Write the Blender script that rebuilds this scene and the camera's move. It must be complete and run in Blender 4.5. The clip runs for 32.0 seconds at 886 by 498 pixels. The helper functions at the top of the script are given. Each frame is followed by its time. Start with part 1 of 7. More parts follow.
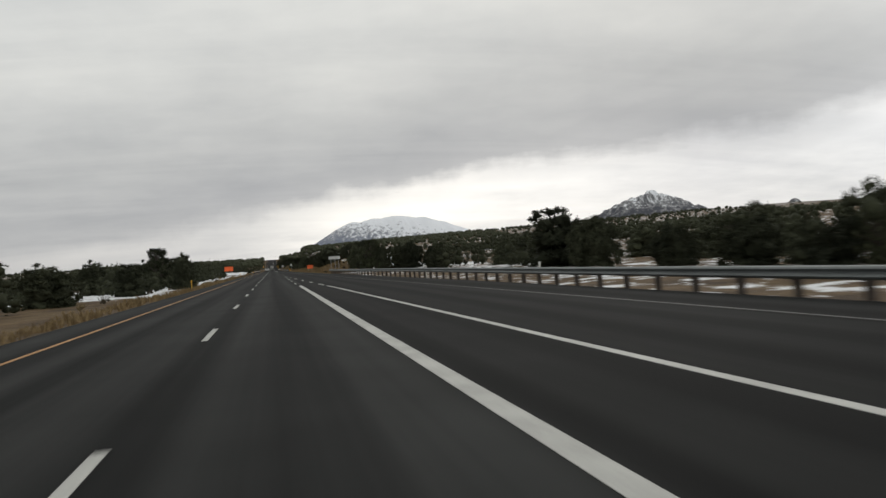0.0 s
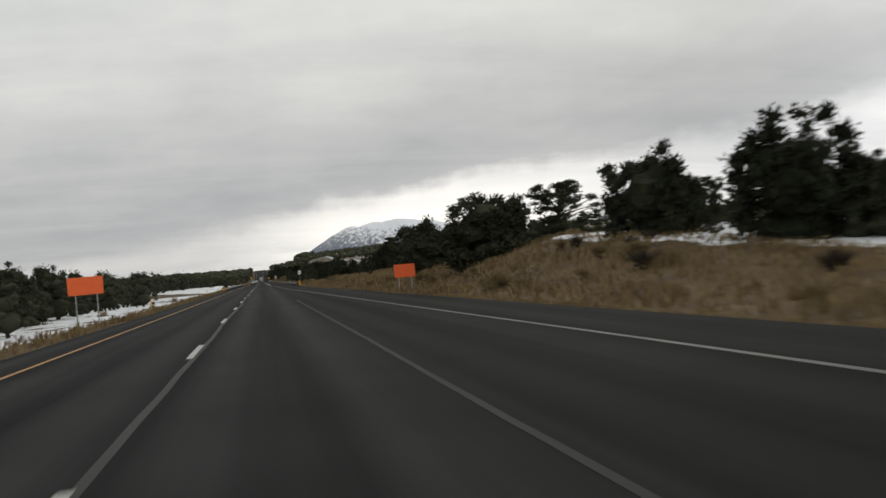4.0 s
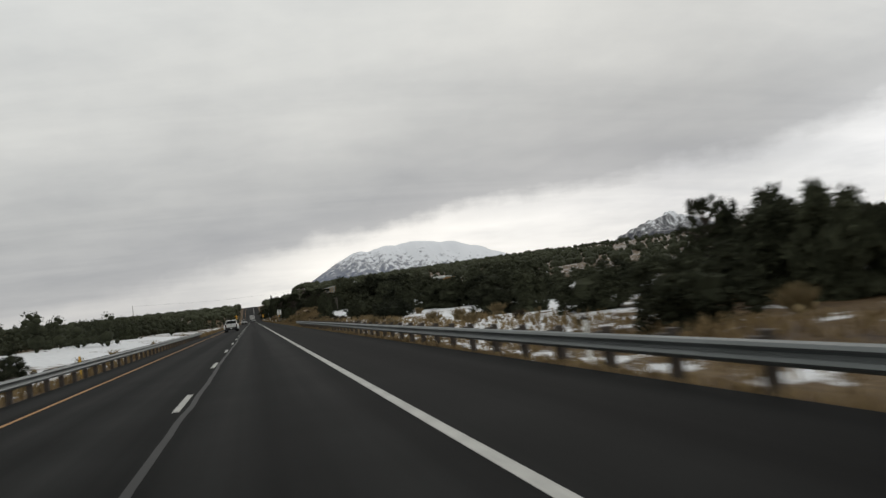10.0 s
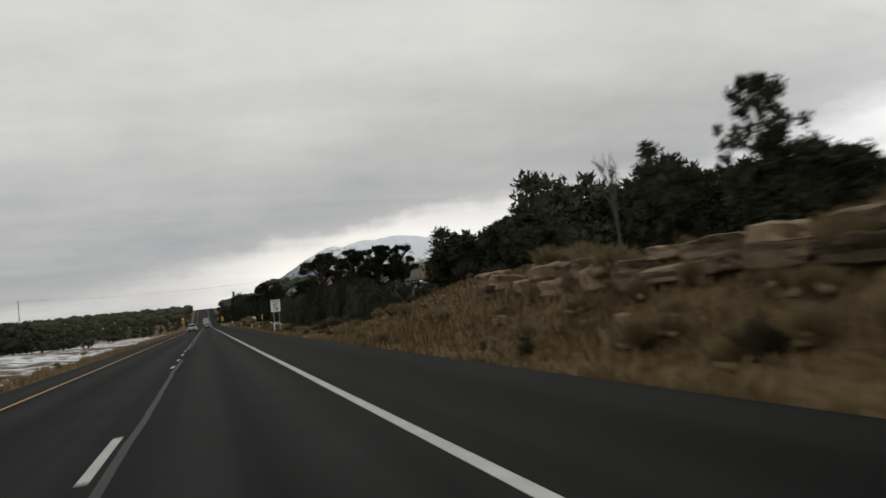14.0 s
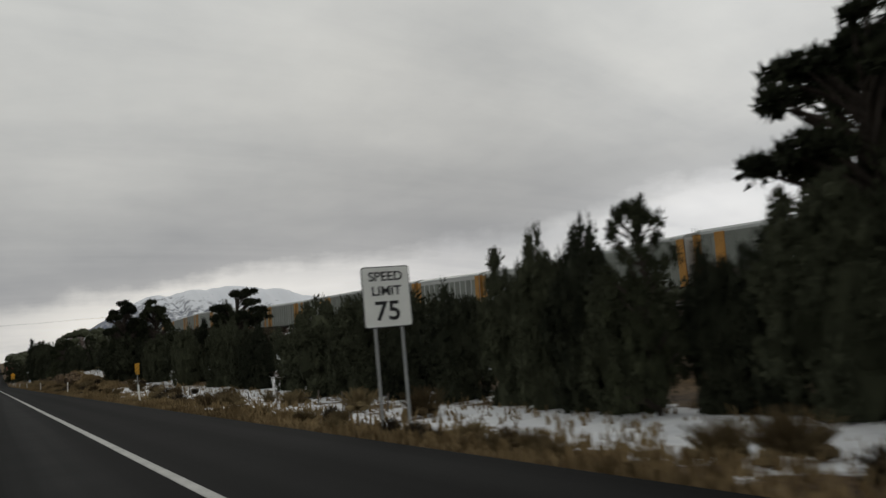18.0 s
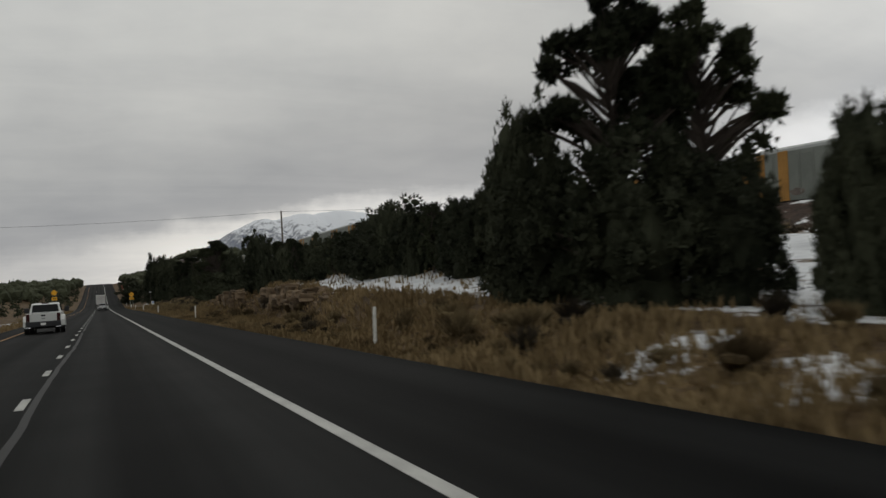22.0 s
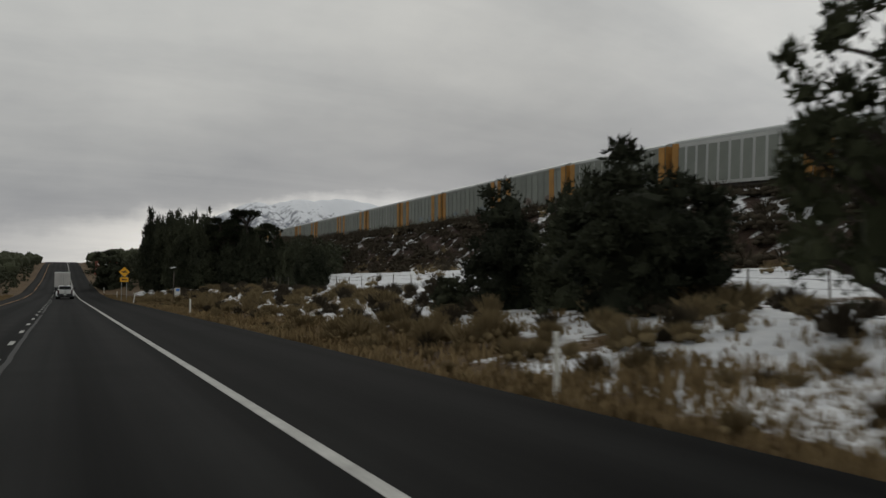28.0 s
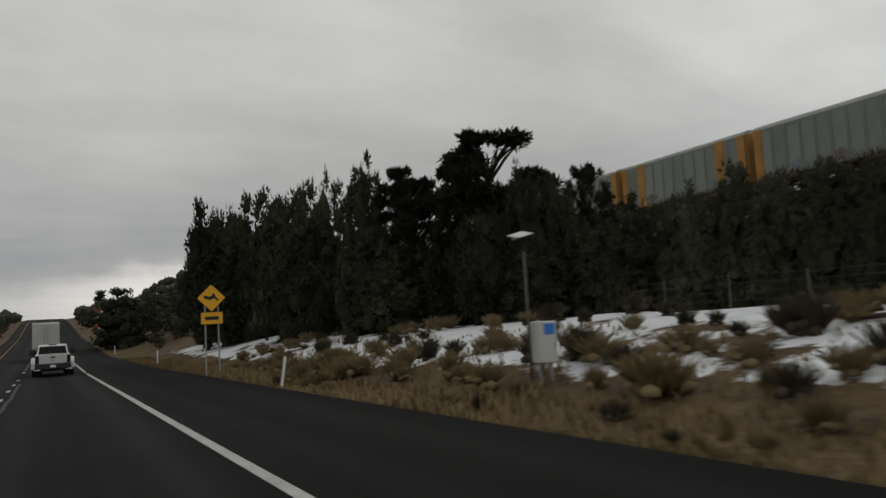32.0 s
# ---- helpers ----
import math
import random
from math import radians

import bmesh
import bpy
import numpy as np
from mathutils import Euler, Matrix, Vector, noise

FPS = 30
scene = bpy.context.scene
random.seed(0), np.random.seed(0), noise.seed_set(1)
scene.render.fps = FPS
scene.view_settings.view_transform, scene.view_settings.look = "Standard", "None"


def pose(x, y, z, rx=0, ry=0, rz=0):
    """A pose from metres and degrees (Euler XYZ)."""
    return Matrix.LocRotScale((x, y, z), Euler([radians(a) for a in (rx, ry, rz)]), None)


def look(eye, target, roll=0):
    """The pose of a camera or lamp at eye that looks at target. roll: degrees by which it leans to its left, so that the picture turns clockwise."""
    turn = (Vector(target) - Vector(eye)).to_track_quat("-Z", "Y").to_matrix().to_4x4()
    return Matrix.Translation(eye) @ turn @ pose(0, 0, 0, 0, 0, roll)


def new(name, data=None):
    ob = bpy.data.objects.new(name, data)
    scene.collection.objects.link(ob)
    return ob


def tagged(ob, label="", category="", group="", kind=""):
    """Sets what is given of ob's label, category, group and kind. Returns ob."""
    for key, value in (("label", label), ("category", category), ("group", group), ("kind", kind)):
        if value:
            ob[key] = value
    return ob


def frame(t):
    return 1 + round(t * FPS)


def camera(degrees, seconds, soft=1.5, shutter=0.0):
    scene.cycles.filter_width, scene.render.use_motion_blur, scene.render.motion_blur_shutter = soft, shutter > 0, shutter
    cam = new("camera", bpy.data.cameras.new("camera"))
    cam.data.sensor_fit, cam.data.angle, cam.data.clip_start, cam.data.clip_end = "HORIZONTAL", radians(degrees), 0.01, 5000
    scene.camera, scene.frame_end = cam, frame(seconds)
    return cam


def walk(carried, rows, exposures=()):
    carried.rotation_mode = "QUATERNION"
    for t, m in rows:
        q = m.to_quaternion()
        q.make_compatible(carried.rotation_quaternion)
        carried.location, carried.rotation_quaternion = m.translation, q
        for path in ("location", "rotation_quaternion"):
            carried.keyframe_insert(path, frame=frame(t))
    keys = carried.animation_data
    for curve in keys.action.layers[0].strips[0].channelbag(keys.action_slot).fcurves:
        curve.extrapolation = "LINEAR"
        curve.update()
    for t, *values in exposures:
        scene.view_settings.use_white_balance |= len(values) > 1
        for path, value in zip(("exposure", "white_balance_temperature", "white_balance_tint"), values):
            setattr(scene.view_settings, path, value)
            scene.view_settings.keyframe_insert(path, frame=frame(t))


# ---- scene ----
# One straight highway along +y. The camera drives in its right-hand lane.
cam = camera(60.3, 32.0, soft=1.5, shutter=0.25)
PATH = [  # seconds, x, y, z, pitch + 90, roll, yaw
    (0, -0.288, -17.41, 1.471, 90.56, 4.11, -12.67),
    (1, -0.201, 21.13, 1.452, 90.81, 1.93, -11.75),
    (2, -0.137, 59.37, 1.451, 89.32, 1.65, -12.00),
    (3, -0.158, 97.33, 1.471, 90.21, 3.75, -13.33),
    (4, -0.221, 135.03, 1.488, 91.09, 5.36, -13.43),
    (6.5, -0.438, 228.29, 1.505, 91.49, 10.30, -15.04),
    (7, -0.438, 246.79, 1.506, 92.51, 10.01, -14.47),
    (7.5, -0.432, 265.26, 1.510, 92.77, 9.77, -14.54),
    (8, -0.413, 283.69, 1.516, 93.03, 9.19, -14.71),
    (8.5, -0.377, 302.08, 1.527, 93.43, 9.15, -15.11),
    (9, -0.335, 320.44, 1.540, 93.60, 8.66, -14.81),
    (9.5, -0.300, 338.77, 1.552, 93.18, 8.16, -15.18),
    (10, -0.246, 357.07, 1.566, 93.54, 7.05, -14.09),
    (11, -0.330, 393.61, 1.564, 94.19, 6.53, -14.29),
    (11.5, -0.357, 411.85, 1.555, 94.48, 6.16, -13.94),
    (12, -0.374, 430.08, 1.545, 94.99, 5.46, -14.64),
    (12.5, -0.384, 448.29, 1.537, 94.72, 5.36, -14.06),
    (13, -0.391, 466.49, 1.531, 93.18, 6.29, -13.49),
    (13.5, -0.400, 484.69, 1.528, 92.82, 6.15, -14.28),
    (15.5, -0.526, 539.96, 1.593, 97.66, 9.82, -29.69),
    (16, -0.545, 548.48, 1.592, 94.87, 8.69, -31.46),
    (16.5, -0.551, 556.67, 1.593, 96.96, 5.52, -30.79),
    (17, -0.559, 565.02, 1.595, 97.35, 7.03, -31.35),
    (17.5, -0.568, 573.37, 1.602, 98.41, 5.05, -29.06),
    (18, -0.538, 582.09, 1.618, 96.97, 5.21, -30.68),
    (18.5, -0.584, 590.08, 1.628, 97.59, 4.21, -27.71),
    (19, -0.554, 598.88, 1.639, 94.41, 1.48, -24.08),
    (19.5, -0.532, 606.78, 1.638, 96.57, 2.51, -25.08),
    (20, -0.437, 616.99, 1.642, 96.12, 4.33, -25.68),
    (20.5, -0.487, 623.49, 1.626, 93.32, 4.08, -25.72),
    (21, -0.508, 631.84, 1.621, 93.33, 4.21, -24.86),
    (21.5, -0.539, 640.19, 1.616, 93.19, 4.20, -24.47),
    (22, -0.572, 649.00, 1.607, 92.53, 3.66, -24.20),
    (22.5, -0.557, 656.90, 1.610, 94.18, 3.27, -23.98),
    (23, -0.534, 665.25, 1.609, 94.27, 2.00, -24.33),
    (23.5, -0.500, 673.60, 1.610, 93.56, 2.02, -27.50),
    (24, -0.395, 682.41, 1.618, 92.41, 2.13, -27.22),
    (24.5, -0.465, 691.80, 1.615, 92.83, 4.49, -28.26),
    (25, -0.524, 701.70, 1.624, 90.44, 2.98, -29.19),
    (25.5, -0.538, 708.40, 1.626, 91.51, 2.49, -25.33),
    (26, -0.632, 715.29, 1.627, 92.50, 2.83, -24.26),
    (26.5, -0.633, 723.71, 1.642, 90.34, 3.78, -25.43),
    (28.5, -0.486, 757.12, 1.637, 94.51, -0.50, -26.77),
    (29, -0.416, 766.07, 1.642, 95.49, 0.63, -25.94),
    (29.5, -0.458, 773.83, 1.639, 94.42, 0.04, -26.99),
    (30, -0.459, 782.18, 1.639, 96.47, 0.33, -26.19),
    (30.5, -0.464, 790.53, 1.635, 96.35, 0.33, -26.38),
    (31, -0.468, 798.89, 1.629, 96.34, 1.13, -26.56),
    (31.5, -0.468, 807.24, 1.623, 96.52, 2.85, -27.36),
    (32, -0.456, 815.53, 1.619, 95.81, 3.36, -27.38),
]

walk(cam, [(t, pose(x, y, z, a, b, c)) for t, x, y, z, a, b, c in PATH],
     exposures=[(0.0, -0.08), (7.5, -0.08), (9.5, -0.14), (13.5, -0.14), (15.5, -0.5), (18.0, -0.5), (19.2, -0.66), (20.0, -0.66), (21.0, -0.5), (25.0, -0.46), (26.5, -0.42), (29.0, -0.68), (31.0, -0.68), (32.0, -0.52)])

# ---- world: overcast sky with a bright gap under the cloud deck ----
SUN_ELEV, SUN_TURN = 0.42, 0.5
world = bpy.data.worlds.new("overcast_sky")
scene.world = world
world.use_nodes = True
wn, wl = world.node_tree.nodes, world.node_tree.links
wn.clear()


def wnode(kind, **sets):
    nd = wn.new(kind)
    for key, value in sets.items():
        nd.inputs[key].default_value = value
    return nd


def wmath(op, a, b=None, clamp=False):
    nd = wn.new("ShaderNodeMath")
    nd.operation, nd.use_clamp = op, clamp
    for i, v in enumerate((a, b)):
        if v is None:
            continue
        if isinstance(v, (int, float)):
            nd.inputs[i].default_value = v
        else:
            wl.new(v, nd.inputs[i])
    return nd.outputs[0]


def wramp(fac, stops):
    nd = wn.new("ShaderNodeValToRGB")
    el = nd.color_ramp.elements
    while len(el) < len(stops):
        el.new(0.5)
    for e, (p, c) in zip(el, stops):
        e.position, e.color = p, (*c, 1)
    wl.new(fac, nd.inputs[0])
    return nd.outputs[0]


tc = wn.new("ShaderNodeTexCoord")
sep = wn.new("ShaderNodeSeparateXYZ")
wl.new(tc.outputs["Generated"], sep.inputs[0])
# cloud deck: stretched noise on the projected layer
flat = wmath("ADD", sep.outputs[2], 0.16)
px = wmath("DIVIDE", sep.outputs[0], flat)
py = wmath("DIVIDE", sep.outputs[1], flat)
comb = wn.new("ShaderNodeCombineXYZ")
wl.new(px, comb.inputs[0])
wl.new(py, comb.inputs[1])
big = wnode("ShaderNodeTexNoise", Scale=0.55, Detail=5.0, Roughness=0.55)
wl.new(comb.outputs[0], big.inputs["Vector"])
fine = wnode("ShaderNodeTexNoise", Scale=2.4, Detail=6.0, Roughness=0.6)
wl.new(comb.outputs[0], fine.inputs["Vector"])
wisp = wnode("ShaderNodeTexNoise", Scale=9.0, Detail=5.0, Roughness=0.6)
wl.new(tc.outputs["Generated"], wisp.inputs["Vector"])
shift = wmath("MULTIPLY", wmath("SUBTRACT", big.outputs[0], 0.5), 0.10)
shift2 = wmath("MULTIPLY", wmath("SUBTRACT", wisp.outputs[0], 0.5), 0.060)
# the gap under the deck opens towards the right of the road
side = wmath("SUBTRACT", sep.outputs[0], 0.42)
hump = wmath("DIVIDE", 0.052, wmath("ADD", 1.0, wmath("MULTIPLY", wmath("MULTIPLY", side, side), 9.0)))
hump = wmath("MULTIPLY", hump, wmath("MULTIPLY", wmath("ADD", sep.outputs[1], 0.25), 1.2, True))
left = wmath("MULTIPLY", wmath("MULTIPLY", wmath("ADD", sep.outputs[0], 0.02), -4.0, True), 0.06)
elev = wmath("ADD", wmath("SUBTRACT", wmath("ADD", sep.outputs[2], wmath("ADD", left, 0.05)), hump), wmath("ADD", shift, shift2))
deck = wramp(wmath("MULTIPLY", elev, 2.0, True), [
    (0.0, (0.48, 0.485, 0.495)), (0.22, (0.49, 0.495, 0.505)), (0.42, (0.56, 0.565, 0.56)), (0.70, (0.76, 0.765, 0.74)), (1.0, (0.88, 0.89, 0.86))])
# the lower edge of the deck climbs from the road ahead towards the right of it
bearing = wmath("ARCTAN2", sep.outputs[0], sep.outputs[1])
turn = wmath("DIVIDE", wmath("ADD", bearing, 0.4), 1.8, True)
rim = wmath("MULTIPLY", wramp(turn, [(0.0, (0.06, 0.06, 0.06)), (0.17, (0.20, 0.20, 0.20)), (0.27, (0.34, 0.34, 0.34)), (0.34, (0.41, 0.41, 0.41)), (0.42, (0.47, 0.47, 0.47)),
                                         (0.50, (0.48, 0.48, 0.48)), (0.60, (0.54, 0.54, 0.54)), (0.69, (0.67, 0.67, 0.67)), (0.82, (0.70, 0.70, 0.70)), (0.95, (0.10, 0.10, 0.10))]), 0.245)
ragged = wmath("ADD", wmath("MULTIPLY", wmath("SUBTRACT", wisp.outputs[0], 0.5), 0.05), wmath("MULTIPLY", wmath("SUBTRACT", fine.outputs[0], 0.5), 0.05))
above = wmath("ADD", wmath("SUBTRACT", sep.outputs[2], rim), ragged)
gap = wramp(wmath("MULTIPLY", wmath("ADD", above, 0.12), 5.0, True), [(0.0, (0.62, 0.62, 0.62)), (0.25, (0.85, 0.85, 0.85)), (0.45, (1.0, 1.0, 1.0)), (0.56, (0.82, 0.82, 0.82)), (0.68, (0.12, 0.12, 0.12)), (0.80, (0, 0, 0))])
glow = wramp(turn, [(0.0, (0.56, 0.555, 0.55)), (0.20, (0.80, 0.79, 0.77)), (0.27, (1.10, 1.07, 1.01)), (0.33, (1.24, 1.20, 1.13)), (0.42, (1.10, 1.08, 1.04)), (0.53, (0.90, 0.895, 0.89)), (0.60, (0.92, 0.92, 0.91)), (0.70, (1.0, 1.0, 0.99)), (1.0, (0.66, 0.665, 0.67))])
mixer = wn.new("ShaderNodeMix")
mixer.data_type = "RGBA"
wl.new(gap, mixer.inputs[0])
wl.new(deck, mixer.inputs[6])
wl.new(glow, mixer.inputs[7])
tint = mixer.outputs[2]
lift = wn.new("ShaderNodeMix")
lift.data_type, lift.blend_type = "RGBA", "MULTIPLY"
lift.inputs[0].default_value = 1.0
wl.new(tint, lift.inputs[6])
wl.new(wramp(turn, [(0.0, (1.0, 1.0, 1.0)), (0.58, (1.0, 1.0, 1.0)), (0.78, (1.22, 1.22, 1.23)), (1.0, (1.1, 1.1, 1.1))]), lift.inputs[7])
tint = lift.outputs[2]
# long streaks across the deck
smap = wn.new("ShaderNodeMapping")
smap.inputs["Scale"].default_value = (0.22, 1.0, 1.0)
smap.inputs["Rotation"].default_value = (0, 0, 0.5)
wl.new(comb.outputs[0], smap.inputs[0])
streak = wnode("ShaderNodeTexNoise", Scale=1.5, Detail=6.0, Roughness=0.55, Distortion=0.6)
wl.new(smap.outputs[0], streak.inputs["Vector"])
tone = wramp(wmath("ADD", wmath("ADD", wmath("MULTIPLY", big.outputs[0], 0.4), wmath("MULTIPLY", fine.outputs[0], 0.2)), wmath("MULTIPLY", streak.outputs[0], 0.4)), [
    (0.36, (0.78, 0.79, 0.81)), (0.5, (0.98, 0.98, 0.98)), (0.64, (1.16, 1.15, 1.13))])
mul = wn.new("ShaderNodeMix")
mul.data_type, mul.blend_type = "RGBA", "MULTIPLY"
mul.inputs[0].default_value = 1.0
wl.new(tint, mul.inputs[6])
wl.new(tone, mul.inputs[7])
sky = wn.new("ShaderNodeTexSky")
sky.sky_type, sky.sun_disc, sky.sun_elevation, sky.sun_rotation = "NISHITA", False, SUN_ELEV, SUN_TURN
bg_sky = wnode("ShaderNodeBackground", Strength=0.05)
wl.new(sky.outputs[0], bg_sky.inputs[0])
bg_cloud = wnode("ShaderNodeBackground", Strength=1.0)
wl.new(mul.outputs[2], bg_cloud.inputs[0])
veil = wn.new("ShaderNodeMixShader")
veil.inputs[0].default_value = 0.97
wl.new(bg_sky.outputs[0], veil.inputs[1])
wl.new(bg_cloud.outputs[0], veil.inputs[2])
wout = wn.new("ShaderNodeOutputWorld")
wl.new(veil.outputs[0], wout.inputs[0])

sun_data = bpy.data.lights.new("veiled_sun", "SUN")
sun_data.energy, sun_data.angle, sun_data.color = 0.5, radians(25), (1.0, 0.96, 0.9)
sun = new("veiled_sun", sun_data)
sun.matrix_basis = look((0, 0, 50), (-20, -36, 50 - 18))


# ---- materials ----
def mat(name, base, rough=0.8, metal=0.0, vary=0.25, scale=3.0, fine_scale=40.0, bump=0.0, second=None, spec=0.35, per_object=0.0, coat=0.0):
    """A principled material with two scales of colour variation and fine relief."""
    m = bpy.data.materials.new(name)
    m.use_nodes = True
    nt = m.node_tree
    n, l = nt.nodes, nt.links
    bsdf = n["Principled BSDF"]
    bsdf.inputs["Roughness"].default_value, bsdf.inputs["Metallic"].default_value = rough, metal
    bsdf.inputs["Specular IOR Level"].default_value = spec
    bsdf.inputs["Coat Weight"].default_value = coat
    co = n.new("ShaderNodeTexCoord")
    a = n.new("ShaderNodeTexNoise")
    a.inputs["Scale"].default_value, a.inputs["Detail"].default_value = scale, 4.0
    b = n.new("ShaderNodeTexNoise")
    b.inputs["Scale"].default_value, b.inputs["Detail"].default_value = fine_scale, 3.0
    for q in (a, b):
        l.new(co.outputs["Object"], q.inputs["Vector"])
    mixn = n.new("ShaderNodeMix")
    mixn.data_type = "FLOAT"
    mixn.inputs[0].default_value = 0.4
    l.new(a.outputs[0], mixn.inputs[2])
    l.new(b.outputs[0], mixn.inputs[3])
    fac = mixn.outputs[0]
    if per_object:
        oi = n.new("ShaderNodeObjectInfo")
        pm = n.new("ShaderNodeMath")
        pm.operation = "MULTIPLY_ADD"
        l.new(oi.outputs["Random"], pm.inputs[0])
        pm.inputs[1].default_value = per_object
        l.new(fac, pm.inputs[2])
        ps = n.new("ShaderNodeMath")
        ps.operation = "SUBTRACT"
        l.new(pm.outputs[0], ps.inputs[0])
        ps.inputs[1].default_value = per_object / 2
        fac = ps.outputs[0]
    ramp = n.new("ShaderNodeValToRGB")
    dark = tuple(c * (1 - vary) for c in base)
    light = second or tuple(min(1, c * (1 + vary)) for c in base)
    ramp.color_ramp.elements[0].position, ramp.color_ramp.elements[0].color = 0.3, (*dark, 1)
    ramp.color_ramp.elements[1].position, ramp.color_ramp.elements[1].color = 0.7, (*light, 1)
    l.new(fac, ramp.inputs[0])
    l.new(ramp.outputs[0], bsdf.inputs["Base Color"])
    if bump:
        bp = n.new("ShaderNodeBump")
        bp.inputs["Strength"].default_value = bump
        l.new(b.outputs[0], bp.inputs["Height"])
        l.new(bp.outputs[0], bsdf.inputs["Normal"])
    return m


def asphalt_material():
    m = mat("worn_asphalt", (0.0165, 0.017, 0.017), rough=0.9, vary=0.25, scale=0.35, fine_scale=60, bump=0.25, spec=0.05)
    n, l = m.node_tree.nodes, m.node_tree.links
    bsdf = n["Principled BSDF"]
    old = bsdf.inputs["Base Color"].links[0].from_socket
    co = n.new("ShaderNodeTexCoord")
    mp = n.new("ShaderNodeMapping")
    mp.inputs["Scale"].default_value = (1, 0.012, 1)
    l.new(co.outputs["Object"], mp.inputs[0])
    st = n.new("ShaderNodeTexNoise")
    st.inputs["Scale"].default_value, st.inputs["Detail"].default_value = 1.1, 5.0
    l.new(mp.outputs[0], st.inputs["Vector"])
    sp = n.new("ShaderNodeSeparateXYZ")
    l.new(co.outputs["Object"], sp.inputs[0])
    wave = n.new("ShaderNodeMath")
    wave.operation = "MULTIPLY"
    l.new(sp.outputs[0], wave.inputs[0])
    wave.inputs[1].default_value = 2 * math.pi / 1.83
    cs = n.new("ShaderNodeMath")
    cs.operation = "COSINE"
    l.new(wave.outputs[0], cs.inputs[0])
    mx = n.new("ShaderNodeMath")
    mx.operation = "MULTIPLY_ADD"
    l.new(cs.outputs[0], mx.inputs[0])
    mx.inputs[1].default_value = -0.13
    l.new(st.outputs[0], mx.inputs[2])
    rp = n.new("ShaderNodeValToRGB")
    rp.color_ramp.elements[0].position, rp.color_ramp.elements[0].color = 0.32, (0.55, 0.55, 0.55, 1)
    rp.color_ramp.elements[1].position, rp.color_ramp.elements[1].color = 0.68, (1.55, 1.55, 1.52, 1)
    l.new(mx.outputs[0], rp.inputs[0])
    ml = n.new("ShaderNodeMix")
    ml.data_type, ml.blend_type = "RGBA", "MULTIPLY"
    ml.inputs[0].default_value = 1.0
    l.new(old, ml.inputs[6])
    l.new(rp.outputs[0], ml.inputs[7])
    # the shoulder outside the edge line is darker
    edge = n.new("ShaderNodeMapRange")
    l.new(sp.outputs[0], edge.inputs[0])
    edge.inputs[1].default_value, edge.inputs[2].default_value = 1.9, 2.3
    edge.inputs[3].default_value, edge.inputs[4].default_value = 1.0, 0.52
    sh = n.new("ShaderNodeMix")
    sh.data_type, sh.blend_type = "RGBA", "MULTIPLY"
    sh.inputs[0].default_value = 1.0
    l.new(ml.outputs[2], sh.inputs[6])
    l.new(edge.outputs[0], sh.inputs[7])
    # the asphalt grows darker past the merging lane
    sec = n.new("ShaderNodeMapRange")
    l.new(sp.outputs[1], sec.inputs[0])
    sec.inputs[1].default_value, sec.inputs[2].default_value = 262, 330
    sec.inputs[3].default_value, sec.inputs[4].default_value = 1.12, 0.70
    s2 = n.new("ShaderNodeMix")
    s2.data_type, s2.blend_type = "RGBA", "MULTIPLY"
    s2.inputs[0].default_value = 1.0
    l.new(sh.outputs[2], s2.inputs[6])
    l.new(sec.outputs[0], s2.inputs[7])
    l.new(s2.outputs[2], bsdf.inputs["Base Color"])
    return m


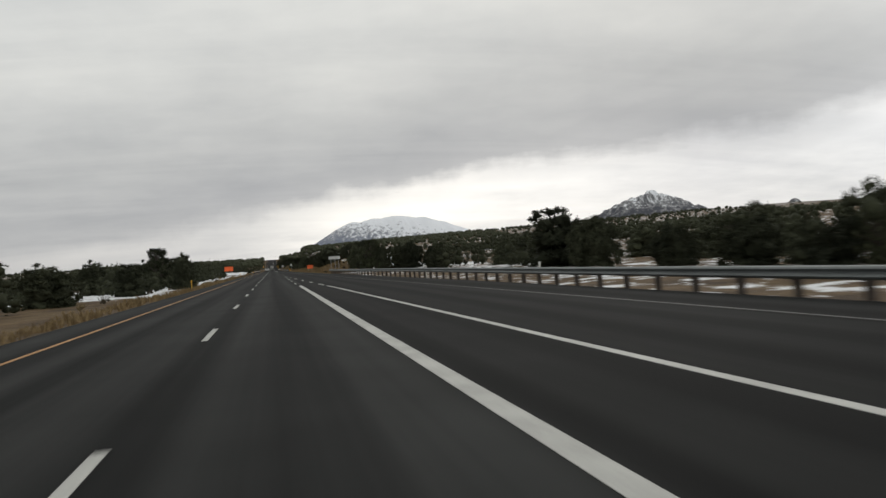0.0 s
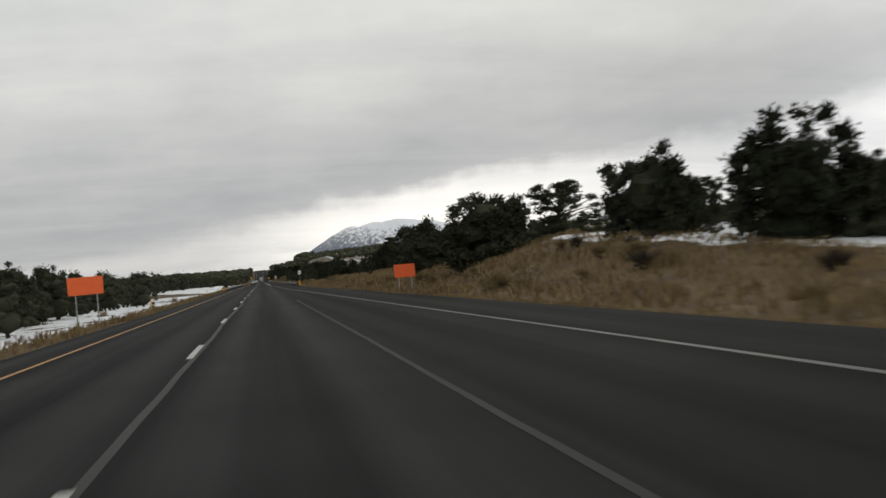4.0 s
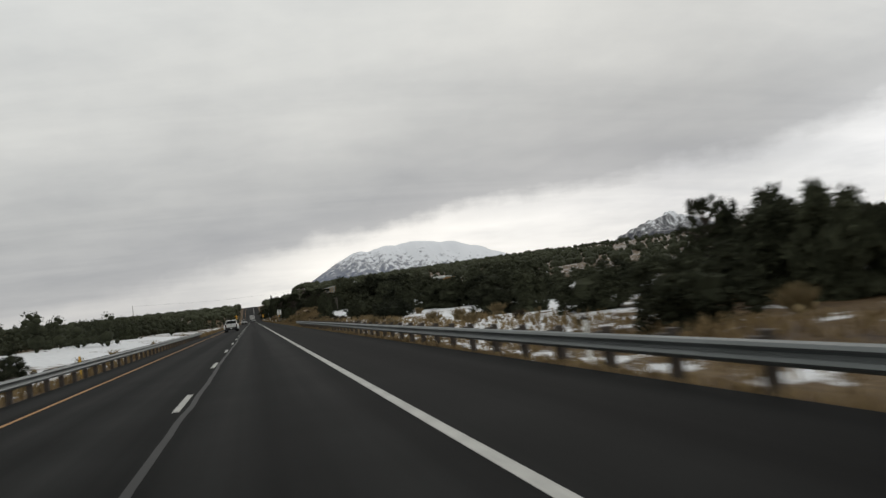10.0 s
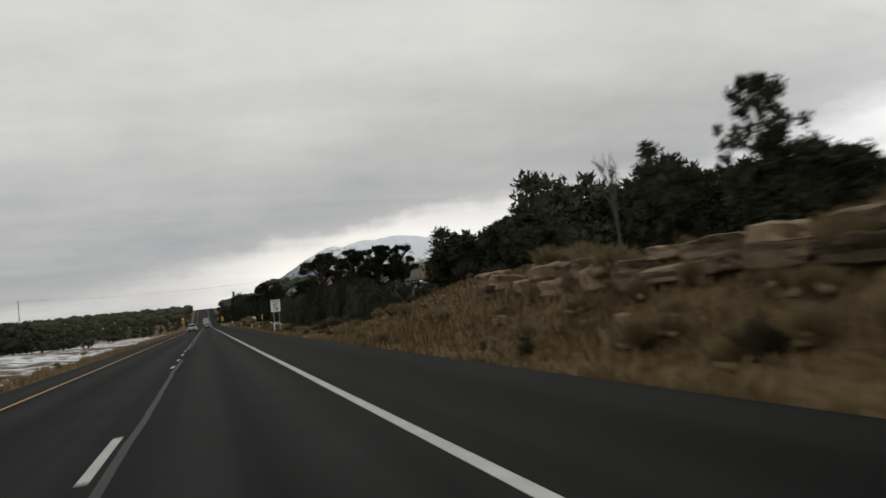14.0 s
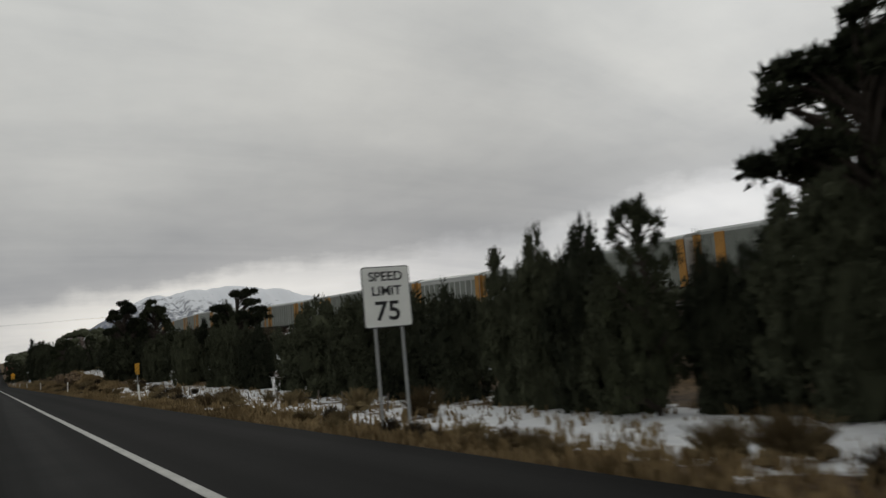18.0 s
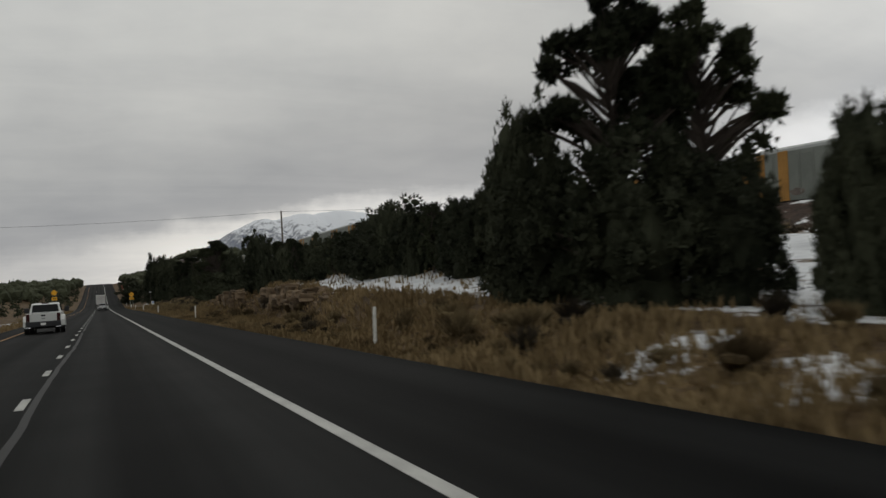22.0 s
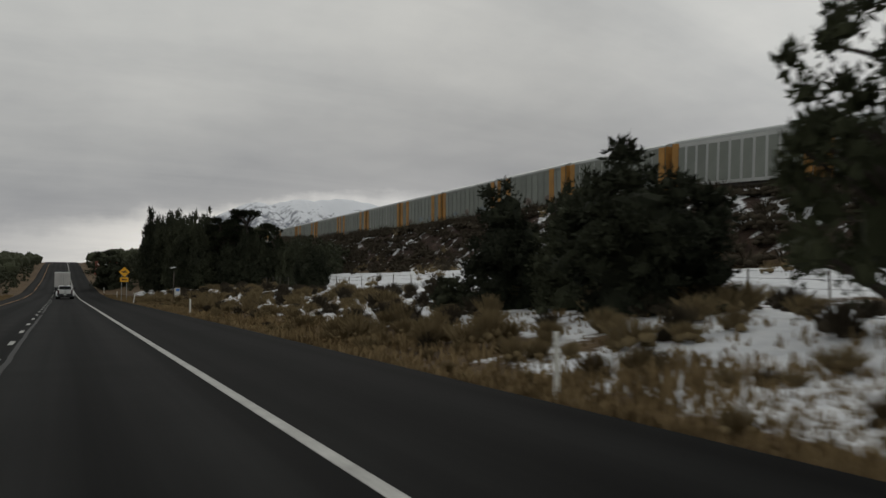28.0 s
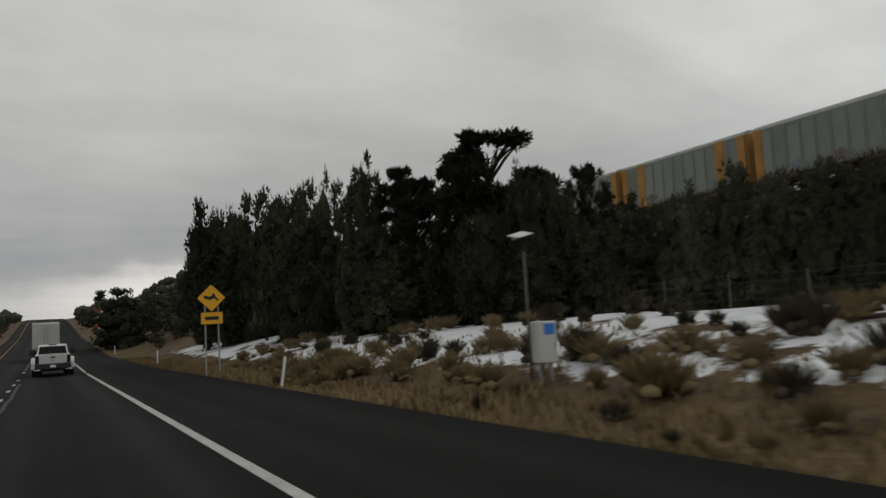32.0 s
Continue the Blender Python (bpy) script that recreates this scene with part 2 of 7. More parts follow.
def ground_material():
    """Dry grass and red-brown soil, with old snow where the vertex field 'snow' and noise say so."""
    m = bpy.data.materials.new("dry_ground_with_snow")
    m.use_nodes = True
    n, l = m.node_tree.nodes, m.node_tree.links
    bsdf = n["Principled BSDF"]
    bsdf.inputs["Roughness"].default_value = 0.9
    bsdf.inputs["Specular IOR Level"].default_value = 0.15
    co = n.new("ShaderNodeTexCoord")

    def noise_node(s, d=5.0):
        q = n.new("ShaderNodeTexNoise")
        q.inputs["Scale"].default_value, q.inputs["Detail"].default_value = s, d
        l.new(co.outputs["Object"], q.inputs["Vector"])
        return q.outputs[0]

    def ramp_node(f, stops):
        q = n.new("ShaderNodeValToRGB")
        while len(q.color_ramp.elements) < len(stops):
            q.color_ramp.elements.new(0.5)
        for e, (p, c) in zip(q.color_ramp.elements, stops):
            e.position, e.color = p, (*c, 1)
        l.new(f, q.inputs[0])
        return q.outputs[0]

    def mix(f, a, b, kind="MIX"):
        q = n.new("ShaderNodeMix")
        q.data_type, q.blend_type = "RGBA", kind
        if isinstance(f, float):
            q.inputs[0].default_value = f
        else:
            l.new(f, q.inputs[0])
        l.new(a, q.inputs[6])
        l.new(b, q.inputs[7])
        return q.outputs[2]

    soil = ramp_node(noise_node(0.35), [(0.3, (0.042, 0.028, 0.018)), (0.5, (0.088, 0.058, 0.031)), (0.72, (0.130, 0.090, 0.046))])
    grain = ramp_node(noise_node(5.0, 6), [(0.3, (0.6, 0.58, 0.55)), (0.7, (1.3, 1.3, 1.25))])
    earth = mix(1.0, soil, grain, "MULTIPLY")
    ar = n.new("ShaderNodeAttribute")
    ar.attribute_name = "red_soil"
    cinder = ramp_node(noise_node(1.1), [(0.35, (0.026, 0.019, 0.016)), (0.65, (0.060, 0.036, 0.027))])
    earth = mix(ar.outputs["Fac"], earth, mix(1.0, cinder, grain, "MULTIPLY"))
    snow_tone = ramp_node(noise_node(1.3), [(0.3, (0.54, 0.555, 0.58)), (0.7, (0.68, 0.69, 0.70))])
    at = n.new("ShaderNodeAttribute")
    at.attribute_name = "snow"
    s1 = n.new("ShaderNodeMath")
    s1.operation = "MULTIPLY_ADD"
    l.new(noise_node(0.55, 8), s1.inputs[0])
    s1.inputs[1].default_value = 1.6
    l.new(at.outputs["Fac"], s1.inputs[2])
    s2 = n.new("ShaderNodeMath")
    s2.operation = "MULTIPLY_ADD"
    l.new(noise_node(3.5, 5), s2.inputs[0])
    s2.inputs[1].default_value = 0.36
    l.new(s1.outputs[0], s2.inputs[2])
    mr = n.new("ShaderNodeMapRange")
    l.new(s2.outputs[0], mr.inputs[0])
    mr.inputs[1].default_value, mr.inputs[2].default_value = 1.41, 1.53
    col = mix(mr.outputs[0], earth, snow_tone)
    l.new(col, bsdf.inputs["Base Color"])
    bp = n.new("ShaderNodeBump")
    bp.inputs["Strength"].default_value = 0.5
    bp.inputs["Distance"].default_value = 0.15
    l.new(noise_node(6.0, 6), bp.inputs["Height"])
    l.new(bp.outputs[0], bsdf.inputs["Normal"])
    return m


def mountain_material(name, hazed_slope_col, line_z, soft_z, drift=0.0):
    """Bare and forested slopes, distance haze in their colour, that turn to streaked snow higher up."""
    m = bpy.data.materials.new(name)
    m.use_nodes = True
    n, l = m.node_tree.nodes, m.node_tree.links
    bsdf = n["Principled BSDF"]
    bsdf.inputs["Roughness"].default_value = 0.95
    bsdf.inputs["Specular IOR Level"].default_value = 0.1
    co = n.new("ShaderNodeTexCoord")
    mp = n.new("ShaderNodeMapping")
    mp.inputs["Scale"].default_value = (1, 1, 0.35)
    l.new(co.outputs["Object"], mp.inputs[0])
    a = n.new("ShaderNodeTexNoise")
    a.inputs["Scale"].default_value, a.inputs["Detail"].default_value = 6.0 / soft_z, 9.0
    a.inputs["Roughness"].default_value = 0.65
    l.new(mp.outputs[0], a.inputs["Vector"])
    sp = n.new("ShaderNodeSeparateXYZ")
    l.new(co.outputs["Object"], sp.inputs[0])
    h = n.new("ShaderNodeMapRange")
    l.new(sp.outputs[2], h.inputs[0])
    h.inputs[1].default_value, h.inputs[2].default_value = line_z - soft_z, line_z + soft_z
    ad = n.new("ShaderNodeMath")
    ad.operation = "MULTIPLY_ADD"
    l.new(h.outputs[0], ad.inputs[0])
    ad.inputs[1].default_value = 0.5
    l.new(a.outputs[0], ad.inputs[2])
    # more snow on the side away from the road
    dr = n.new("ShaderNodeMath")
    dr.operation = "MULTIPLY_ADD"
    l.new(sp.outputs[0], dr.inputs[0])
    dr.inputs[1].default_value = drift
    l.new(ad.outputs[0], dr.inputs[2])
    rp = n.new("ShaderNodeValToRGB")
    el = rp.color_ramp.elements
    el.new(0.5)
    for e, (p, c) in zip(el, ((0.62, hazed_slope_col), (0.76, tuple(0.5 * q + 0.2 for q in hazed_slope_col)), (0.86, (0.72, 0.74, 0.78)))):
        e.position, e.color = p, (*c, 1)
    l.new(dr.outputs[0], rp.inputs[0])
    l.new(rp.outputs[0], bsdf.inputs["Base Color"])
    return m


M_ASPHALT = asphalt_material()
M_GROUND = ground_material()
M_WHITE_PAINT = mat("worn_white_road_paint", (0.34, 0.34, 0.32), 0.7, vary=0.3, scale=1.5, fine_scale=18)
M_FAINT_PAINT = mat("nearly_worn_off_paint", (0.075, 0.074, 0.068), 0.75, vary=0.5, scale=0.8, fine_scale=14)
M_YELLOW_PAINT = mat("worn_yellow_road_paint", (0.32, 0.165, 0.055), 0.7, vary=0.3, scale=1.5, fine_scale=18)
M_CRACK = mat("pale_crack_filler", (0.0142, 0.0142, 0.0138), 0.7, vary=0.35, scale=0.8, fine_scale=8, spec=0.28)
M_OLD_JOINT = mat("faint_old_joint", (0.0090, 0.0090, 0.0087), 0.8, vary=0.4, scale=0.8, fine_scale=8, spec=0.22)
M_GALV = mat("weathered_galvanised_steel", (0.13, 0.142, 0.142), 0.55, 0.4, 0.25, 0.6, 12, 0.1)
M_WOOD_POST = mat("dark_treated_timber", (0.055, 0.045, 0.038), 0.85, 0, 0.35, 4, 60, 0.3)
M_SIGN_BACK = mat("bare_aluminium_sign_back", (0.55, 0.56, 0.55), 0.45, 0.4, 0.1, 2, 20)
M_SIGN_WHITE = mat("white_sign_sheeting", (0.74, 0.75, 0.72), 0.4, 0, 0.06, 2, 30)
M_SIGN_BLACK = mat("black_sign_ink", (0.015, 0.015, 0.016), 0.45, 0, 0.1, 3, 30)
M_SIGN_YELLOW = mat("amber_sign_sheeting", (0.80, 0.40, 0.02), 0.4, 0, 0.08, 2, 30)
M_SIGN_ORANGE = mat("fluorescent_orange_sheeting", (0.95, 0.16, 0.045), 0.4, 0, 0.06, 2, 30)
M_SIGN_RED = mat("faded_red_brown_sign", (0.30, 0.09, 0.06), 0.5, 0, 0.12, 1, 20)
M_SIGN_BLUE = mat("blue_sign_sheeting", (0.05, 0.20, 0.60), 0.4, 0, 0.08, 2, 30)
M_POST = mat("galvanised_post", (0.32, 0.33, 0.33), 0.5, 0.5, 0.2, 2, 30)
M_DELIN = mat("white_plastic_delineator", (0.70, 0.70, 0.66), 0.5, 0, 0.12, 3, 30)
M_DELIN_Y = mat("yellow_plastic_delineator", (0.62, 0.38, 0.05), 0.5, 0, 0.12, 3, 30)
M_BARK = mat("grey_brown_bark", (0.045, 0.035, 0.028), 0.95, 0, 0.4, 3, 25, 0.5)
M_DEAD = mat("bare_grey_wood", (0.10, 0.088, 0.075), 0.9, 0, 0.3, 3, 25, 0.3)
M_JUNIPER = mat("juniper_foliage", (0.033, 0.038, 0.024), 0.9, 0, 0.45, 1.2, 9, 0.0, (0.056, 0.061, 0.037), 0.1, 0.35)
M_PINE = mat("pinyon_pine_foliage", (0.025, 0.030, 0.017), 0.9, 0, 0.45, 1.5, 9, 0.0, (0.048, 0.053, 0.029), 0.1, 0.3)
M_SAGE = mat("dry_rabbitbrush", (0.095, 0.068, 0.036), 0.95, 0, 0.35, 1.2, 9, 0.0, (0.185, 0.142, 0.078), 0.1, 0.5)
M_DARK_BRUSH = mat("dark_sagebrush", (0.034, 0.027, 0.020), 0.95, 0, 0.35, 1.2, 9, 0.0, (0.062, 0.051, 0.036), 0.1, 0.5)
M_GRASS = mat("dry_bunch_grass", (0.160, 0.112, 0.056), 0.95, 0, 0.4, 0.25, 3, 0.0, (0.30, 0.22, 0.118), 0.1)
M_ROCK = mat("tan_limestone", (0.12, 0.085, 0.052), 0.95, 0, 0.55, 2.2, 22, 0.9, (0.24, 0.175, 0.115), 0.2, 0.4)
M_BALLAST = mat("red_brown_ballast", (0.10, 0.065, 0.05), 0.95, 0, 0.4, 0.5, 6, 0.6)
M_CAR_GREY = mat("dull_grey_rack_panel", (0.185, 0.200, 0.178), 0.55, 0.3, 0.18, 0.4, 9, 0.05, None, 0.35, 0.3)
M_CAR_RIB = mat("dull_grey_rack_rib", (0.215, 0.225, 0.205), 0.55, 0.3, 0.18, 0.4, 9)
M_CAR_ROOF = mat("galvanised_rack_roof", (0.30, 0.315, 0.305), 0.5, 0.3, 0.12, 0.5, 9)
M_CAR_WHITE = mat("white_rack_panel", (0.42, 0.43, 0.42), 0.5, 0, 0.12, 0.4, 9)
M_CAR_YELLOW = mat("rack_end_yellow", (0.33, 0.165, 0.035), 0.6, 0, 0.35, 0.6, 9)
M_CAR_DARK = mat("sooty_underframe", (0.035, 0.032, 0.03), 0.8, 0.2, 0.3, 2, 14)
M_STEEL = mat("rail_steel", (0.13, 0.10, 0.085), 0.4, 0.7, 0.2, 2, 14)
M_GRAFFITI = mat("spray_paint_blue_grey", (0.16, 0.19, 0.20), 0.6, 0, 0.5, 1.2, 6)
M_GRAFFITI_B = mat("spray_paint_rust", (0.13, 0.105, 0.09), 0.6, 0, 0.5, 1.2, 6)
M_TRUCK_WHITE = mat("white_car_paint", (0.55, 0.56, 0.55), 0.3, 0, 0.04, 0.6, 30, 0, None, 0.5, 0, 0.5)
M_BUMPER = mat("dark_bumper", (0.022, 0.023, 0.025), 0.5, 0.0, 0.2, 2, 20)
M_CHROME = mat("chrome_step", (0.62, 0.64, 0.66), 0.2, 0.9, 0.08, 2, 20)
M_TYRE = mat("black_tyre_rubber", (0.018, 0.018, 0.018), 0.85, 0, 0.25, 6, 40)
M_TINT = mat("tinted_window_glass", (0.010, 0.011, 0.012), 0.15, 0, 0.1, 2, 20, 0, None, 0.12)
M_LAMP = mat("dark_red_lamp_lens", (0.035, 0.006, 0.006), 0.2, 0, 0.1, 3, 30)
M_TRAILER = mat("grey_white_trailer_panel", (0.50, 0.49, 0.47), 0.5, 0.1, 0.12, 0.5, 9)
M_CABINET = mat("pale_metal_cabinet", (0.60, 0.60, 0.57), 0.5, 0.2, 0.1, 2, 20)
M_UTIL = mat("weathered_pole_timber", (0.10, 0.085, 0.07), 0.9, 0, 0.3, 2, 30, 0.3)
M_WIRE = mat("dark_cable", (0.05, 0.05, 0.052), 0.6, 0.3, 0.2, 3, 20)
# the blue-grey of these far slopes is distance haze painted into the base colour
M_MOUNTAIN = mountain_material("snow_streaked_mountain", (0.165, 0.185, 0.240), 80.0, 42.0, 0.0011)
M_HILL = mountain_material("snow_dusted_cinder_hill", (0.075, 0.078, 0.092), 185.0, 120.0)


# ---- building helpers ----
def lerp(pts, v):
    if v <= pts[0][0]:
        return pts[0][1]
    for (a, p), (b, q) in zip(pts, pts[1:]):
        if v <= b:
            return p + (q - p) * (v - a) / (b - a)
    return pts[-1][1]


def smooth(a, b, v):
    k = min(1.0, max(0.0, (v - a) / (b - a)))
    return k * k * (3 - 2 * k)


def mesh_from(name, verts, faces, material, shade=False):
    me = bpy.data.meshes.new(name)
    me.from_pydata([tuple(v) for v in verts], [], faces)
    me.materials.append(material)
    if shade:
        me.shade_smooth()
    return me


def bm_mesh(name, bm, material, shade=False):
    me = bpy.data.meshes.new(name)
    bm.to_mesh(me)
    bm.free()
    me.materials.append(material)
    if shade:
        me.shade_smooth()
    return me


def part(name, data, parent, label="", m=None):
    """Links a mesh as ONE part under a thing or under a part."""
    ob = new(name, data)
    ob.parent = parent
    if m is not None:
        ob.matrix_basis = m
    if label:
        ob["label"] = label
    return ob


def thing(name, label, category, m=None, group="", kind="", data=None):
    ob = new(name, data)
    if m is not None:
        ob.matrix_basis = m
    return tagged(ob, label, category, group, kind)


def box_bm(sx, sy, sz, at=(0, 0, 0), bevel=0.0, seg=1):
    bm = bmesh.new()
    bmesh.ops.create_cube(bm, size=1, matrix=Matrix.Translation(at) @ Matrix.Diagonal((sx, sy, sz, 1)))
    if bevel:
        bmesh.ops.bevel(bm, geom=bm.edges[:], offset=bevel, segments=seg, affect="EDGES", profile=0.5)
    return bm


def cyl_bm(r1, r2, depth, seg=12, m=None):
    bm = bmesh.new()
    bmesh.ops.create_cone(bm, cap_ends=True, segments=seg, radius1=r1, radius2=r2, depth=depth, matrix=m or Matrix())
    return bm


def box_part(name, parent, material, size, at, bevel=0.0, label="", seg=1):
    return part(name, bm_mesh(name, box_bm(*size, at, bevel, seg), material), parent, label)


def profile_sweep(name, outline, path, material, closed=True):
    """Sweeps an outline of (sideways, up) along points (x, y, z) that run in +y."""
    verts, faces, k = [], [], len(outline)
    for x, y, z in path:
        verts += [(x + u, y, z + v) for u, v in outline]
    for i in range(len(path) - 1):
        for j in range(k if closed else k - 1):
            a, b = i * k + j, i * k + (j + 1) % k
            faces.append((a, b, b + k, a + k))
    if closed:
        faces.append(tuple(range(k))[::-1])
        faces.append(tuple(range((len(path) - 1) * k, len(path) * k)))
    return mesh_from(name, verts, faces, material)


# ---- the lie of the land ----
ROAD_RISE = [(870, 0.0), (920, 0.6), (1000, 4.0), (1100, 10.5), (1180, 14.5), (1260, 16.0), (1500, 15.0), (4900, 10.0)]
RIGHT_EDGE = [(-300, 14.5), (30, 10.7), (118, 8.7), (200, 7.1), (262, 6.0), (330, 5.3), (545, 5.3), (600, 5.4), (720, 5.4), (780, 6.0), (900, 6.1)]
LEFT_EDGE = -7.2
# height of the ground at the crest of the roadside bank
BANK = [(-300, -0.12), (110, -0.12), (140, 0.0), (157, 0.6), (166, 1.7), (179, 2.5), (188, 2.1), (208, 1.3), (225, 1.2), (250, 1.1), (275, 0.9),
        (300, 0.35), (325, 0.3), (360, 0.05), (450, 0.0), (486, 0.0), (499, 1.4), (511, 2.0), (534, 2.0), (547, 0.5), (562, 0.0), (592, -0.45),
        (628, -0.5), (645, 0.0), (661, 0.45), (677, 1.2), (687, 1.75), (697, 2.1), (708, 1.9), (718, 1.6), (726, 1.1), (742, 0.6), (775, 1.1), (820, 1.5), (900, 1.8)]
CREST = [(-300, 20), (130, 20), (180, 18.5), (260, 17), (300, 15), (480, 12), (500, 10.8), (550, 11), (562, 11), (640, 10.5), (665, 9.8), (730, 9.8), (745, 12), (770, 18), (900, 20)]
CUT = [(660, 0.0), (684, 1.0), (714, 1.0), (726, 0.0)]
TRACK_Z = [(430, -1.0), (578, 1.2), (600, 1.9), (625, 3.4), (660, 3.9), (695, 5.6), (740, 6.9), (773, 8.3), (803, 10.6), (829, 11.4), (860, 11.7), (900, 12.0), (1000, 13.0), (1200, 15.0)]
TRACK_X = 58.0


def road_z(y):
    return lerp(ROAD_RISE, y)


def right_edge(y):
    return lerp(RIGHT_EDGE, y)


def ground_z(x, y):
    r = road_z(y)
    xr = right_edge(y)
    wob = 0.10 * noise.noise((x * 0.35, y * 0.35, 0.0)) + 0.22 * noise.noise((x * 0.07, y * 0.07, 3.0))
    if LEFT_EDGE - 0.2 <= x <= xr + 0.2:
        return r - 0.14
    if x > xr:
        b, xc = lerp(BANK, y), lerp(CREST, y)
        lo = xr + 0.6
        cut = lerp(CUT, y)
        lo += cut * 2.2
        s = smooth(lo, xc, x)
        z = -0.14 - 0.12 * smooth(xr, xr + 1.2, x) * (1 - s) + (b + 0.14) * s
        z += 0.5 * cut * smooth(xr + 0.4, lo + 0.4, x) * (1 - smooth(lo + 0.4, xc, x)) * 0.8
        z += 0.9 * cut * smooth(xc, xc + 7, x)
        if x > xc:
            up = smooth(470, 600, y)
            tz = lerp(TRACK_Z, y)
            z += up * (tz - b) * (0.22 * smooth(22, 43, x) + 0.78 * smooth(42, 54.5, x))
            far = 0.046 * max(0.0, min(x, 900.0) - 60) * (1 - up) + 0.03 * max(0.0, min(x, 900.0) - 76) * up
            z += far * smooth(60, 160, x)
            wob *= 1 + 1.2 * smooth(60, 300, x)
        return r + z + wob * smooth(xr, xr + 3, x)
    d = LEFT_EDGE - x
    z = -0.14 - 0.45 * smooth(0.5, 5, d) + 0.012 * max(0.0, min(d, 400) - 12)
    z += 1.1 * smooth(3, 20, d) * smooth(310, 360, y) * (1 - smooth(600, 680, y))
    return r + z + wob * smooth(0.3, 3, d)


# old snow: from y, to y, from x, to x, how much
SNOW_BY_RAMP = [(-80, 62, 12.2, 18, 0.46), (60, 118, 11.0, 18, 0.46), (-80, 112, 18, 70, 0.5), (108, 139, 11.5, 36, 1.0), (142, 176, 17.6, 36, 1.0), (172, 300, 18.6, 40, 0.74)]
SNOW_BY_RAIL = [(262, 335, 13.5, 26, 0.62), (330, 385, 11, 21, 0.5), (380, 466, 8, 48, 0.86), (262, 462, 6.4, 8.2, 0.6), (462, 486, 9.6, 20, 0.95), (462, 502, 12.5, 64, 1.1)]
SNOW_IN_WOODS = [(548, 572, 9.0, 40, 1.12), (566, 608, 8.2, 13.5, 1.0), (560, 604, 6.5, 7.4, 0.46), (604, 645, 7.2, 17, 1.0), (640, 654, 8.2, 13, 0.68), (652, 664, 6.7, 10.5, 0.5), (620, 652, 16, 42, 0.66), (620, 650, 5.9, 6.6, 0.6)]
SNOW_BY_RAILWAY = [(652, 674, 11, 18, 0.78), (668, 692, 10.3, 18, 1.0), (652, 700, 14, 42, 0.9), (688, 722, 10.4, 20, 0.85), (684, 696, 6.5, 7.8, 0.8), (726, 764, 10.2, 25, 1.05), (750, 764, 7.4, 11, 0.8), (766, 900, 22, 43, 1.0), (748, 900, 10.8, 24, 0.84)]
SNOW_ZONES = SNOW_BY_RAMP + SNOW_BY_RAIL + SNOW_IN_WOODS + SNOW_BY_RAILWAY
SNOW_ZONES_LEFT = [(60, 330, 10.2, 40, 0.85), (330, 486, 8.6, 45, 1.0), (486, 800, 10.5, 42, 0.58), (462, 560, 9.0, 44, 1.05)]


def snow_at(x, y):
    s = 0.0
    # ragged outlines, wider away from the road
    far = smooth(9, 30, abs(x))
    x, y = (x + (0.5 + 9.0 * far) * noise.noise((x * 0.05, y * 0.06, 11.0)) + 3.0 * far * noise.noise((x * 0.2, y * 0.2, 13.0)),
            y + (2.0 + 14.0 * far) * noise.noise((x * 0.05, y * 0.04, 17.0)))
    for y0, y1, x0, x1, v in SNOW_ZONES:
        if y0 - 6 < y < y1 + 6 and x0 - 3 < x < x1 + 3:
            s = max(s, v * smooth(y0 - 5, y0 + 5, y) * (1 - smooth(y1 - 5, y1 + 5, y)) * smooth(x0 - 1.0, x0 + 0.7, x) * (1 - smooth(x1 - 2, x1 + 2, x)))
    for y0, y1, x0, x1, v in SNOW_ZONES_LEFT:
        if y0 < y < y1 and -x1 < x < -x0:
            s = max(s, v * smooth(-x1, -x1 + 14, x) * (1 - smooth(-x0 - 2, -x0, x)) * smooth(y0, y0 + 12, y) * (1 - smooth(y1 - 12, y1, y)))
    if abs(x) > 26:
        s = max(s, 0.40 * smooth(26, 50, abs(x)))
    if TRACK_X - 11 < x < TRACK_X - 3 and y > 560:
        # bare red bank, with thin lines of snow left along the ballast
        s = 0.74 if x > TRACK_X - 4.6 else 0.30
    return s * (0.86 + 0.5 * noise.noise((x * 0.09, y * 0.05, 5.0))) if s else 0.0


def spaced(*runs):
    out = []
    for a, b, step in runs:
        k = max(1, round((b - a) / step))
        out += [a + (b - a) * i / k for i in range(k)]
    out.append(runs[-1][1])
    return out


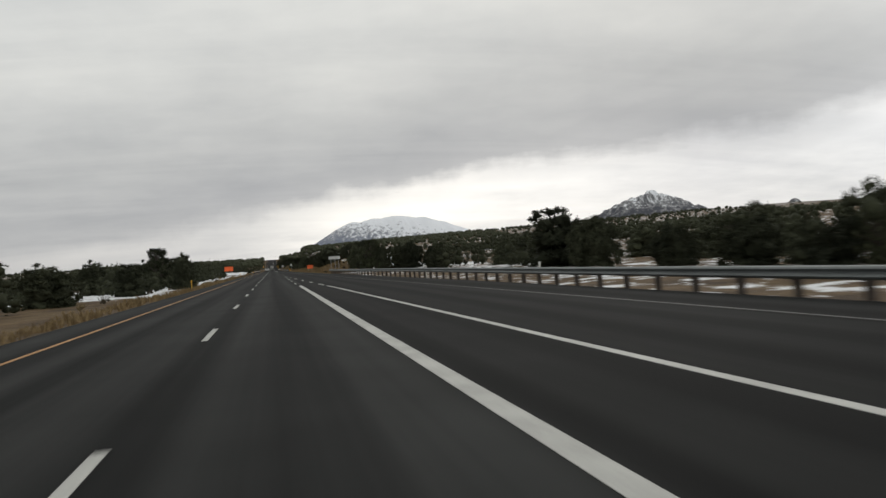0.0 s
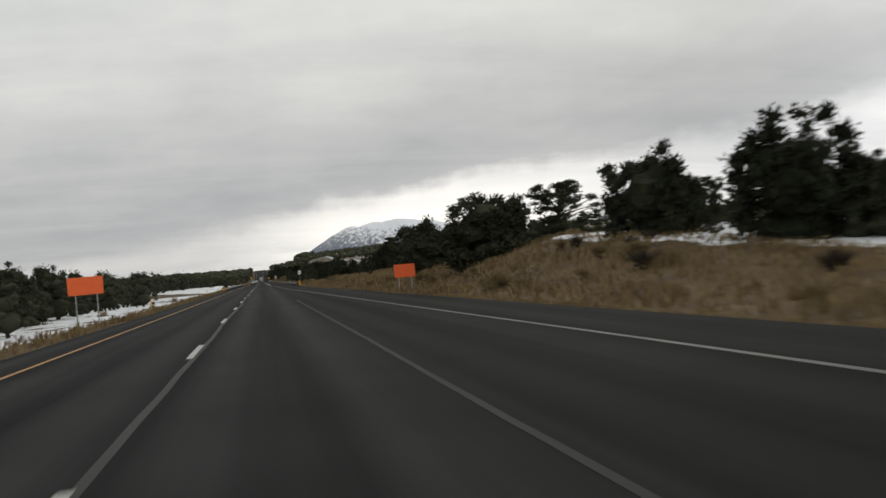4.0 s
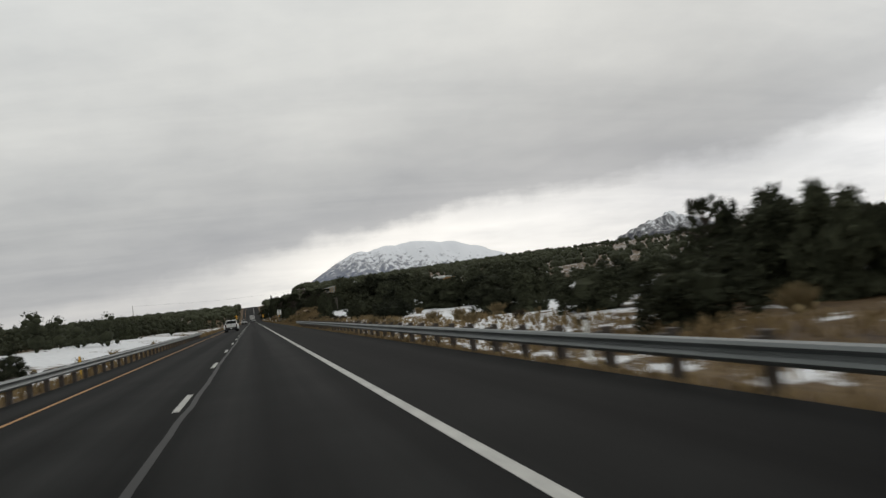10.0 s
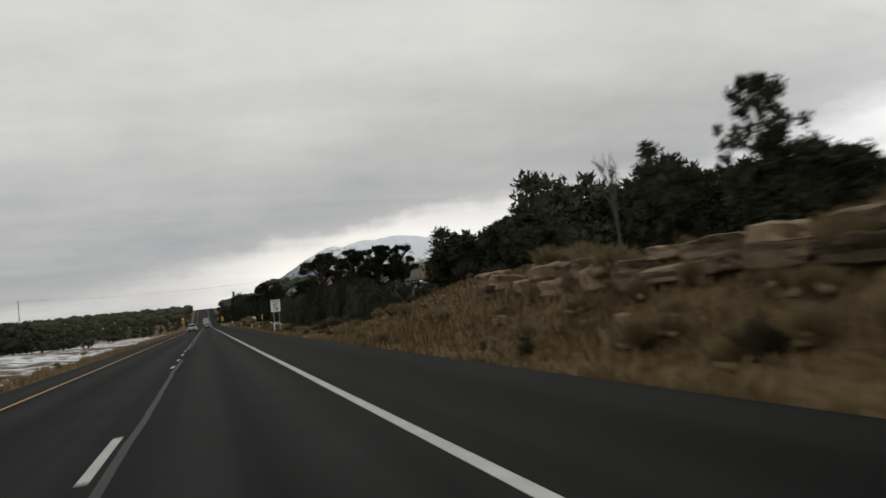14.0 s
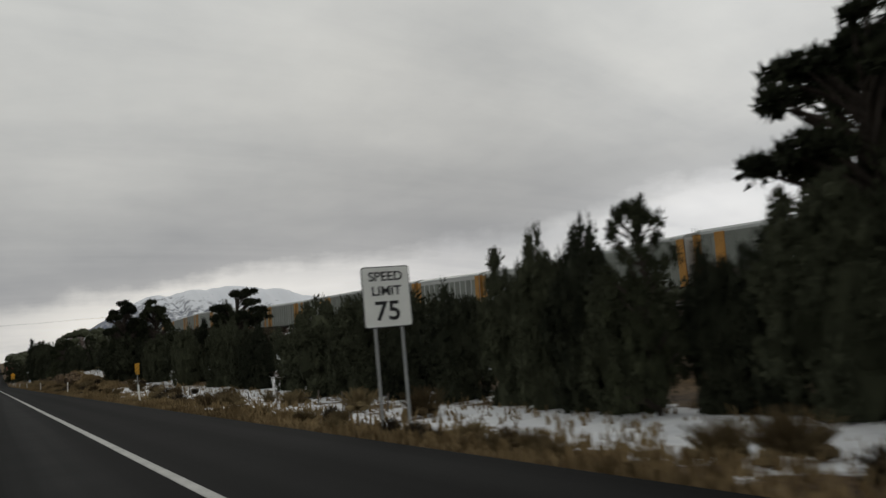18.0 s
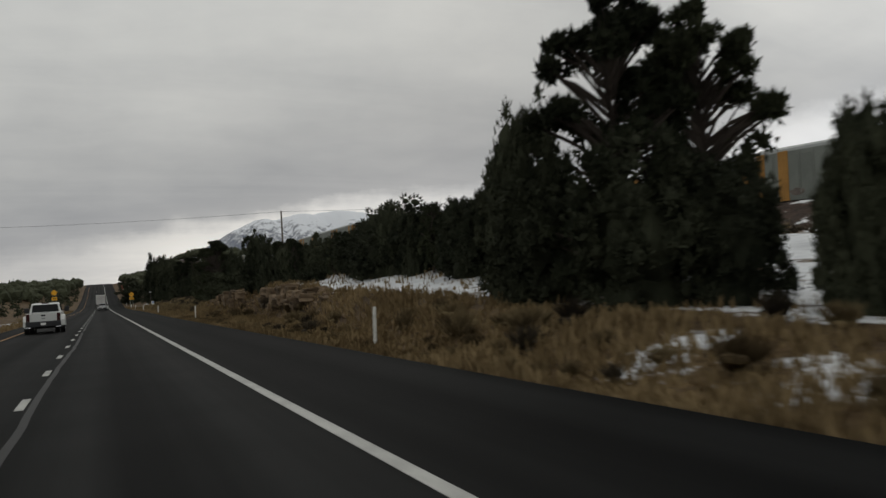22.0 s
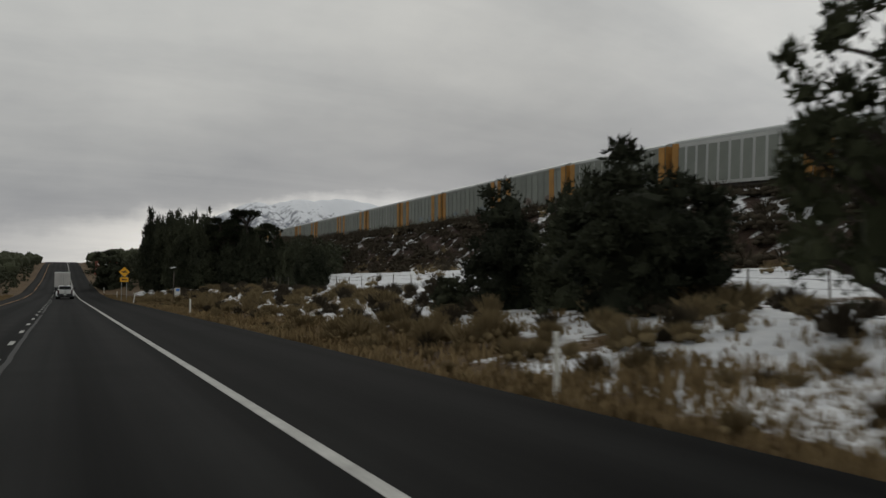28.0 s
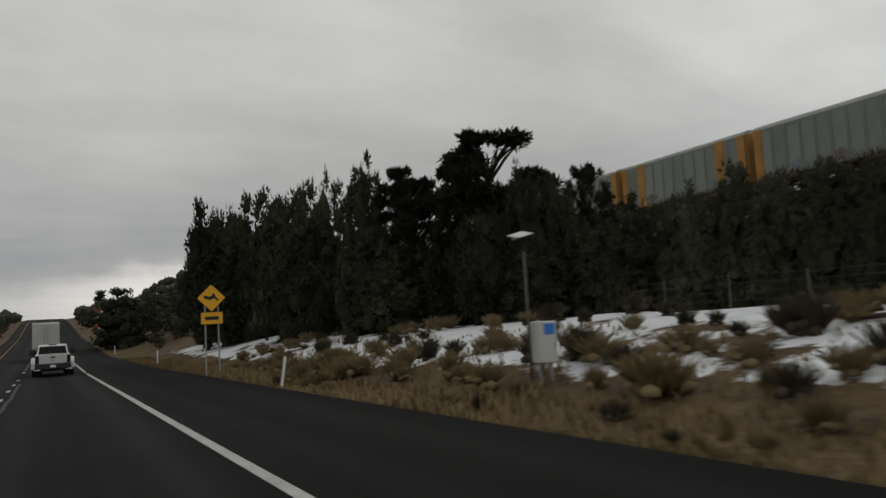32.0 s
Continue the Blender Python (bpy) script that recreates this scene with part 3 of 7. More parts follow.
def build_ground():
    xs = spaced((-4700, -900, 500), (-900, -150, 75), (-150, -40, 11), (-40, -16, 2.4), (-16, -7, 0.9), (-7, 5, 3.0), (5, 21, 0.62), (21, 48, 1.5),
                (48, 76, 1.4), (76, 160, 10), (160, 900, 50), (900, 4700, 480))
    ys = spaced((-400, -60, 40), (-60, 540, 2.6), (540, 900, 1.5), (900, 1300, 9), (1300, 1900, 50), (1900, 4700, 450))
    verts, snow, red = [], [], []
    for y in ys:
        for x in xs:
            s = snow_at(x, y)
            verts.append((x, y, ground_z(x, y) + 0.05 * smooth(0.4, 0.6, s)))
            snow.append(s)
            red.append(smooth(560, 640, y) * smooth(TRACK_X - 15, TRACK_X - 11, x) * (1 - smooth(TRACK_X + 8, TRACK_X + 14, x)))
    w = len(xs)
    faces = [(j * w + i, j * w + i + 1, (j + 1) * w + i + 1, (j + 1) * w + i) for j in range(len(ys) - 1) for i in range(w - 1)]
    me = mesh_from("ground", verts, faces, M_GROUND, True)
    at = me.attributes.new("snow", "FLOAT", "POINT")
    at.data.foreach_set("value", snow)
    at = me.attributes.new("red_soil", "FLOAT", "POINT")
    at.data.foreach_set("value", red)
    thing("ground", "dry brown grassland with patches of old snow", "ground", kind="structure", data=me)


build_ground()


# ---- road and its markings ----
ROAD_YS = spaced((-300, 860, 8), (860, 1500, 8))
verts, faces = [], []
for y in ROAD_YS:
    z = road_z(y)
    xr = right_edge(y)
    cols = [LEFT_EDGE, -5.5, -1.83, 1.83, xr]
    verts += [(LEFT_EDGE - 0.5, y, z - 0.16)] + [(c, y, z) for c in cols] + [(xr + 0.5, y, z - 0.18)]
for j in range(len(ROAD_YS) - 1):
    faces += [(j * 7 + i, j * 7 + i + 1, j * 7 + i + 8, j * 7 + i + 7) for i in range(6)]
road = thing("road", "dark worn asphalt highway with pale wheel tracks", "road", kind="structure", data=mesh_from("road", verts, faces, M_ASPHALT))


def stripe(name, line, width, y0, y1, material, label, step=6.0, lift=0.006):
    """A painted line whose middle runs along x = line(y)."""
    vs, fs = [], []
    ys = spaced((y0, y1, step))
    for y in ys:
        x, z = line(y), road_z(y)
        wv = 0.012 * noise.noise((y * 0.9, x, 7.0))
        vs += [(x - width / 2 + wv, y, z + lift), (x + width / 2 + wv, y, z + lift), (x + width / 2 + wv, y, z - 0.02), (x - width / 2 + wv, y, z - 0.02)]
    k = len(ys)
    for j in range(k - 1):
        a, b = 4 * j, 4 * j + 4
        fs += [(a, a + 1, b + 1, b), (a + 1, a + 2, b + 2, b + 1), (a + 3, a, b, b + 3)]
    fs += [(0, 3, 2, 1), (4 * k - 4, 4 * k - 3, 4 * k - 2, 4 * k - 1)]
    return part(name, mesh_from(name, vs, fs, material), road, label)


GORE = [(-300, 9.5), (-12, 4.3), (6, 4.0), (32, 3.55), (44, 3.25), (80, 2.5), (106, 1.92), (112, 1.84)]
RAMP_LINE = [(-300, 14), (-60, 9.9), (30, 8.1), (146, 5.6), (235, 3.35), (262, 2.85), (295, 2.36), (328, 1.83)]
stripe("yellow_edge_line", lambda y: -5.49, 0.115, -300, 1300, M_YELLOW_PAINT, "worn orange-yellow edge line", 10)
stripe("edge_line", lambda y: 1.83, 0.17, 326.1, 1300, M_WHITE_PAINT, "worn white edge line", 8)
stripe("ramp_edge_line", lambda y: lerp(RAMP_LINE, y), 0.13, 116, 326, M_FAINT_PAINT, "thin worn white edge line of the merging lane", 6)
stripe("ramp_edge_line", lambda y: lerp(RAMP_LINE, y), 0.12, -60, 115, M_CRACK, "almost worn off edge line of the ramp", 6)
stripe("gore_line", lambda y: 1.75, 0.26, -120, 43, M_WHITE_PAINT, "broad white gore line", 6)
stripe("gore_line", lambda y: lerp(GORE, y), 0.17, -120, 37, M_WHITE_PAINT, "thin white gore line", 6)
for y0, ln in ((39.2, 4.6), (50.8, 3.5), (63.2, 3.5), (77.2, 3.6), (91.2, 3.6), (104.8, 3.7)):
    stripe("merge_dash", lambda y: lerp(GORE, y), 0.15, y0, y0 + ln, M_WHITE_PAINT, "", 2)
for y0, ln in ((49.9, 3.5), (63.8, 3.3), (77.0, 3.6), (91.0, 3.6), (104.8, 3.7)):
    stripe("merge_dash", lambda y: 1.66, 0.15, y0, y0 + ln, M_WHITE_PAINT, "", 2)
for k in range(-5, 38):
    stripe("lane_dash", lambda y: -1.83, 0.14, 13.8 * k, 13.8 * k + 3.45, M_WHITE_PAINT, "", 2)
for k in range(-12, 70):
    stripe("lane_dash", lambda y: -1.83, 0.14, 611.0 + 6.5 * k, 611.0 + 6.5 * k + 1.62, M_WHITE_PAINT, "", 1)


def crack_line(y0, y1, x0, seed, width=0.09, wander=1.0, material=M_CRACK):
    ph = random.Random(seed).random() * 50
    stripe("crack_seal", lambda y: x0 + wander * (0.05 * noise.noise((y * 0.35 + ph, 0, seed)) + 0.12 * noise.noise((y * 0.05 + ph, 4, seed))), width, y0, y1, material, "", 0.9, 0.003)


for i, (y0, y1, x0) in enumerate(((98, 210, -1.72), (214, 330, -1.66), (334, 470, -1.62), (472, 540, -1.62),
                                  (556, 640, -1.62), (642, 700, -1.60), (702, 800, -1.60), (803, 860, -1.60))):
    crack_line(y0, y1, x0, i, 0.12)
# the old edge joint under the merging lane
for i, (y0, y1) in enumerate(((46, 118), (121, 186))):
    crack_line(y0, y1, 1.90, 30 + i, 0.10, 0.5, M_OLD_JOINT)


# ---- guard rails ----
W_BEAM = [(0.0, 0.155), (0.05, 0.13), (0.085, 0.085), (0.05, 0.04), (0.012, 0.02), (0.012, -0.02), (0.05, -0.04), (0.085, -0.085), (0.05, -0.13), (0.0, -0.155),
          (-0.014, -0.15), (0.034, -0.125), (0.066, -0.085), (0.034, -0.05), (-0.008, -0.024), (-0.008, 0.024), (0.034, 0.05), (0.066, 0.085), (0.034, 0.125), (-0.014, 0.15)]


def guard_rail(label, y0, y1, line, side, post_step, top=0.53):
    rail = thing("guard_rail", label, "guard rail", kind="structure")
    outline = [(-side * u, v) for u, v in W_BEAM]
    if side < 0:
        outline = outline[::-1]
    step = 30.0
    ys = y0
    while ys < y1 - 0.1:
        ye = min(y1, ys + step)
        pts = [(line(y), y, road_z(y) + top) for y in spaced((ys, ye, 6.0))]
        part("rail_beam", profile_sweep("rail_beam", outline, pts, M_GALV), rail, "corrugated grey steel beam")
        ys = ye
    post = bm_mesh("post", box_bm(0.15, 0.20, 1.15, (0, 0, 0), 0.012), M_WOOD_POST)
    block = bm_mesh("spacer_block", box_bm(0.18, 0.15, 0.34, (0, 0, 0), 0.012), M_WOOD_POST)
    k = int((y1 - y0) / post_step)
    for i in range(k + 1):
        y = y0 + 0.4 + i * (y1 - y0 - 0.8) / k
        x, z = line(y), road_z(y)
        lean = 1.5 * noise.noise((y, 0, 0))
        part("post", post, rail, "", pose(x + side * 0.30, y, z + 0.10, 0, lean, 0))
        part("spacer_block", block, rail, "", pose(x + side * 0.13, y, z + top, 0, lean, 0))
    for y, s in ((y0, -1), (y1, 1)):
        me = bm_mesh("end_shoe", box_bm(0.13, 0.34, 0.36, (0, 0, 0), 0.03, 2), M_GALV)
        part("end_shoe", me, rail, "curved steel end shoe", pose(line(y) + side * 0.02, y + s * 0.12, road_z(y) + top, 0, 0, 0))
    return rail


G0 = [(-120, 13.4), (-60, 12.0), (0, 11.4), (50, 11.2), (75, 10.0), (114, 9.15)]
guard_rail("long grey steel guard rail on dark timber posts beside the ramp", -90, 112.9, lambda y: lerp(G0, y), 1, 2.2)
guard_rail("grey steel guard rail on dark timber posts beside the shoulder", 268, 467, lambda y: 5.55 + 0.2 * smooth(380, 430, y), 1, 2.2, 0.44)
guard_rail("grey steel guard rail on the median side", 292, 470, lambda y: -7.35, -1, 2.2)


# ---- sheet signs ----
def striped_panel(parent, w, h, right, m):
    """Amber plate with black slanting bars."""
    plate = part("plate", bm_mesh("plate", box_bm(w, 0.012, h, (0, 0, 0), 0.004), M_SIGN_YELLOW), parent, "amber reflective plate", m)
    s = 1 if right else -1
    for k in range(-2, 3):
        c = k * h / 3.4
        vs = []
        for yy in (-0.012, -0.0062):
            for u, v in ((-w / 2, c - w / 2), (w / 2, c + w / 2), (w / 2, c + w / 2 + h / 7), (-w / 2, c - w / 2 + h / 7)):
                vs.append((s * u, yy, max(-h / 2, min(h / 2, v))))
        if max(v[2] for v in vs) - min(v[2] for v in vs) < 0.04:
            continue
        part("black_bar", mesh_from("black_bar", vs, [(0, 1, 2, 3), (4, 7, 6, 5), (0, 4, 5, 1), (1, 5, 6, 2), (2, 6, 7, 3), (3, 7, 4, 0)], M_SIGN_BLACK), plate)
    return plate


def sign_post(parent, x, y, z0, z1, size=0.06, material=M_POST):
    return part("post", bm_mesh("post", box_bm(size, size, z1 - z0, (x, y, (z0 + z1) / 2), 0.006), material), parent, "thin galvanised post")


def object_marker(x, y, z_mid, w, h, right, label):
    g = ground_z(x, y)
    ob = thing("object_marker", label, "road sign", pose(x, y, g))
    striped_panel(ob, w, h, right, pose(0, 0, z_mid - g))
    sign_post(ob, 0, 0.04, -0.3, z_mid - g + h / 2 - 0.05, 0.05)
    return ob


object_marker(6.05, 267.2, 0.55, 0.50, 0.62, True, "amber and black striped marker plate at the rail end")
object_marker(-7.5, 291.2, 0.55, 0.55, 0.62, False, "amber and black striped marker plate at the median rail end")
object_marker(9.4, 644.9, 1.75, 0.32, 0.86, True, "tall narrow amber and black striped marker on a post")


def text_part(parent, words, size, at, material):
    cu = bpy.data.curves.new("lettering", "FONT")
    cu.body, cu.size, cu.align_x, cu.align_y, cu.extrude, cu.offset = words, size, "CENTER", "CENTER", 0.004, size * 0.018
    cu.materials.append(material)
    ob = part("lettering", cu, parent, "black lettering", Matrix.Translation(at) @ pose(0, 0, 0, 90, 0, 0))
    return ob


def rounded_plate(w, h, r, d=0.012):
    bm = bmesh.new()
    ring = []
    for cx, cz, a0 in ((w / 2 - r, h / 2 - r, 0), (-w / 2 + r, h / 2 - r, 90), (-w / 2 + r, -h / 2 + r, 180), (w / 2 - r, -h / 2 + r, 270)):
        for k in range(5):
            a = radians(a0 + 22.5 * k)
            ring.append(bm.verts.new((cx + r * math.cos(a), 0, cz + r * math.sin(a))))
    f = bm.faces.new(ring)
    ex = bmesh.ops.extrude_face_region(bm, geom=[f])
    bmesh.ops.translate(bm, verts=[v for v in ex["geom"] if isinstance(v, bmesh.types.BMVert)], vec=(0, d, 0))
    bmesh.ops.recalc_face_normals(bm, faces=bm.faces)
    return bm


def speed_sign(x, y, z_mid, w, h, turn):
    g = ground_z(x, y)
    ob = thing("speed_limit_sign", "white speed limit sign with black lettering on two posts", "road sign", pose(x, y, g, 0, 0, turn))
    zc = z_mid - g
    edge = part("border", bm_mesh("border", rounded_plate(w, h, 0.08, 0.014), M_SIGN_BLACK), ob, "", pose(0, 0.0, zc))
    face = part("face", bm_mesh("face", rounded_plate(w - 0.05, h - 0.05, 0.06, 0.010), M_SIGN_WHITE), ob, "white reflective face", pose(0, -0.006, zc))
    for words, size, dz in (("SPEED", 0.32, 0.50), ("LIMIT", 0.32, 0.14), ("75", 0.66, -0.37)):
        text_part(ob, words, size, (0, -0.010, zc + dz * h / 1.52), M_SIGN_BLACK)
    part("back", bm_mesh("back", rounded_plate(w, h, 0.08, 0.008), M_SIGN_BACK), ob, "bare metal back", pose(0, 0.016, zc))
    for dx in (-0.34, 0.34):
        sign_post(ob, dx, 0.06, -0.3, zc + h / 2 - 0.1, 0.07)


speed_sign(8.0, 599.0, 2.86, 1.22, 1.52, -14)


def orange_sign(x, y, z_mid, w, h, label):
    g = ground_z(x, y)
    ob = thing("work_zone_sign", label, "road sign", pose(x, y, g))
    zc = z_mid - g
    part("face", bm_mesh("face", rounded_plate(w, h, 0.06, 0.014), M_SIGN_ORANGE), ob, "bright orange face", pose(0, 0, zc))
    for dx in (-w * 0.3, w * 0.3):
        sign_post(ob, dx, 0.05, -0.3, zc + h / 2 - 0.06, 0.07)


orange_sign(-11.2, 188.0, 2.2, 2.15, 1.15, "blank bright orange work zone sign in the median")
orange_sign(9.6, 188.0, 1.25, 1.50, 0.92, "blank bright orange work zone sign beside the grass bank")


def back_sign():
    x, y, zc = 12.0, 136.5, 2.78
    g = ground_z(x, y)
    ob = thing("guide_sign", "long guide sign seen from its pale bare metal back", "road sign", pose(x, y, g, 0, 0, -12))
    for k in range(2):
        part("panel", bm_mesh("panel", box_bm(2.25, 0.03, 0.285, (0, 0, zc - g + (k - 0.5) * 0.29), 0.006), M_SIGN_BACK), ob, "pale aluminium plank")
    for dx in (-0.7, 0.1, 0.8):
        sign_post(ob, dx, 0.07, -0.4, zc - g + 0.36, 0.08)


back_sign()


def diamond_sign(x, y, z_mid, side, pw, ph, pz, label, deer):
    g = ground_z(x, y)
    ob = thing("warning_sign", label, "road sign", pose(x, y, g, 0, 0, -4))
    zc = z_mid - g
    part("border", bm_mesh("border", rounded_plate(side, side, 0.08, 0.012), M_SIGN_BLACK), ob, "", pose(0, 0, zc, 0, 45, 0))
    part("face", bm_mesh("face", rounded_plate(side - 0.04, side - 0.04, 0.06, 0.010), M_SIGN_YELLOW), ob, "amber diamond face", pose(0, -0.005, zc, 0, 45, 0))
    if deer:
        body = [(-0.30, -0.04), (-0.05, -0.10), (0.12, -0.02), (0.30, -0.16), (0.34, -0.10), (0.20, 0.06), (0.14, 0.20), (0.05, 0.22), (0.03, 0.10), (-0.12, 0.06), (-0.34, 0.12), (-0.36, 0.06)]
        vs = [(u, -0.011, v) for u, v in body] + [(u, -0.006, v) for u, v in body]
        n = len(body)
        fs = [tuple(range(n)), tuple(range(n, 2 * n))[::-1]] + [(i, i + n, (i + 1) % n + n, (i + 1) % n) for i in range(n)]
        part("symbol", mesh_from("symbol", vs, fs, M_SIGN_BLACK), ob, "black running symbol", pose(0, 0, zc))
    if pw:
        part("plaque_border", bm_mesh("plaque_border", rounded_plate(pw, ph, 0.05, 0.012), M_SIGN_BLACK), ob, "", pose(0, 0, pz - g))
        part("plaque", bm_mesh("plaque", rounded_plate(pw - 0.03, ph - 0.03, 0.04, 0.010), M_SIGN_YELLOW), ob, "amber plaque", pose(0, -0.005, pz - g))
        part("lettering_bar", bm_mesh("lettering_bar", box_bm(pw * 0.62, 0.005, ph * 0.28, (0, -0.009, pz - g), 0.001), M_SIGN_BLACK), ob)
    for dx in (-0.3, 0.3):
        sign_post(ob, dx, 0.05, -0.4, zc + 0.2, 0.07)


diamond_sign(6.55, 852.8, 3.62, 0.95, 1.02, 0.58, 2.66, "amber diamond warning sign with a leaping animal symbol and plaque", True)
diamond_sign(-9.0, 823.0, 4.6, 0.95, 1.0, 0.7, 3.4, "amber diamond warning sign with plaque in the median", False)


def board_sign():
    x, y, zc = 9.5, 960.0, 6.6
    g = ground_z(x, y)
    ob = thing("guide_board", "large faded red-brown guide board with pale lines", "road sign", pose(x, y, g))
    part("face", bm_mesh("face", rounded_plate(5.2, 3.4, 0.15, 0.05), M_SIGN_RED), ob, "faded red-brown face", pose(0, 0, zc - g))
    for k, ww in ((1, 3.9), (0, 4.4), (-1, 3.4)):
        part("lettering_bar", bm_mesh("lettering_bar", box_bm(ww, 0.01, 0.42, (0, -0.008, zc - g + k * 0.95), 0.002), M_SIGN_WHITE), ob)
    for dx in (-1.7, 1.7):
        sign_post(ob, dx, 0.12, -0.5, zc - g + 1.4, 0.18)


board_sign()


def small_sign(x, y, z_mid, w, h, label, turn=0):
    g = ground_z(x, y)
    ob = thing("roadside_sign", label, "road sign", pose(x, y, g, 0, 0, turn))
    part("face", bm_mesh("face", rounded_plate(w, h, 0.03, 0.012), M_SIGN_WHITE), ob, "", pose(0, 0, z_mid - g))
    part("lettering_bar", bm_mesh("lettering_bar", box_bm(w * 0.6, 0.005, h * 0.16, (0, -0.004, z_mid - g), 0.001), M_SIGN_BLACK), ob)
    sign_post(ob, 0, 0.045, -0.3, z_mid - g + h / 2 - 0.05, 0.06)


small_sign(7.2, 289.2, 2.4, 0.6, 0.75, "small white roadside sign on one post")


# ---- solar pole and cabinet ----
def roadside_station():
    x, y = 9.75, 830.8
    g = ground_z(x, y)
    ob = thing("monitoring_station", "grey pole with a solar panel and a pale metal cabinet", "roadside cabinet", pose(x, y, g, 0, 0, 6))
    part("pole", bm_mesh("pole", cyl_bm(0.04, 0.034, 3.6, 10, pose(0, 0, 1.4)), M_UTIL, True), ob, "leaning grey pole")
    panel = part("solar_panel", bm_mesh("solar_panel", box_bm(0.50, 0.42, 0.035, (0, 0, 0), 0.01), M_POST), ob, "tilted pale solar panel", pose(-0.08, 0, 3.45 - g + 0.25, 14, -14, 0))
    box_part("frame", panel, M_POST, (0.5, 0.06, 0.05), (0, 0, -0.05), 0.006)
    cab = box_part("cabinet", ob, M_CABINET, (0.48, 0.42, 0.98), (0.34, -0.12, 1.02), 0.02, "pale grey metal cabinet")
    box_part("notice", cab, M_SIGN_BLUE, (0.32, 0.012, 0.26), (0.34, -0.337, 1.32), 0.003, "blue notice")
    box_part("latch", cab, M_POST, (0.04, 0.03, 0.12), (0.50, -0.345, 0.95), 0.005)
    for dx in (0.16, 0.52):
        box_part("leg", ob, M_POST, (0.06, 0.06, 0.7), (dx, -0.12, 0.2), 0.006)


roadside_station()


# ---- delineators ----
def delineator(x, y, material, label, lean=0.0, h=1.15):
    g = ground_z(x, y)
    ob = thing("delineator_post", label, "delineator", pose(x, y, g, 0, lean, 0), "delineators along the road")
    part("stem", bm_mesh("stem", box_bm(0.10, 0.03, h + 0.3, (0, 0, (h - 0.3) / 2), 0.010), material), ob)
    part("reflector", bm_mesh("reflector", box_bm(0.085, 0.012, 0.16, (0, -0.021, h - 0.16), 0.006), M_SIGN_WHITE if material is M_DELIN else M_SIGN_YELLOW), ob, "small reflector plate")


for x, y, lean in ((6.3, 583.0, 1), (6.4, 625.4, -4), (6.6, 670.0, 2), (6.6, 715.5, 1), (6.5, 758.5, 0), (6.5, 797.0, 0), (6.8, 842.0, 9), (7.4, 880.0, 0), (7.4, 922.0, 0)):
    delineator(x, y, M_DELIN, "white flexible delineator post in the dry grass", lean)
for x, y in ((-8.6, 66.5), (-8.8, 199.0), (-8.6, 318.0), (-8.6, 398.0)):
    delineator(x, y, M_DELIN_Y, "yellow delineator post beside the median shoulder", 0, 1.05)
for x, y in ((13.2, 20), (12.6, 47), (11.8, 75)):
    delineator(x, y, M_DELIN, "white delineator post behind the guard rail", 0, 1.1)
for y in (290, 330, 372, 414, 452):
    delineator(6.5, y, M_DELIN, "white delineator post behind the guard rail", 0, 0.95)


# ---- distance: mountain, cinder hill, wooded skyline ----
def heap(name, label, cx, cy, rx, ry, height, material, seed, rough, z0, sharp=1.35, lean=0.0):
    """A mountain as one grid with ridged relief."""
    n = 90
    vs, fs = [], []
    for j in range(n + 1):
        for i in range(n + 1):
            u, v = 2 * i / n - 1, 2 * j / n - 1
            r = math.hypot(u - lean * (1 - abs(u)), v)
            k = max(0.0, 1 - r ** 1.12)
            ridge = 1 - abs(noise.fractal((u * 3 + seed, v * 3, seed), 0.8, 2.1, 6)) * rough
            vs.append((cx + rx * u, cy + ry * v, z0 + height * (k ** sharp) * ridge))
    w = n + 1
    fs = [(j * w + i, j * w + i + 1, (j + 1) * w + i + 1, (j + 1) * w + i) for j in range(n) for i in range(n)]
    return thing(name, label, "mountain", kind="structure", data=mesh_from(name, vs, fs, material, True))


def massif():
    """A long mountain whose flank climbs from beside the road to a level snow crest, cut by gullies."""
    nx, ny, vs = 150, 60, []
    for j in range(ny + 1):
        v = j / ny
        for i in range(nx + 1):
            x = 5 + 660 * i / nx
            crest = 4 + 68 * min(1.0, max(0.0, (x - 20) / 125)) + 9 * smooth(120, 230, x) - 60 * smooth(250, 500, x) + 2.5 * noise.noise((x * 0.045, 0, 2.0))
            slope = smooth(0.0, 0.55, v) * (1 - smooth(0.6, 1.0, v)) ** 0.5
            gully = 1 - abs(noise.fractal((x * 0.030 + v * 1.1, v * 0.9, 3.0), 0.85, 2.1, 6)) * (1 - 0.8 * smooth(0.42, 0.55, v))
            z = 2 + crest * slope * (0.80 + 0.24 * gully) + 3.0 * noise.noise((x * 0.02, v * 3, 8.0))
            vs.append((x + 10 * noise.noise((v * 4, x * 0.01, 1.0)), 1270 + 330 * v, z))
    w = nx + 1
    fs = [(j * w + i, j * w + i + 1, (j + 1) * w + i + 1, (j + 1) * w + i) for j in range(ny) for i in range(nx)]
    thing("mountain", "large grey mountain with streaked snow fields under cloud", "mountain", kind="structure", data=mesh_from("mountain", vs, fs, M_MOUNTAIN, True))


massif()
heap("mountain_hill", "dark cinder hill dusted with snow", 1710, 3200, 570, 570, 282, M_HILL, 8.0, 0.30, -35, 0.95)
heap("mountain_hill", "low snow-dusted cinder hill", 2330, 3000, 420, 420, 190, M_HILL, 5.0, 0.25, -35, 1.0)


ICO = bmesh.new()
bmesh.ops.create_icosphere(ICO, subdivisions=1, radius=1.0)
ICO_V = [v.co.copy() for v in ICO.verts]
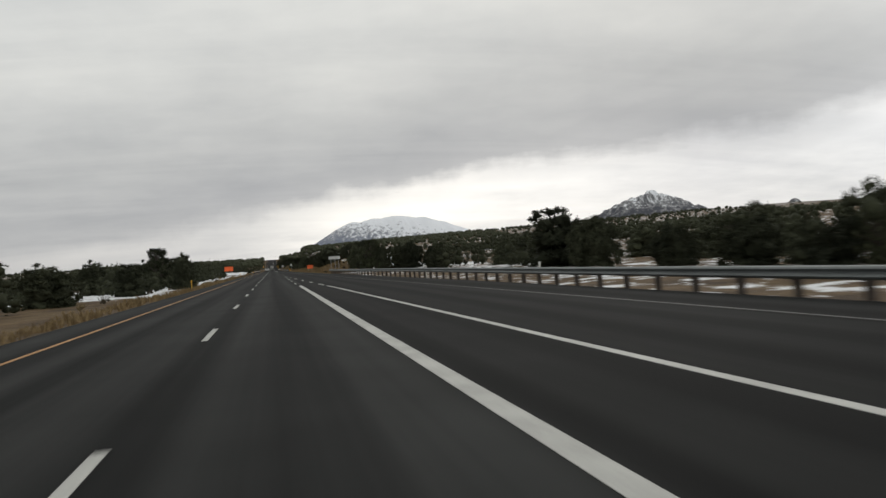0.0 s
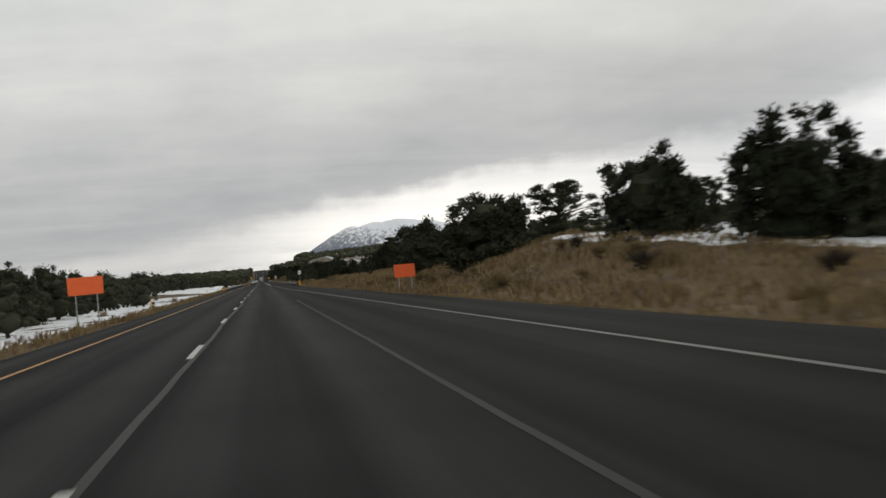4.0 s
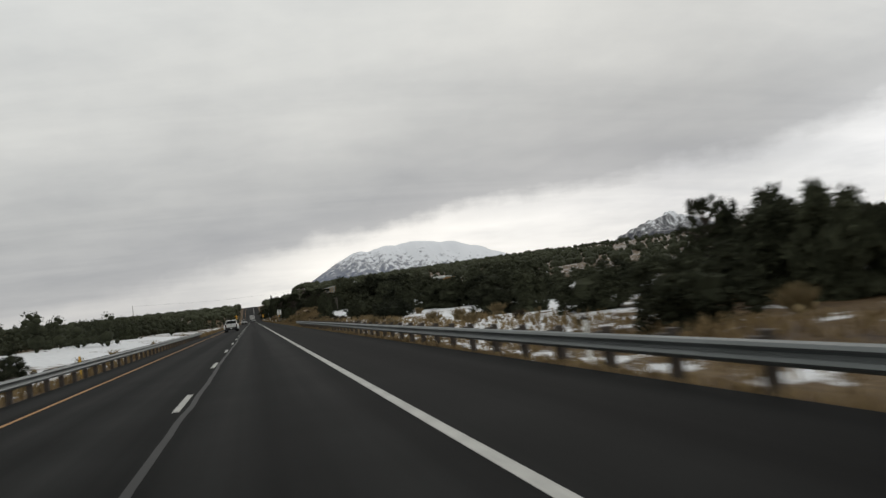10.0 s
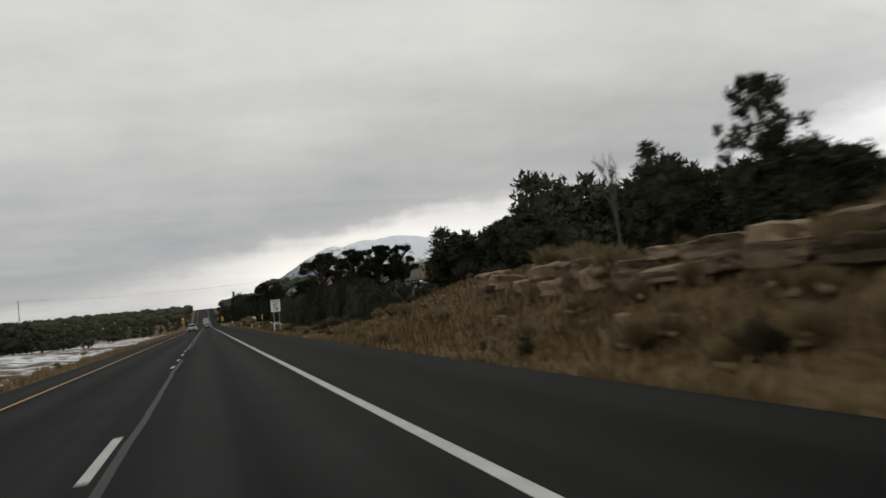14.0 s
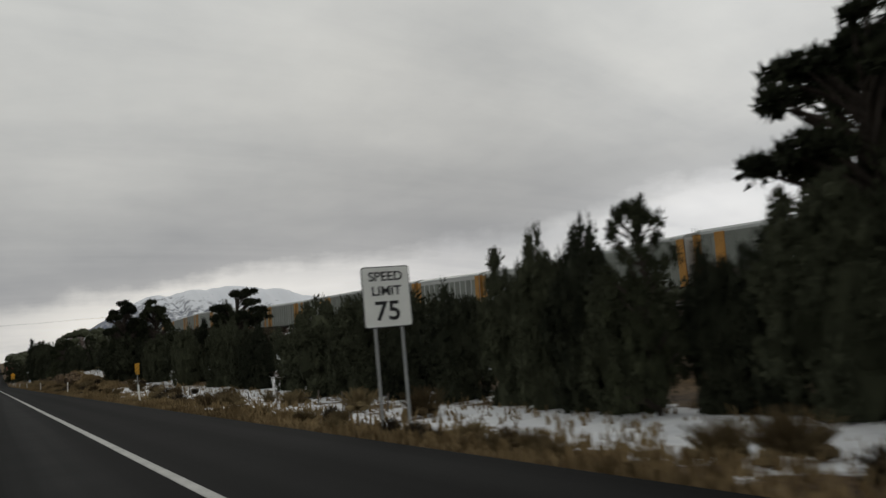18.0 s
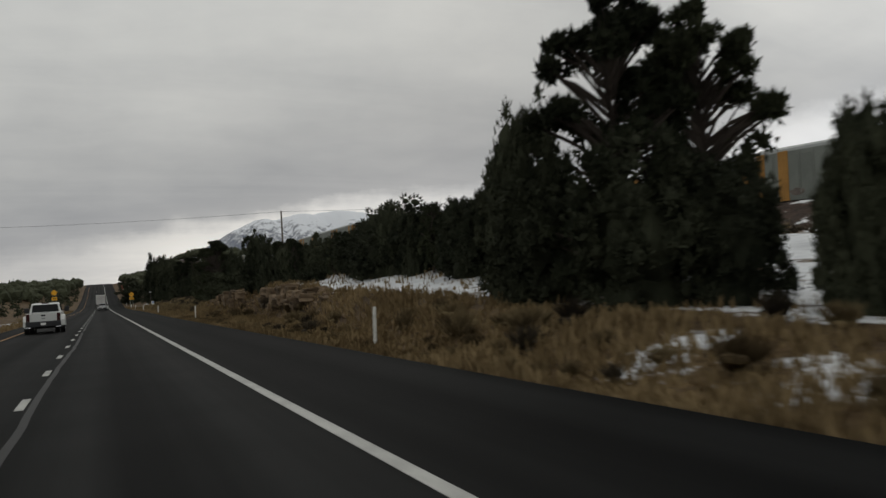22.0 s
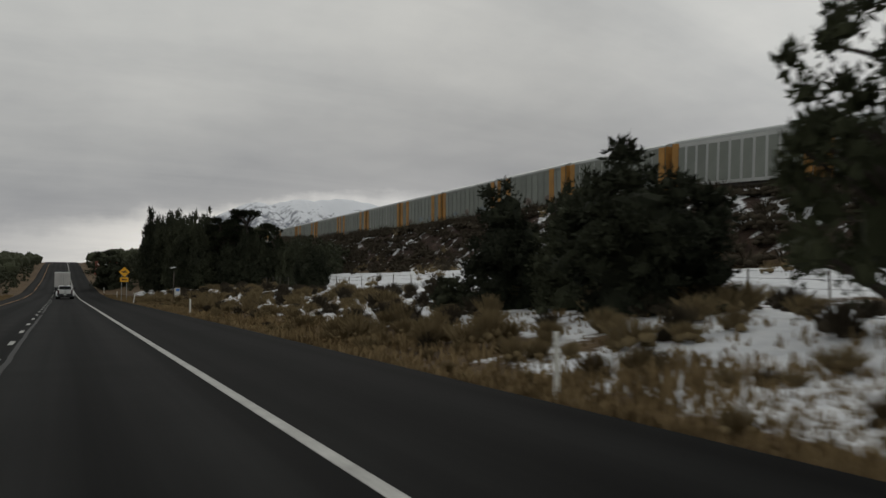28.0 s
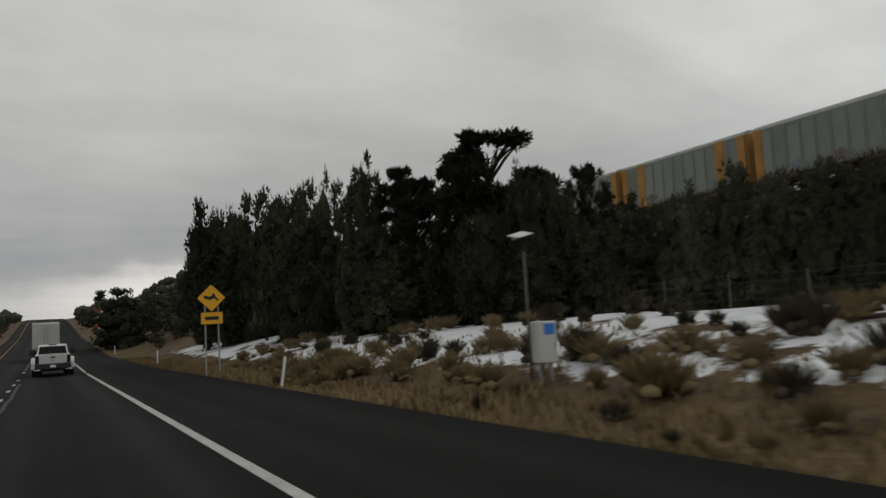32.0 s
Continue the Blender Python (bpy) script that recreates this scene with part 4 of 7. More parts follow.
ICO_F = [tuple(v.index for v in f.verts) for f in ICO.faces]
ICO.free()
ICO2 = bmesh.new()
bmesh.ops.create_icosphere(ICO2, subdivisions=2, radius=1.0)
ICO2_V = [v.co.copy() for v in ICO2.verts]
ICO2_F = [tuple(v.index for v in f.verts) for f in ICO2.faces]
ICO2.free()


def far_woods(label, count, place, seed, size=(2.2, 4.2)):
    """Many small uneven tree clumps in one mesh, for woods too far to count."""
    rnd = random.Random(seed)
    vs, fs = [], []
    for _ in range(count):
        x, y = place(rnd)
        h = rnd.uniform(*size)
        w = h * rnd.uniform(0.42, 0.75)
        z = ground_z(x, y)
        base = len(vs)
        k = rnd.randint(0, 999)
        for c in ICO_V:
            q = 1 + 0.35 * noise.noise((c.x * 1.7 + k, c.y * 1.7, c.z * 1.7))
            vs.append((x + c.x * w * q, y + c.y * w * q, z + h * 0.45 + c.z * h * 0.55 * q))
        fs += [tuple(base + i for i in f) for f in ICO_F]
        top = len(vs)
        for _ in range(5):
            a = rnd.uniform(0, 6.3)
            ox, oy = w * 0.6 * math.cos(a), w * 0.6 * math.sin(a)
            hz = h * rnd.uniform(0.75, 1.12)
            b = len(vs)
            vs += [(x + ox - 0.14 * w, y + oy, z + hz * 0.55), (x + ox + 0.14 * w, y + oy, z + hz * 0.55), (x + ox * 0.9, y + oy, z + hz)]
            fs.append((b, b + 1, b + 2))
    thing("far_woods", label, "woods", kind="stuff", data=mesh_from("far_woods", vs, fs, M_JUNIPER))


def place_right_ridge(r):
    y = r.uniform(60, 2300)
    return r.uniform(120, 120 + 0.75 * max(200, 900)), y


def place_left(r):
    return -r.uniform(48, 700), r.uniform(40, 1800)


def place_ahead(r):
    x = r.uniform(-260, 330)
    y = r.uniform(1010, 1290)
    if abs(x) < 14:
        x = 14 * (1 if x > 0 else -1) * (1 + r.random())
    return x, y


far_woods("dark juniper woods on the rising land with snow between", 5200, place_right_ridge, 11, (2.6, 5.4))
far_woods("dark juniper woods beyond the median", 3200, place_left, 12, (2.4, 4.6))
far_woods("dark juniper woods closing the road ahead", 1600, place_ahead, 13, (3.0, 6.0))


# ---- trees ----
def crown_mesh(seed, kind):
    """A crown one unit high and one unit wide: lobes of noisy clumps covered in fine leaf tufts, with gaps."""
    rnd = random.Random(seed)
    vs, fs, clumps, cores = [], [], [], []
    if kind == "umbrella":
        # flat pads at the ends of long limbs, with sky between them, over a thin skirt
        for _ in range(21):
            a, h = rnd.uniform(0, 6.283), rnd.random() ** 0.8
            rr = (0.42 - 0.24 * h ** 2) * math.sqrt(rnd.uniform(0.10, 1.0))
            px_, py_, pz_, spread = rr * math.cos(a), rr * math.sin(a), 0.50 + 0.44 * h, rnd.uniform(0.07, 0.13)
            for _ in range(9):
                b, q = rnd.uniform(0, 6.283), spread * math.sqrt(rnd.random())
                clumps.append((px_ + q * math.cos(b), py_ + q * math.sin(b), pz_ + rnd.uniform(-0.012, 0.016) - 0.15 * q, rnd.uniform(0.040, 0.066), rnd.uniform(0.34, 0.52)))
        for _ in range(26):
            a, rr = rnd.uniform(0, 6.283), 0.44 * math.sqrt(rnd.uniform(0.05, 1.0))
            clumps.append((rr * math.cos(a), rr * math.sin(a), rnd.uniform(0.10, 0.52), rnd.uniform(0.05, 0.085), rnd.uniform(0.5, 0.9)))
        cores = [(0.06, 0.02, 0.20, 0.17, 0.8), (-0.10, 0.06, 0.24, 0.15, 0.8)]
    elif kind == "pine":
        # open upper crown of flat pads on limbs over a denser skirt
        for _ in range(62):
            a, h = rnd.uniform(0, 6.283), rnd.random() ** 0.8
            rr = (0.10 + 0.36 * math.sqrt(max(0.0, 1 - h ** 2.4))) * math.sqrt(rnd.uniform(0.02, 1.0))
            clumps.append((rr * math.cos(a), rr * math.sin(a), 0.34 + 0.62 * h, rnd.uniform(0.045, 0.085), rnd.uniform(0.5, 0.85)))
        for _ in range(34):
            a = rnd.uniform(0, 6.283)
            rr = 0.46 * math.sqrt(rnd.random())
            clumps.append((rr * math.cos(a), rr * math.sin(a), rnd.uniform(0.06, 0.46), rnd.uniform(0.06, 0.11), rnd.uniform(0.6, 0.95)))
        cores = [(0.05, 0.0, 0.24, 0.20, 0.8), (-0.12, 0.08, 0.20, 0.19, 0.8), (0.0, -0.1, 0.40, 0.15, 0.8), (0.03, 0.02, 0.56, 0.09, 0.9)]
    elif kind == "round":
        # a full dome with bulges, nearly down to the ground
        for _ in range(150):
            d = Vector((rnd.gauss(0, 1), rnd.gauss(0, 1), rnd.gauss(0.15, 1))).normalized()
            bulge = 0.80 + 0.42 * noise.noise((d.x * 1.5 + seed, d.y * 1.5, d.z * 1.5)) + rnd.uniform(-0.10, 0.06)
            k = 0.44 * bulge
            z = 0.48 + (0.46 if d.z > 0 else 0.40) * d.z * bulge
            if d.z < 0:
                k *= 1.0 + 0.25 * abs(d.z)
            clumps.append((k * d.x, k * d.y, z, rnd.uniform(0.050, 0.090), rnd.uniform(0.75, 1.05)))
        cores = [(0, 0, 0.26, 0.34, 0.75), (0.10, 0.05, 0.50, 0.32, 0.9), (-0.10, -0.04, 0.52, 0.30, 0.9), (0.02, -0.08, 0.66, 0.24, 0.9)]
    else:
        lobes = [(0.0, 0.0, 1.0, 0.36)]
        for i in range(4):
            a = 1.57 * i + rnd.uniform(-0.5, 0.5)
            d = rnd.uniform(0.14, 0.24)
            lobes.append((d * math.cos(a), d * math.sin(a), rnd.uniform(0.62, 0.94), rnd.uniform(0.24, 0.32)))
        for lx, ly, top, rad in lobes:
            for _ in range(17):
                a, h = rnd.uniform(0, 6.283), rnd.random() ** 0.9
                rr = rad * math.sqrt(max(0.0, 1 - abs(h - 0.3) ** 1.7 / (0.75 ** 1.7))) * (1 - 0.36 * h) * rnd.uniform(0.62, 1.0)
                r = rnd.uniform(0.055, 0.098) * (1.1 - 0.35 * h)
                clumps.append((lx + rr * math.cos(a), ly + rr * math.sin(a), 0.06 + (top - 0.12) * h, r, rnd.uniform(0.7, 1.15)))
            cores += [(lx, ly, top * 0.22, rad * 0.66, 0.95), (lx, ly, top * 0.5, rad * 0.60, 1.0), (lx * 0.95, ly * 0.95, top * 0.74, rad * 0.42, 1.0)]
    for n, (x, y, z, r, flatness) in enumerate(cores + clumps):
        base, k = len(vs), rnd.uniform(0, 90)
        core = n < len(cores)
        for c in (ICO2_V if core else ICO_V):
            q = r * (0.62 if core else 0.50) * (1 + 0.6 * noise.noise((c.x * 2.3 + k, c.y * 2.3, c.z * 2.3)))
            vs.append((x + c.x * q, y + c.y * q, max(0.0, z + c.z * q * flatness)))
        fs += [tuple(base + i for i in f) for f in (ICO2_F if core else ICO_F)]
        for _ in range(130 if core else 58):
            d = Vector((rnd.gauss(0, 1), rnd.gauss(0, 1), rnd.gauss(0.3, 1))).normalized()
            q = r * rnd.uniform(0.35, 1.0)
            p = Vector((x + d.x * q, y + d.y * q, max(0.01, z + d.z * q * flatness)))
            out = (d + Vector((0, 0, 0.4)) + Vector((rnd.uniform(-.7, .7), rnd.uniform(-.7, .7), rnd.uniform(-.5, .5)))).normalized()
            side = out.cross(Vector((rnd.uniform(-1, 1), rnd.uniform(-1, 1), rnd.uniform(-1, 1)))).normalized() * rnd.uniform(0.006, 0.013)
            b = len(vs)
            vs += [p - side, p + side, p + out * rnd.uniform(0.020, 0.042)]
            fs.append((b, b + 1, b + 2))
    # bring the crown to one unit across and one unit high
    co = np.array([tuple(v) for v in vs])
    wide = 1.0 / (2 * np.percentile(np.abs(co[:, :2]), 98.5))
    if kind in ("round", "juniper"):
        co[:, 2] -= np.percentile(co[:, 2], 4)
    tall = 1.0 / np.percentile(co[:, 2], 99.8)
    vs = (co * (wide, wide, tall)).tolist()
    clumps = [(x * wide, y * wide, z * tall, r, q) for x, y, z, r, q in clumps]
    return mesh_from(kind + "_crown", vs, fs, M_PINE if kind in ("pine", "umbrella") else M_JUNIPER), clumps


def tube(vs, fs, a, b, r0, r1, seg=6):
    a, b = Vector(a), Vector(b)
    d = (b - a).normalized()
    u = d.cross(Vector((0.3, 0.9, 0.2))).normalized()
    v = d.cross(u)
    k = len(vs)
    for c, r in ((a, r0), (b, r1)):
        vs += [tuple(c + (u * math.cos(6.2832 * i / seg) + v * math.sin(6.2832 * i / seg)) * r) for i in range(seg)]
    fs += [(k + i, k + (i + 1) % seg, k + seg + (i + 1) % seg, k + seg + i) for i in range(seg)]


def trunk_mesh(kind, clumps, seed):
    rnd = random.Random(seed)
    vs, fs = [], []
    top = 0.92 if kind in ("pine", "umbrella") else 0.6
    pts = [(0, 0, -0.06)]
    for i in range(1, 6):
        pts.append((rnd.uniform(-0.025, 0.025), rnd.uniform(-0.025, 0.025), top * i / 5))
    r0 = 0.036 if kind in ("pine", "umbrella") else 0.045
    seg = 7
    for i, p in enumerate(pts):
        r = r0 * (1.25 if i == 0 else 1 - 0.17 * i)
        vs += [(p[0] + r * math.cos(6.2832 * k / seg), p[1] + r * math.sin(6.2832 * k / seg), p[2]) for k in range(seg)]
    for i in range(5):
        fs += [(i * seg + k, i * seg + (k + 1) % seg, (i + 1) * seg + (k + 1) % seg, (i + 1) * seg + k) for k in range(seg)]
    if kind not in ("pine", "umbrella"):
        clumps = ()
    for x, y, z, r, q in clumps:
        if abs(x) + abs(y) < 0.1 or rnd.random() < 0.45:
            continue
        zb = max(0.05, z - 0.10 - 0.12 * rnd.random())
        mid = (x * 0.5 + rnd.uniform(-.02, .02), y * 0.5 + rnd.uniform(-.02, .02), (zb + z) / 2 + 0.015)
        tube(vs, fs, (0, 0, zb), mid, 0.011, 0.007, 4)
        tube(vs, fs, mid, (x, y, z), 0.008, 0.004, 4)
    return mesh_from(kind + "_trunk", vs, fs, M_BARK)


CROWNS = {}
for kind, count in (("juniper", 5), ("round", 6), ("pine", 5), ("umbrella", 5)):
    CROWNS[kind] = []
    for i in range(count):
        me, clumps = crown_mesh(100 + 17 * i + len(kind), kind)
        CROWNS[kind].append((me, trunk_mesh(kind, clumps, i)))
TREE_WORDS = {"juniper": ("pointed dark green juniper growing in snowy brush", "juniper tree"),
              "round": ("dense rounded dark green juniper on dry ground", "juniper tree"),
              "pine": ("open dark pinyon pine with bare limbs showing", "pine tree"),
              "umbrella": ("tall flat-topped pine with layered foliage on long limbs", "pine tree"),
              "dead": ("bare grey dead juniper with twisted branches", "dead tree")}
TREE_NAMES = {"juniper": "juniper_tree", "round": "juniper_tree", "pine": "pine_tree", "umbrella": "pine_tree", "dead": "dead_tree"}


def dead_meshes(seed):
    """Trunk and forking bare branches of a dead tree, one unit high."""
    rnd = random.Random(seed)
    parts = [([], []), ([], [])]

    def grow(p, d, ln, r, depth):
        vs, fs = parts[0 if depth == 0 else 1]
        q = p + d * ln
        tube(vs, fs, p, q, r, r * 0.62, 6 if depth < 2 else 4)
        if depth > 4:
            return
        for _ in range(3 if depth < 3 else 2):
            e = (d + Vector((rnd.uniform(-1, 1), rnd.uniform(-1, 1), rnd.uniform(-0.2, 0.7))) * 0.85).normalized()
            grow(p.lerp(q, rnd.uniform(0.6, 1.0)), e, ln * rnd.uniform(0.5, 0.72), r * 0.55, depth + 1)

    grow(Vector((0, 0, -0.05)), Vector((0.08, 0.05, 1)).normalized(), 0.42, 0.040, 0)
    return mesh_from("dead_branches", *parts[1], M_DEAD), mesh_from("dead_trunk", *parts[0], M_DEAD)


CROWNS["dead"] = [dead_meshes(5), dead_meshes(9)]
tree_count = 0


def tree(kind, x, y, top, w, group="roadside trees"):
    """A tree that stands on the ground, with its tip at the height top."""
    global tree_count
    h = max(0.8, top - ground_z(x, y))
    tree_count += 1
    rnd = random.Random(tree_count)
    crown, trunk = CROWNS[kind][tree_count % len(CROWNS[kind])]
    label, category = TREE_WORDS[kind]
    root = thing(TREE_NAMES[kind], label, category, pose(x, y, ground_z(x, y) - 0.05, 0, 0, rnd.uniform(0, 360)), group)
    size = Matrix.Diagonal((w, w, h, 1))
    part("trunk", trunk, root, "", size)
    part("bare_crown" if kind == "dead" else "crown", crown, root, "", size)


tree("pine", 20.0, 4.8, 2.0, 1.6)
tree("juniper", 20.0, 6.3, 2.1, 2.3)
tree("juniper", 20.0, 7.9, 2.2, 2.4)
tree("round", 20.0, 11.9, 2.3, 2.4)
tree("pine", 20.0, 13.0, 2.3, 1.9)
tree("round", 20.0, 18.5, 2.4, 2.2)
tree("juniper", 34.0, 28.0, 2.4, 3.2)
tree("round", 20.0, 28.4, 3.4, 3.2)
tree("juniper", 34.0, 37.5, 2.6, 3.7)
tree("juniper", 22.0, 38.7, 4.7, 6.0)
tree("juniper", 28.0, 54.2, 2.9, 2.5)
tree("juniper", -20.0, 56.1, 3.4, 5.1)
tree("juniper", 40.0, 59.2, 3.5, 4.9)
tree("juniper", 36.0, 68.9, 3.7, 3.3)
tree("juniper", -16.0, 74.4, 3.2, 4.4)
tree("juniper", 30.0, 77.8, 3.8, 5.3)
tree("juniper", -24.0, 95.2, 4.4, 4.9)
tree("juniper", -13.0, 99.4, 4.7, 4.6)
tree("pine", -18.0, 110.1, 6.1, 4.8)
tree("juniper", -22.0, 138.6, 5.0, 4.7)
tree("juniper", -18.0, 149.7, 5.4, 5.1)
tree("juniper", -20.0, 149.8, 5.2, 7.8)
tree("juniper", -24.0, 152.5, 7.0, 6.4)
tree("juniper", -24.0, 158.3, 5.1, 4.8)
tree("juniper", -22.0, 173.9, 5.9, 5.5)
tree("juniper", -24.0, 198.9, 5.6, 7.4)
tree("juniper", -20.0, 204.7, 4.9, 4.6)
tree("juniper", -26.0, 210.1, 5.3, 4.9)
tree("juniper", -24.0, 229.9, 5.5, 5.1)
tree("juniper", -12.0, 399.3, 1.6, 1.8)
tree("juniper", -26.0, 532.2, 5.5, 4.5)
tree("juniper", 16.0, 770.9, 5.2, 3.6)
tree("juniper", 15.0, 773.9, 5.8, 4.2)
tree("juniper", 14.0, 776.7, 2.2, 2.0)
tree("juniper", 10.0, 938.8, 10.2, 9.2)
tree("round", 22.0, 85.3, 2.5, 3.0)
tree("round", 24.0, 90.1, 3.3, 1.7)
tree("pine", 24.0, 92.1, 3.6, 1.7)
tree("round", 24.0, 96.6, 3.2, 3.4)
tree("round", 22.0, 104.6, 4.4, 3.5)
tree("round", 26.0, 105.1, 3.3, 4.1)
tree("round", 20.0, 106.3, 4.1, 4.5)
tree("pine", 17.0, 117.2, 5.4, 3.8)
tree("round", 19.0, 117.5, 4.5, 2.0)
tree("round", 18.0, 119.9, 3.5, 2.9)
tree("pine", 18.0, 120.7, 5.5, 2.1)
tree("juniper", 19.0, 124.8, 3.9, 2.1)
tree("round", 18.0, 125.7, 3.6, 3.2)
tree("round", 17.0, 129.8, 2.3, 2.9)
tree("round", 20.0, 131.3, 3.3, 2.7)
tree("round", 17.0, 135.9, 5.1, 4.8)
tree("juniper", 24.0, 160.8, 4.4, 3.3)
tree("round", 22.0, 162.8, 6.7, 5.5)
tree("round", 22.0, 171.3, 5.3, 2.2)
tree("round", 20.0, 171.6, 6.6, 5.1)
tree("pine", 26.0, 175.1, 5.2, 2.7)
tree("round", 14.5, 184.0, 6.0, 6.0)
tree("pine", 22.0, 188.8, 6.9, 6.1)
tree("juniper", 19.0, 190.8, 6.3, 2.7)
tree("round", 14.5, 203.8, 5.7, 6.0)
tree("round", 22.0, 250.7, 3.4, 2.2)
tree("umbrella", 20.0, 251.5, 6.3, 3.6)
tree("round", 20.0, 258.6, 5.3, 4.9)
tree("pine", 22.0, 268.7, 5.7, 3.9)
tree("juniper", 22.0, 271.8, 4.6, 2.3)
tree("umbrella", 22.0, 275.2, 3.9, 2.7)
tree("round", 25.0, 282.3, 3.5, 2.8)
tree("round", 25.0, 285.9, 4.1, 3.4)
tree("round", 23.0, 291.1, 3.7, 3.8)
tree("round", 26.0, 291.7, 4.6, 3.4)
tree("round", 22.0, 292.7, 4.9, 4.3)
tree("pine", 20.0, 303.6, 3.8, 1.7)
tree("juniper", 22.0, 303.9, 4.6, 3.0)
tree("pine", 20.0, 305.1, 4.2, 1.9)
tree("juniper", 20.0, 307.3, 4.5, 1.8)
tree("round", 17.0, 310.6, 5.5, 4.0)
tree("round", 20.0, 310.6, 3.4, 2.7)
tree("dead", 17.5, 316.5, 4.6, 2.7)
tree("juniper", 15.0, 327.6, 4.1, 3.8)
tree("round", 23.0, 329.9, 3.8, 3.4)
tree("round", 20.0, 341.5, 3.1, 3.4)
tree("round", 18.0, 346.4, 3.5, 3.9)
tree("round", 26.0, 347.6, 3.2, 4.0)
tree("round", 24.0, 348.8, 2.6, 3.1)
tree("round", 11.5, 375.9, 2.2, 3.4)
tree("round", 19.0, 376.6, 2.8, 2.0)
tree("round", 18.0, 377.4, 3.8, 3.1)
tree("round", 18.0, 380.1, 4.1, 3.4)
tree("juniper", 18.0, 383.1, 4.0, 1.3)
tree("pine", 17.0, 383.1, 4.2, 2.1)
tree("round", 14.5, 388.6, 2.3, 3.6)
tree("juniper", 14.0, 395.2, 2.5, 1.8)
tree("juniper", 13.5, 399.5, 2.8, 3.2)
tree("round", 24.0, 402.8, 2.6, 3.0)
tree("round", 26.0, 421.6, 2.2, 3.4)
tree("round", 26.0, 425.2, 2.3, 4.1)
tree("round", 12.5, 428.5, 1.9, 3.8)
tree("round", 28.0, 439.4, 3.2, 5.8)
tree("round", 28.0, 447.4, 3.7, 6.7)
tree("round", 24.0, 450.1, 4.2, 5.2)
tree("round", 13.0, 450.4, 3.1, 3.5)
tree("round", 22.0, 454.4, 4.0, 3.3)
tree("round", 15.0, 465.8, 1.8, 4.9)
tree("round", 15.0, 469.5, 2.0, 3.4)
tree("round", 28.0, 469.7, 4.1, 6.8)
tree("round", 22.0, 469.8, 3.7, 3.4)
tree("round", 34.0, 470.9, 5.1, 3.3)
tree("round", 22.0, 474.9, 4.0, 4.2)
tree("round", 34.0, 475.1, 3.8, 4.5)
tree("round", 22.0, 483.1, 5.2, 4.9)
tree("round", 12.0, 488.4, 3.8, 2.6)
tree("dead", 15.0, 496.8, 4.4, 1.9)
tree("round", 15.0, 498.3, 4.4, 2.2)
tree("juniper", 14.0, 498.9, 4.5, 1.2)
tree("round", 17.0, 499.0, 3.1, 2.6)
tree("pine", 14.0, 500.8, 4.6, 1.7)
tree("round", 16.0, 501.1, 3.5, 2.6)
tree("round", 15.0, 503.8, 3.4, 2.6)
tree("juniper", 14.0, 503.9, 4.1, 1.6)
tree("round", 34.0, 504.2, 3.8, 5.3)
tree("round", 36.0, 504.5, 3.1, 3.7)
tree("round", 13.5, 506.1, 5.1, 2.5)
tree("round", 14.0, 509.7, 4.3, 2.6)
tree("pine", 13.0, 510.1, 5.7, 2.0)
tree("round", 36.0, 512.4, 5.1, 4.3)
tree("round", 38.0, 512.5, 3.9, 4.4)
tree("round", 34.0, 513.3, 5.6, 5.4)
tree("round", 14.0, 516.5, 4.5, 3.8)
tree("pine", 13.0, 516.9, 6.2, 2.3)
tree("round", 36.0, 520.9, 5.0, 3.3)
tree("round", 13.0, 521.4, 5.5, 2.3)
tree("dead", 13.0, 524.0, 6.5, 2.0)
tree("round", 37.0, 526.6, 7.3, 8.7)
tree("round", 13.0, 531.7, 5.1, 3.8)
tree("round", 12.0, 535.2, 4.6, 4.7)
tree("round", 12.5, 539.2, 5.2, 4.0)
tree("round", 35.0, 540.1, 8.3, 9.5)
tree("round", 40.0, 541.8, 7.8, 9.6)
tree("round", 29.0, 544.8, 8.4, 9.6)
tree("round", 35.0, 544.9, 8.3, 9.8)
tree("round", 30.0, 546.4, 9.0, 9.8)
tree("round", 24.0, 548.8, 9.5, 9.9)
tree("round", 17.0, 558.5, 1.5, 1.9)
tree("round", 12.5, 559.0, 2.8, 2.1)
tree("round", 12.5, 560.4, 2.9, 1.9)
tree("juniper", 12.5, 562.1, 3.0, 2.0)
tree("pine", 12.5, 563.7, 3.9, 2.0)
tree("round", 13.0, 565.6, 3.3, 1.6)
tree("round", 13.0, 567.3, 3.1, 1.3)
tree("round", 13.0, 572.8, 2.9, 1.6)
tree("dead", 14.0, 573.8, 4.2, 1.3)
tree("round", 13.0, 573.8, 3.6, 1.6)
tree("round", 13.0, 574.6, 3.7, 1.3)
tree("round", 12.5, 574.8, 3.2, 1.8)
tree("pine", 12.5, 575.5, 4.3, 1.8)
tree("round", 12.5, 576.6, 4.3, 1.5)
tree("round", 12.5, 578.2, 3.7, 2.0)
tree("round", 12.5, 580.8, 3.6, 2.2)
tree("round", 12.5, 583.5, 3.7, 2.5)
tree("umbrella", 11.9, 584.0, 7.7, 5.0)
tree("round", 12.5, 586.8, 3.8, 2.8)
tree("umbrella", 21.9, 588.4, 8.2, 3.9)
tree("umbrella", 19.0, 588.9, 8.5, 4.4)
tree("round", 12.5, 590.1, 4.0, 2.8)
tree("umbrella", 16.7, 591.4, 8.4, 4.9)
tree("round", 13.0, 592.0, 3.5, 1.4)
tree("round", 17.2, 592.0, 7.0, 3.1)
tree("round", 13.0, 593.3, 3.3, 1.4)
tree("pine", 12.0, 594.3, 4.5, 1.8)
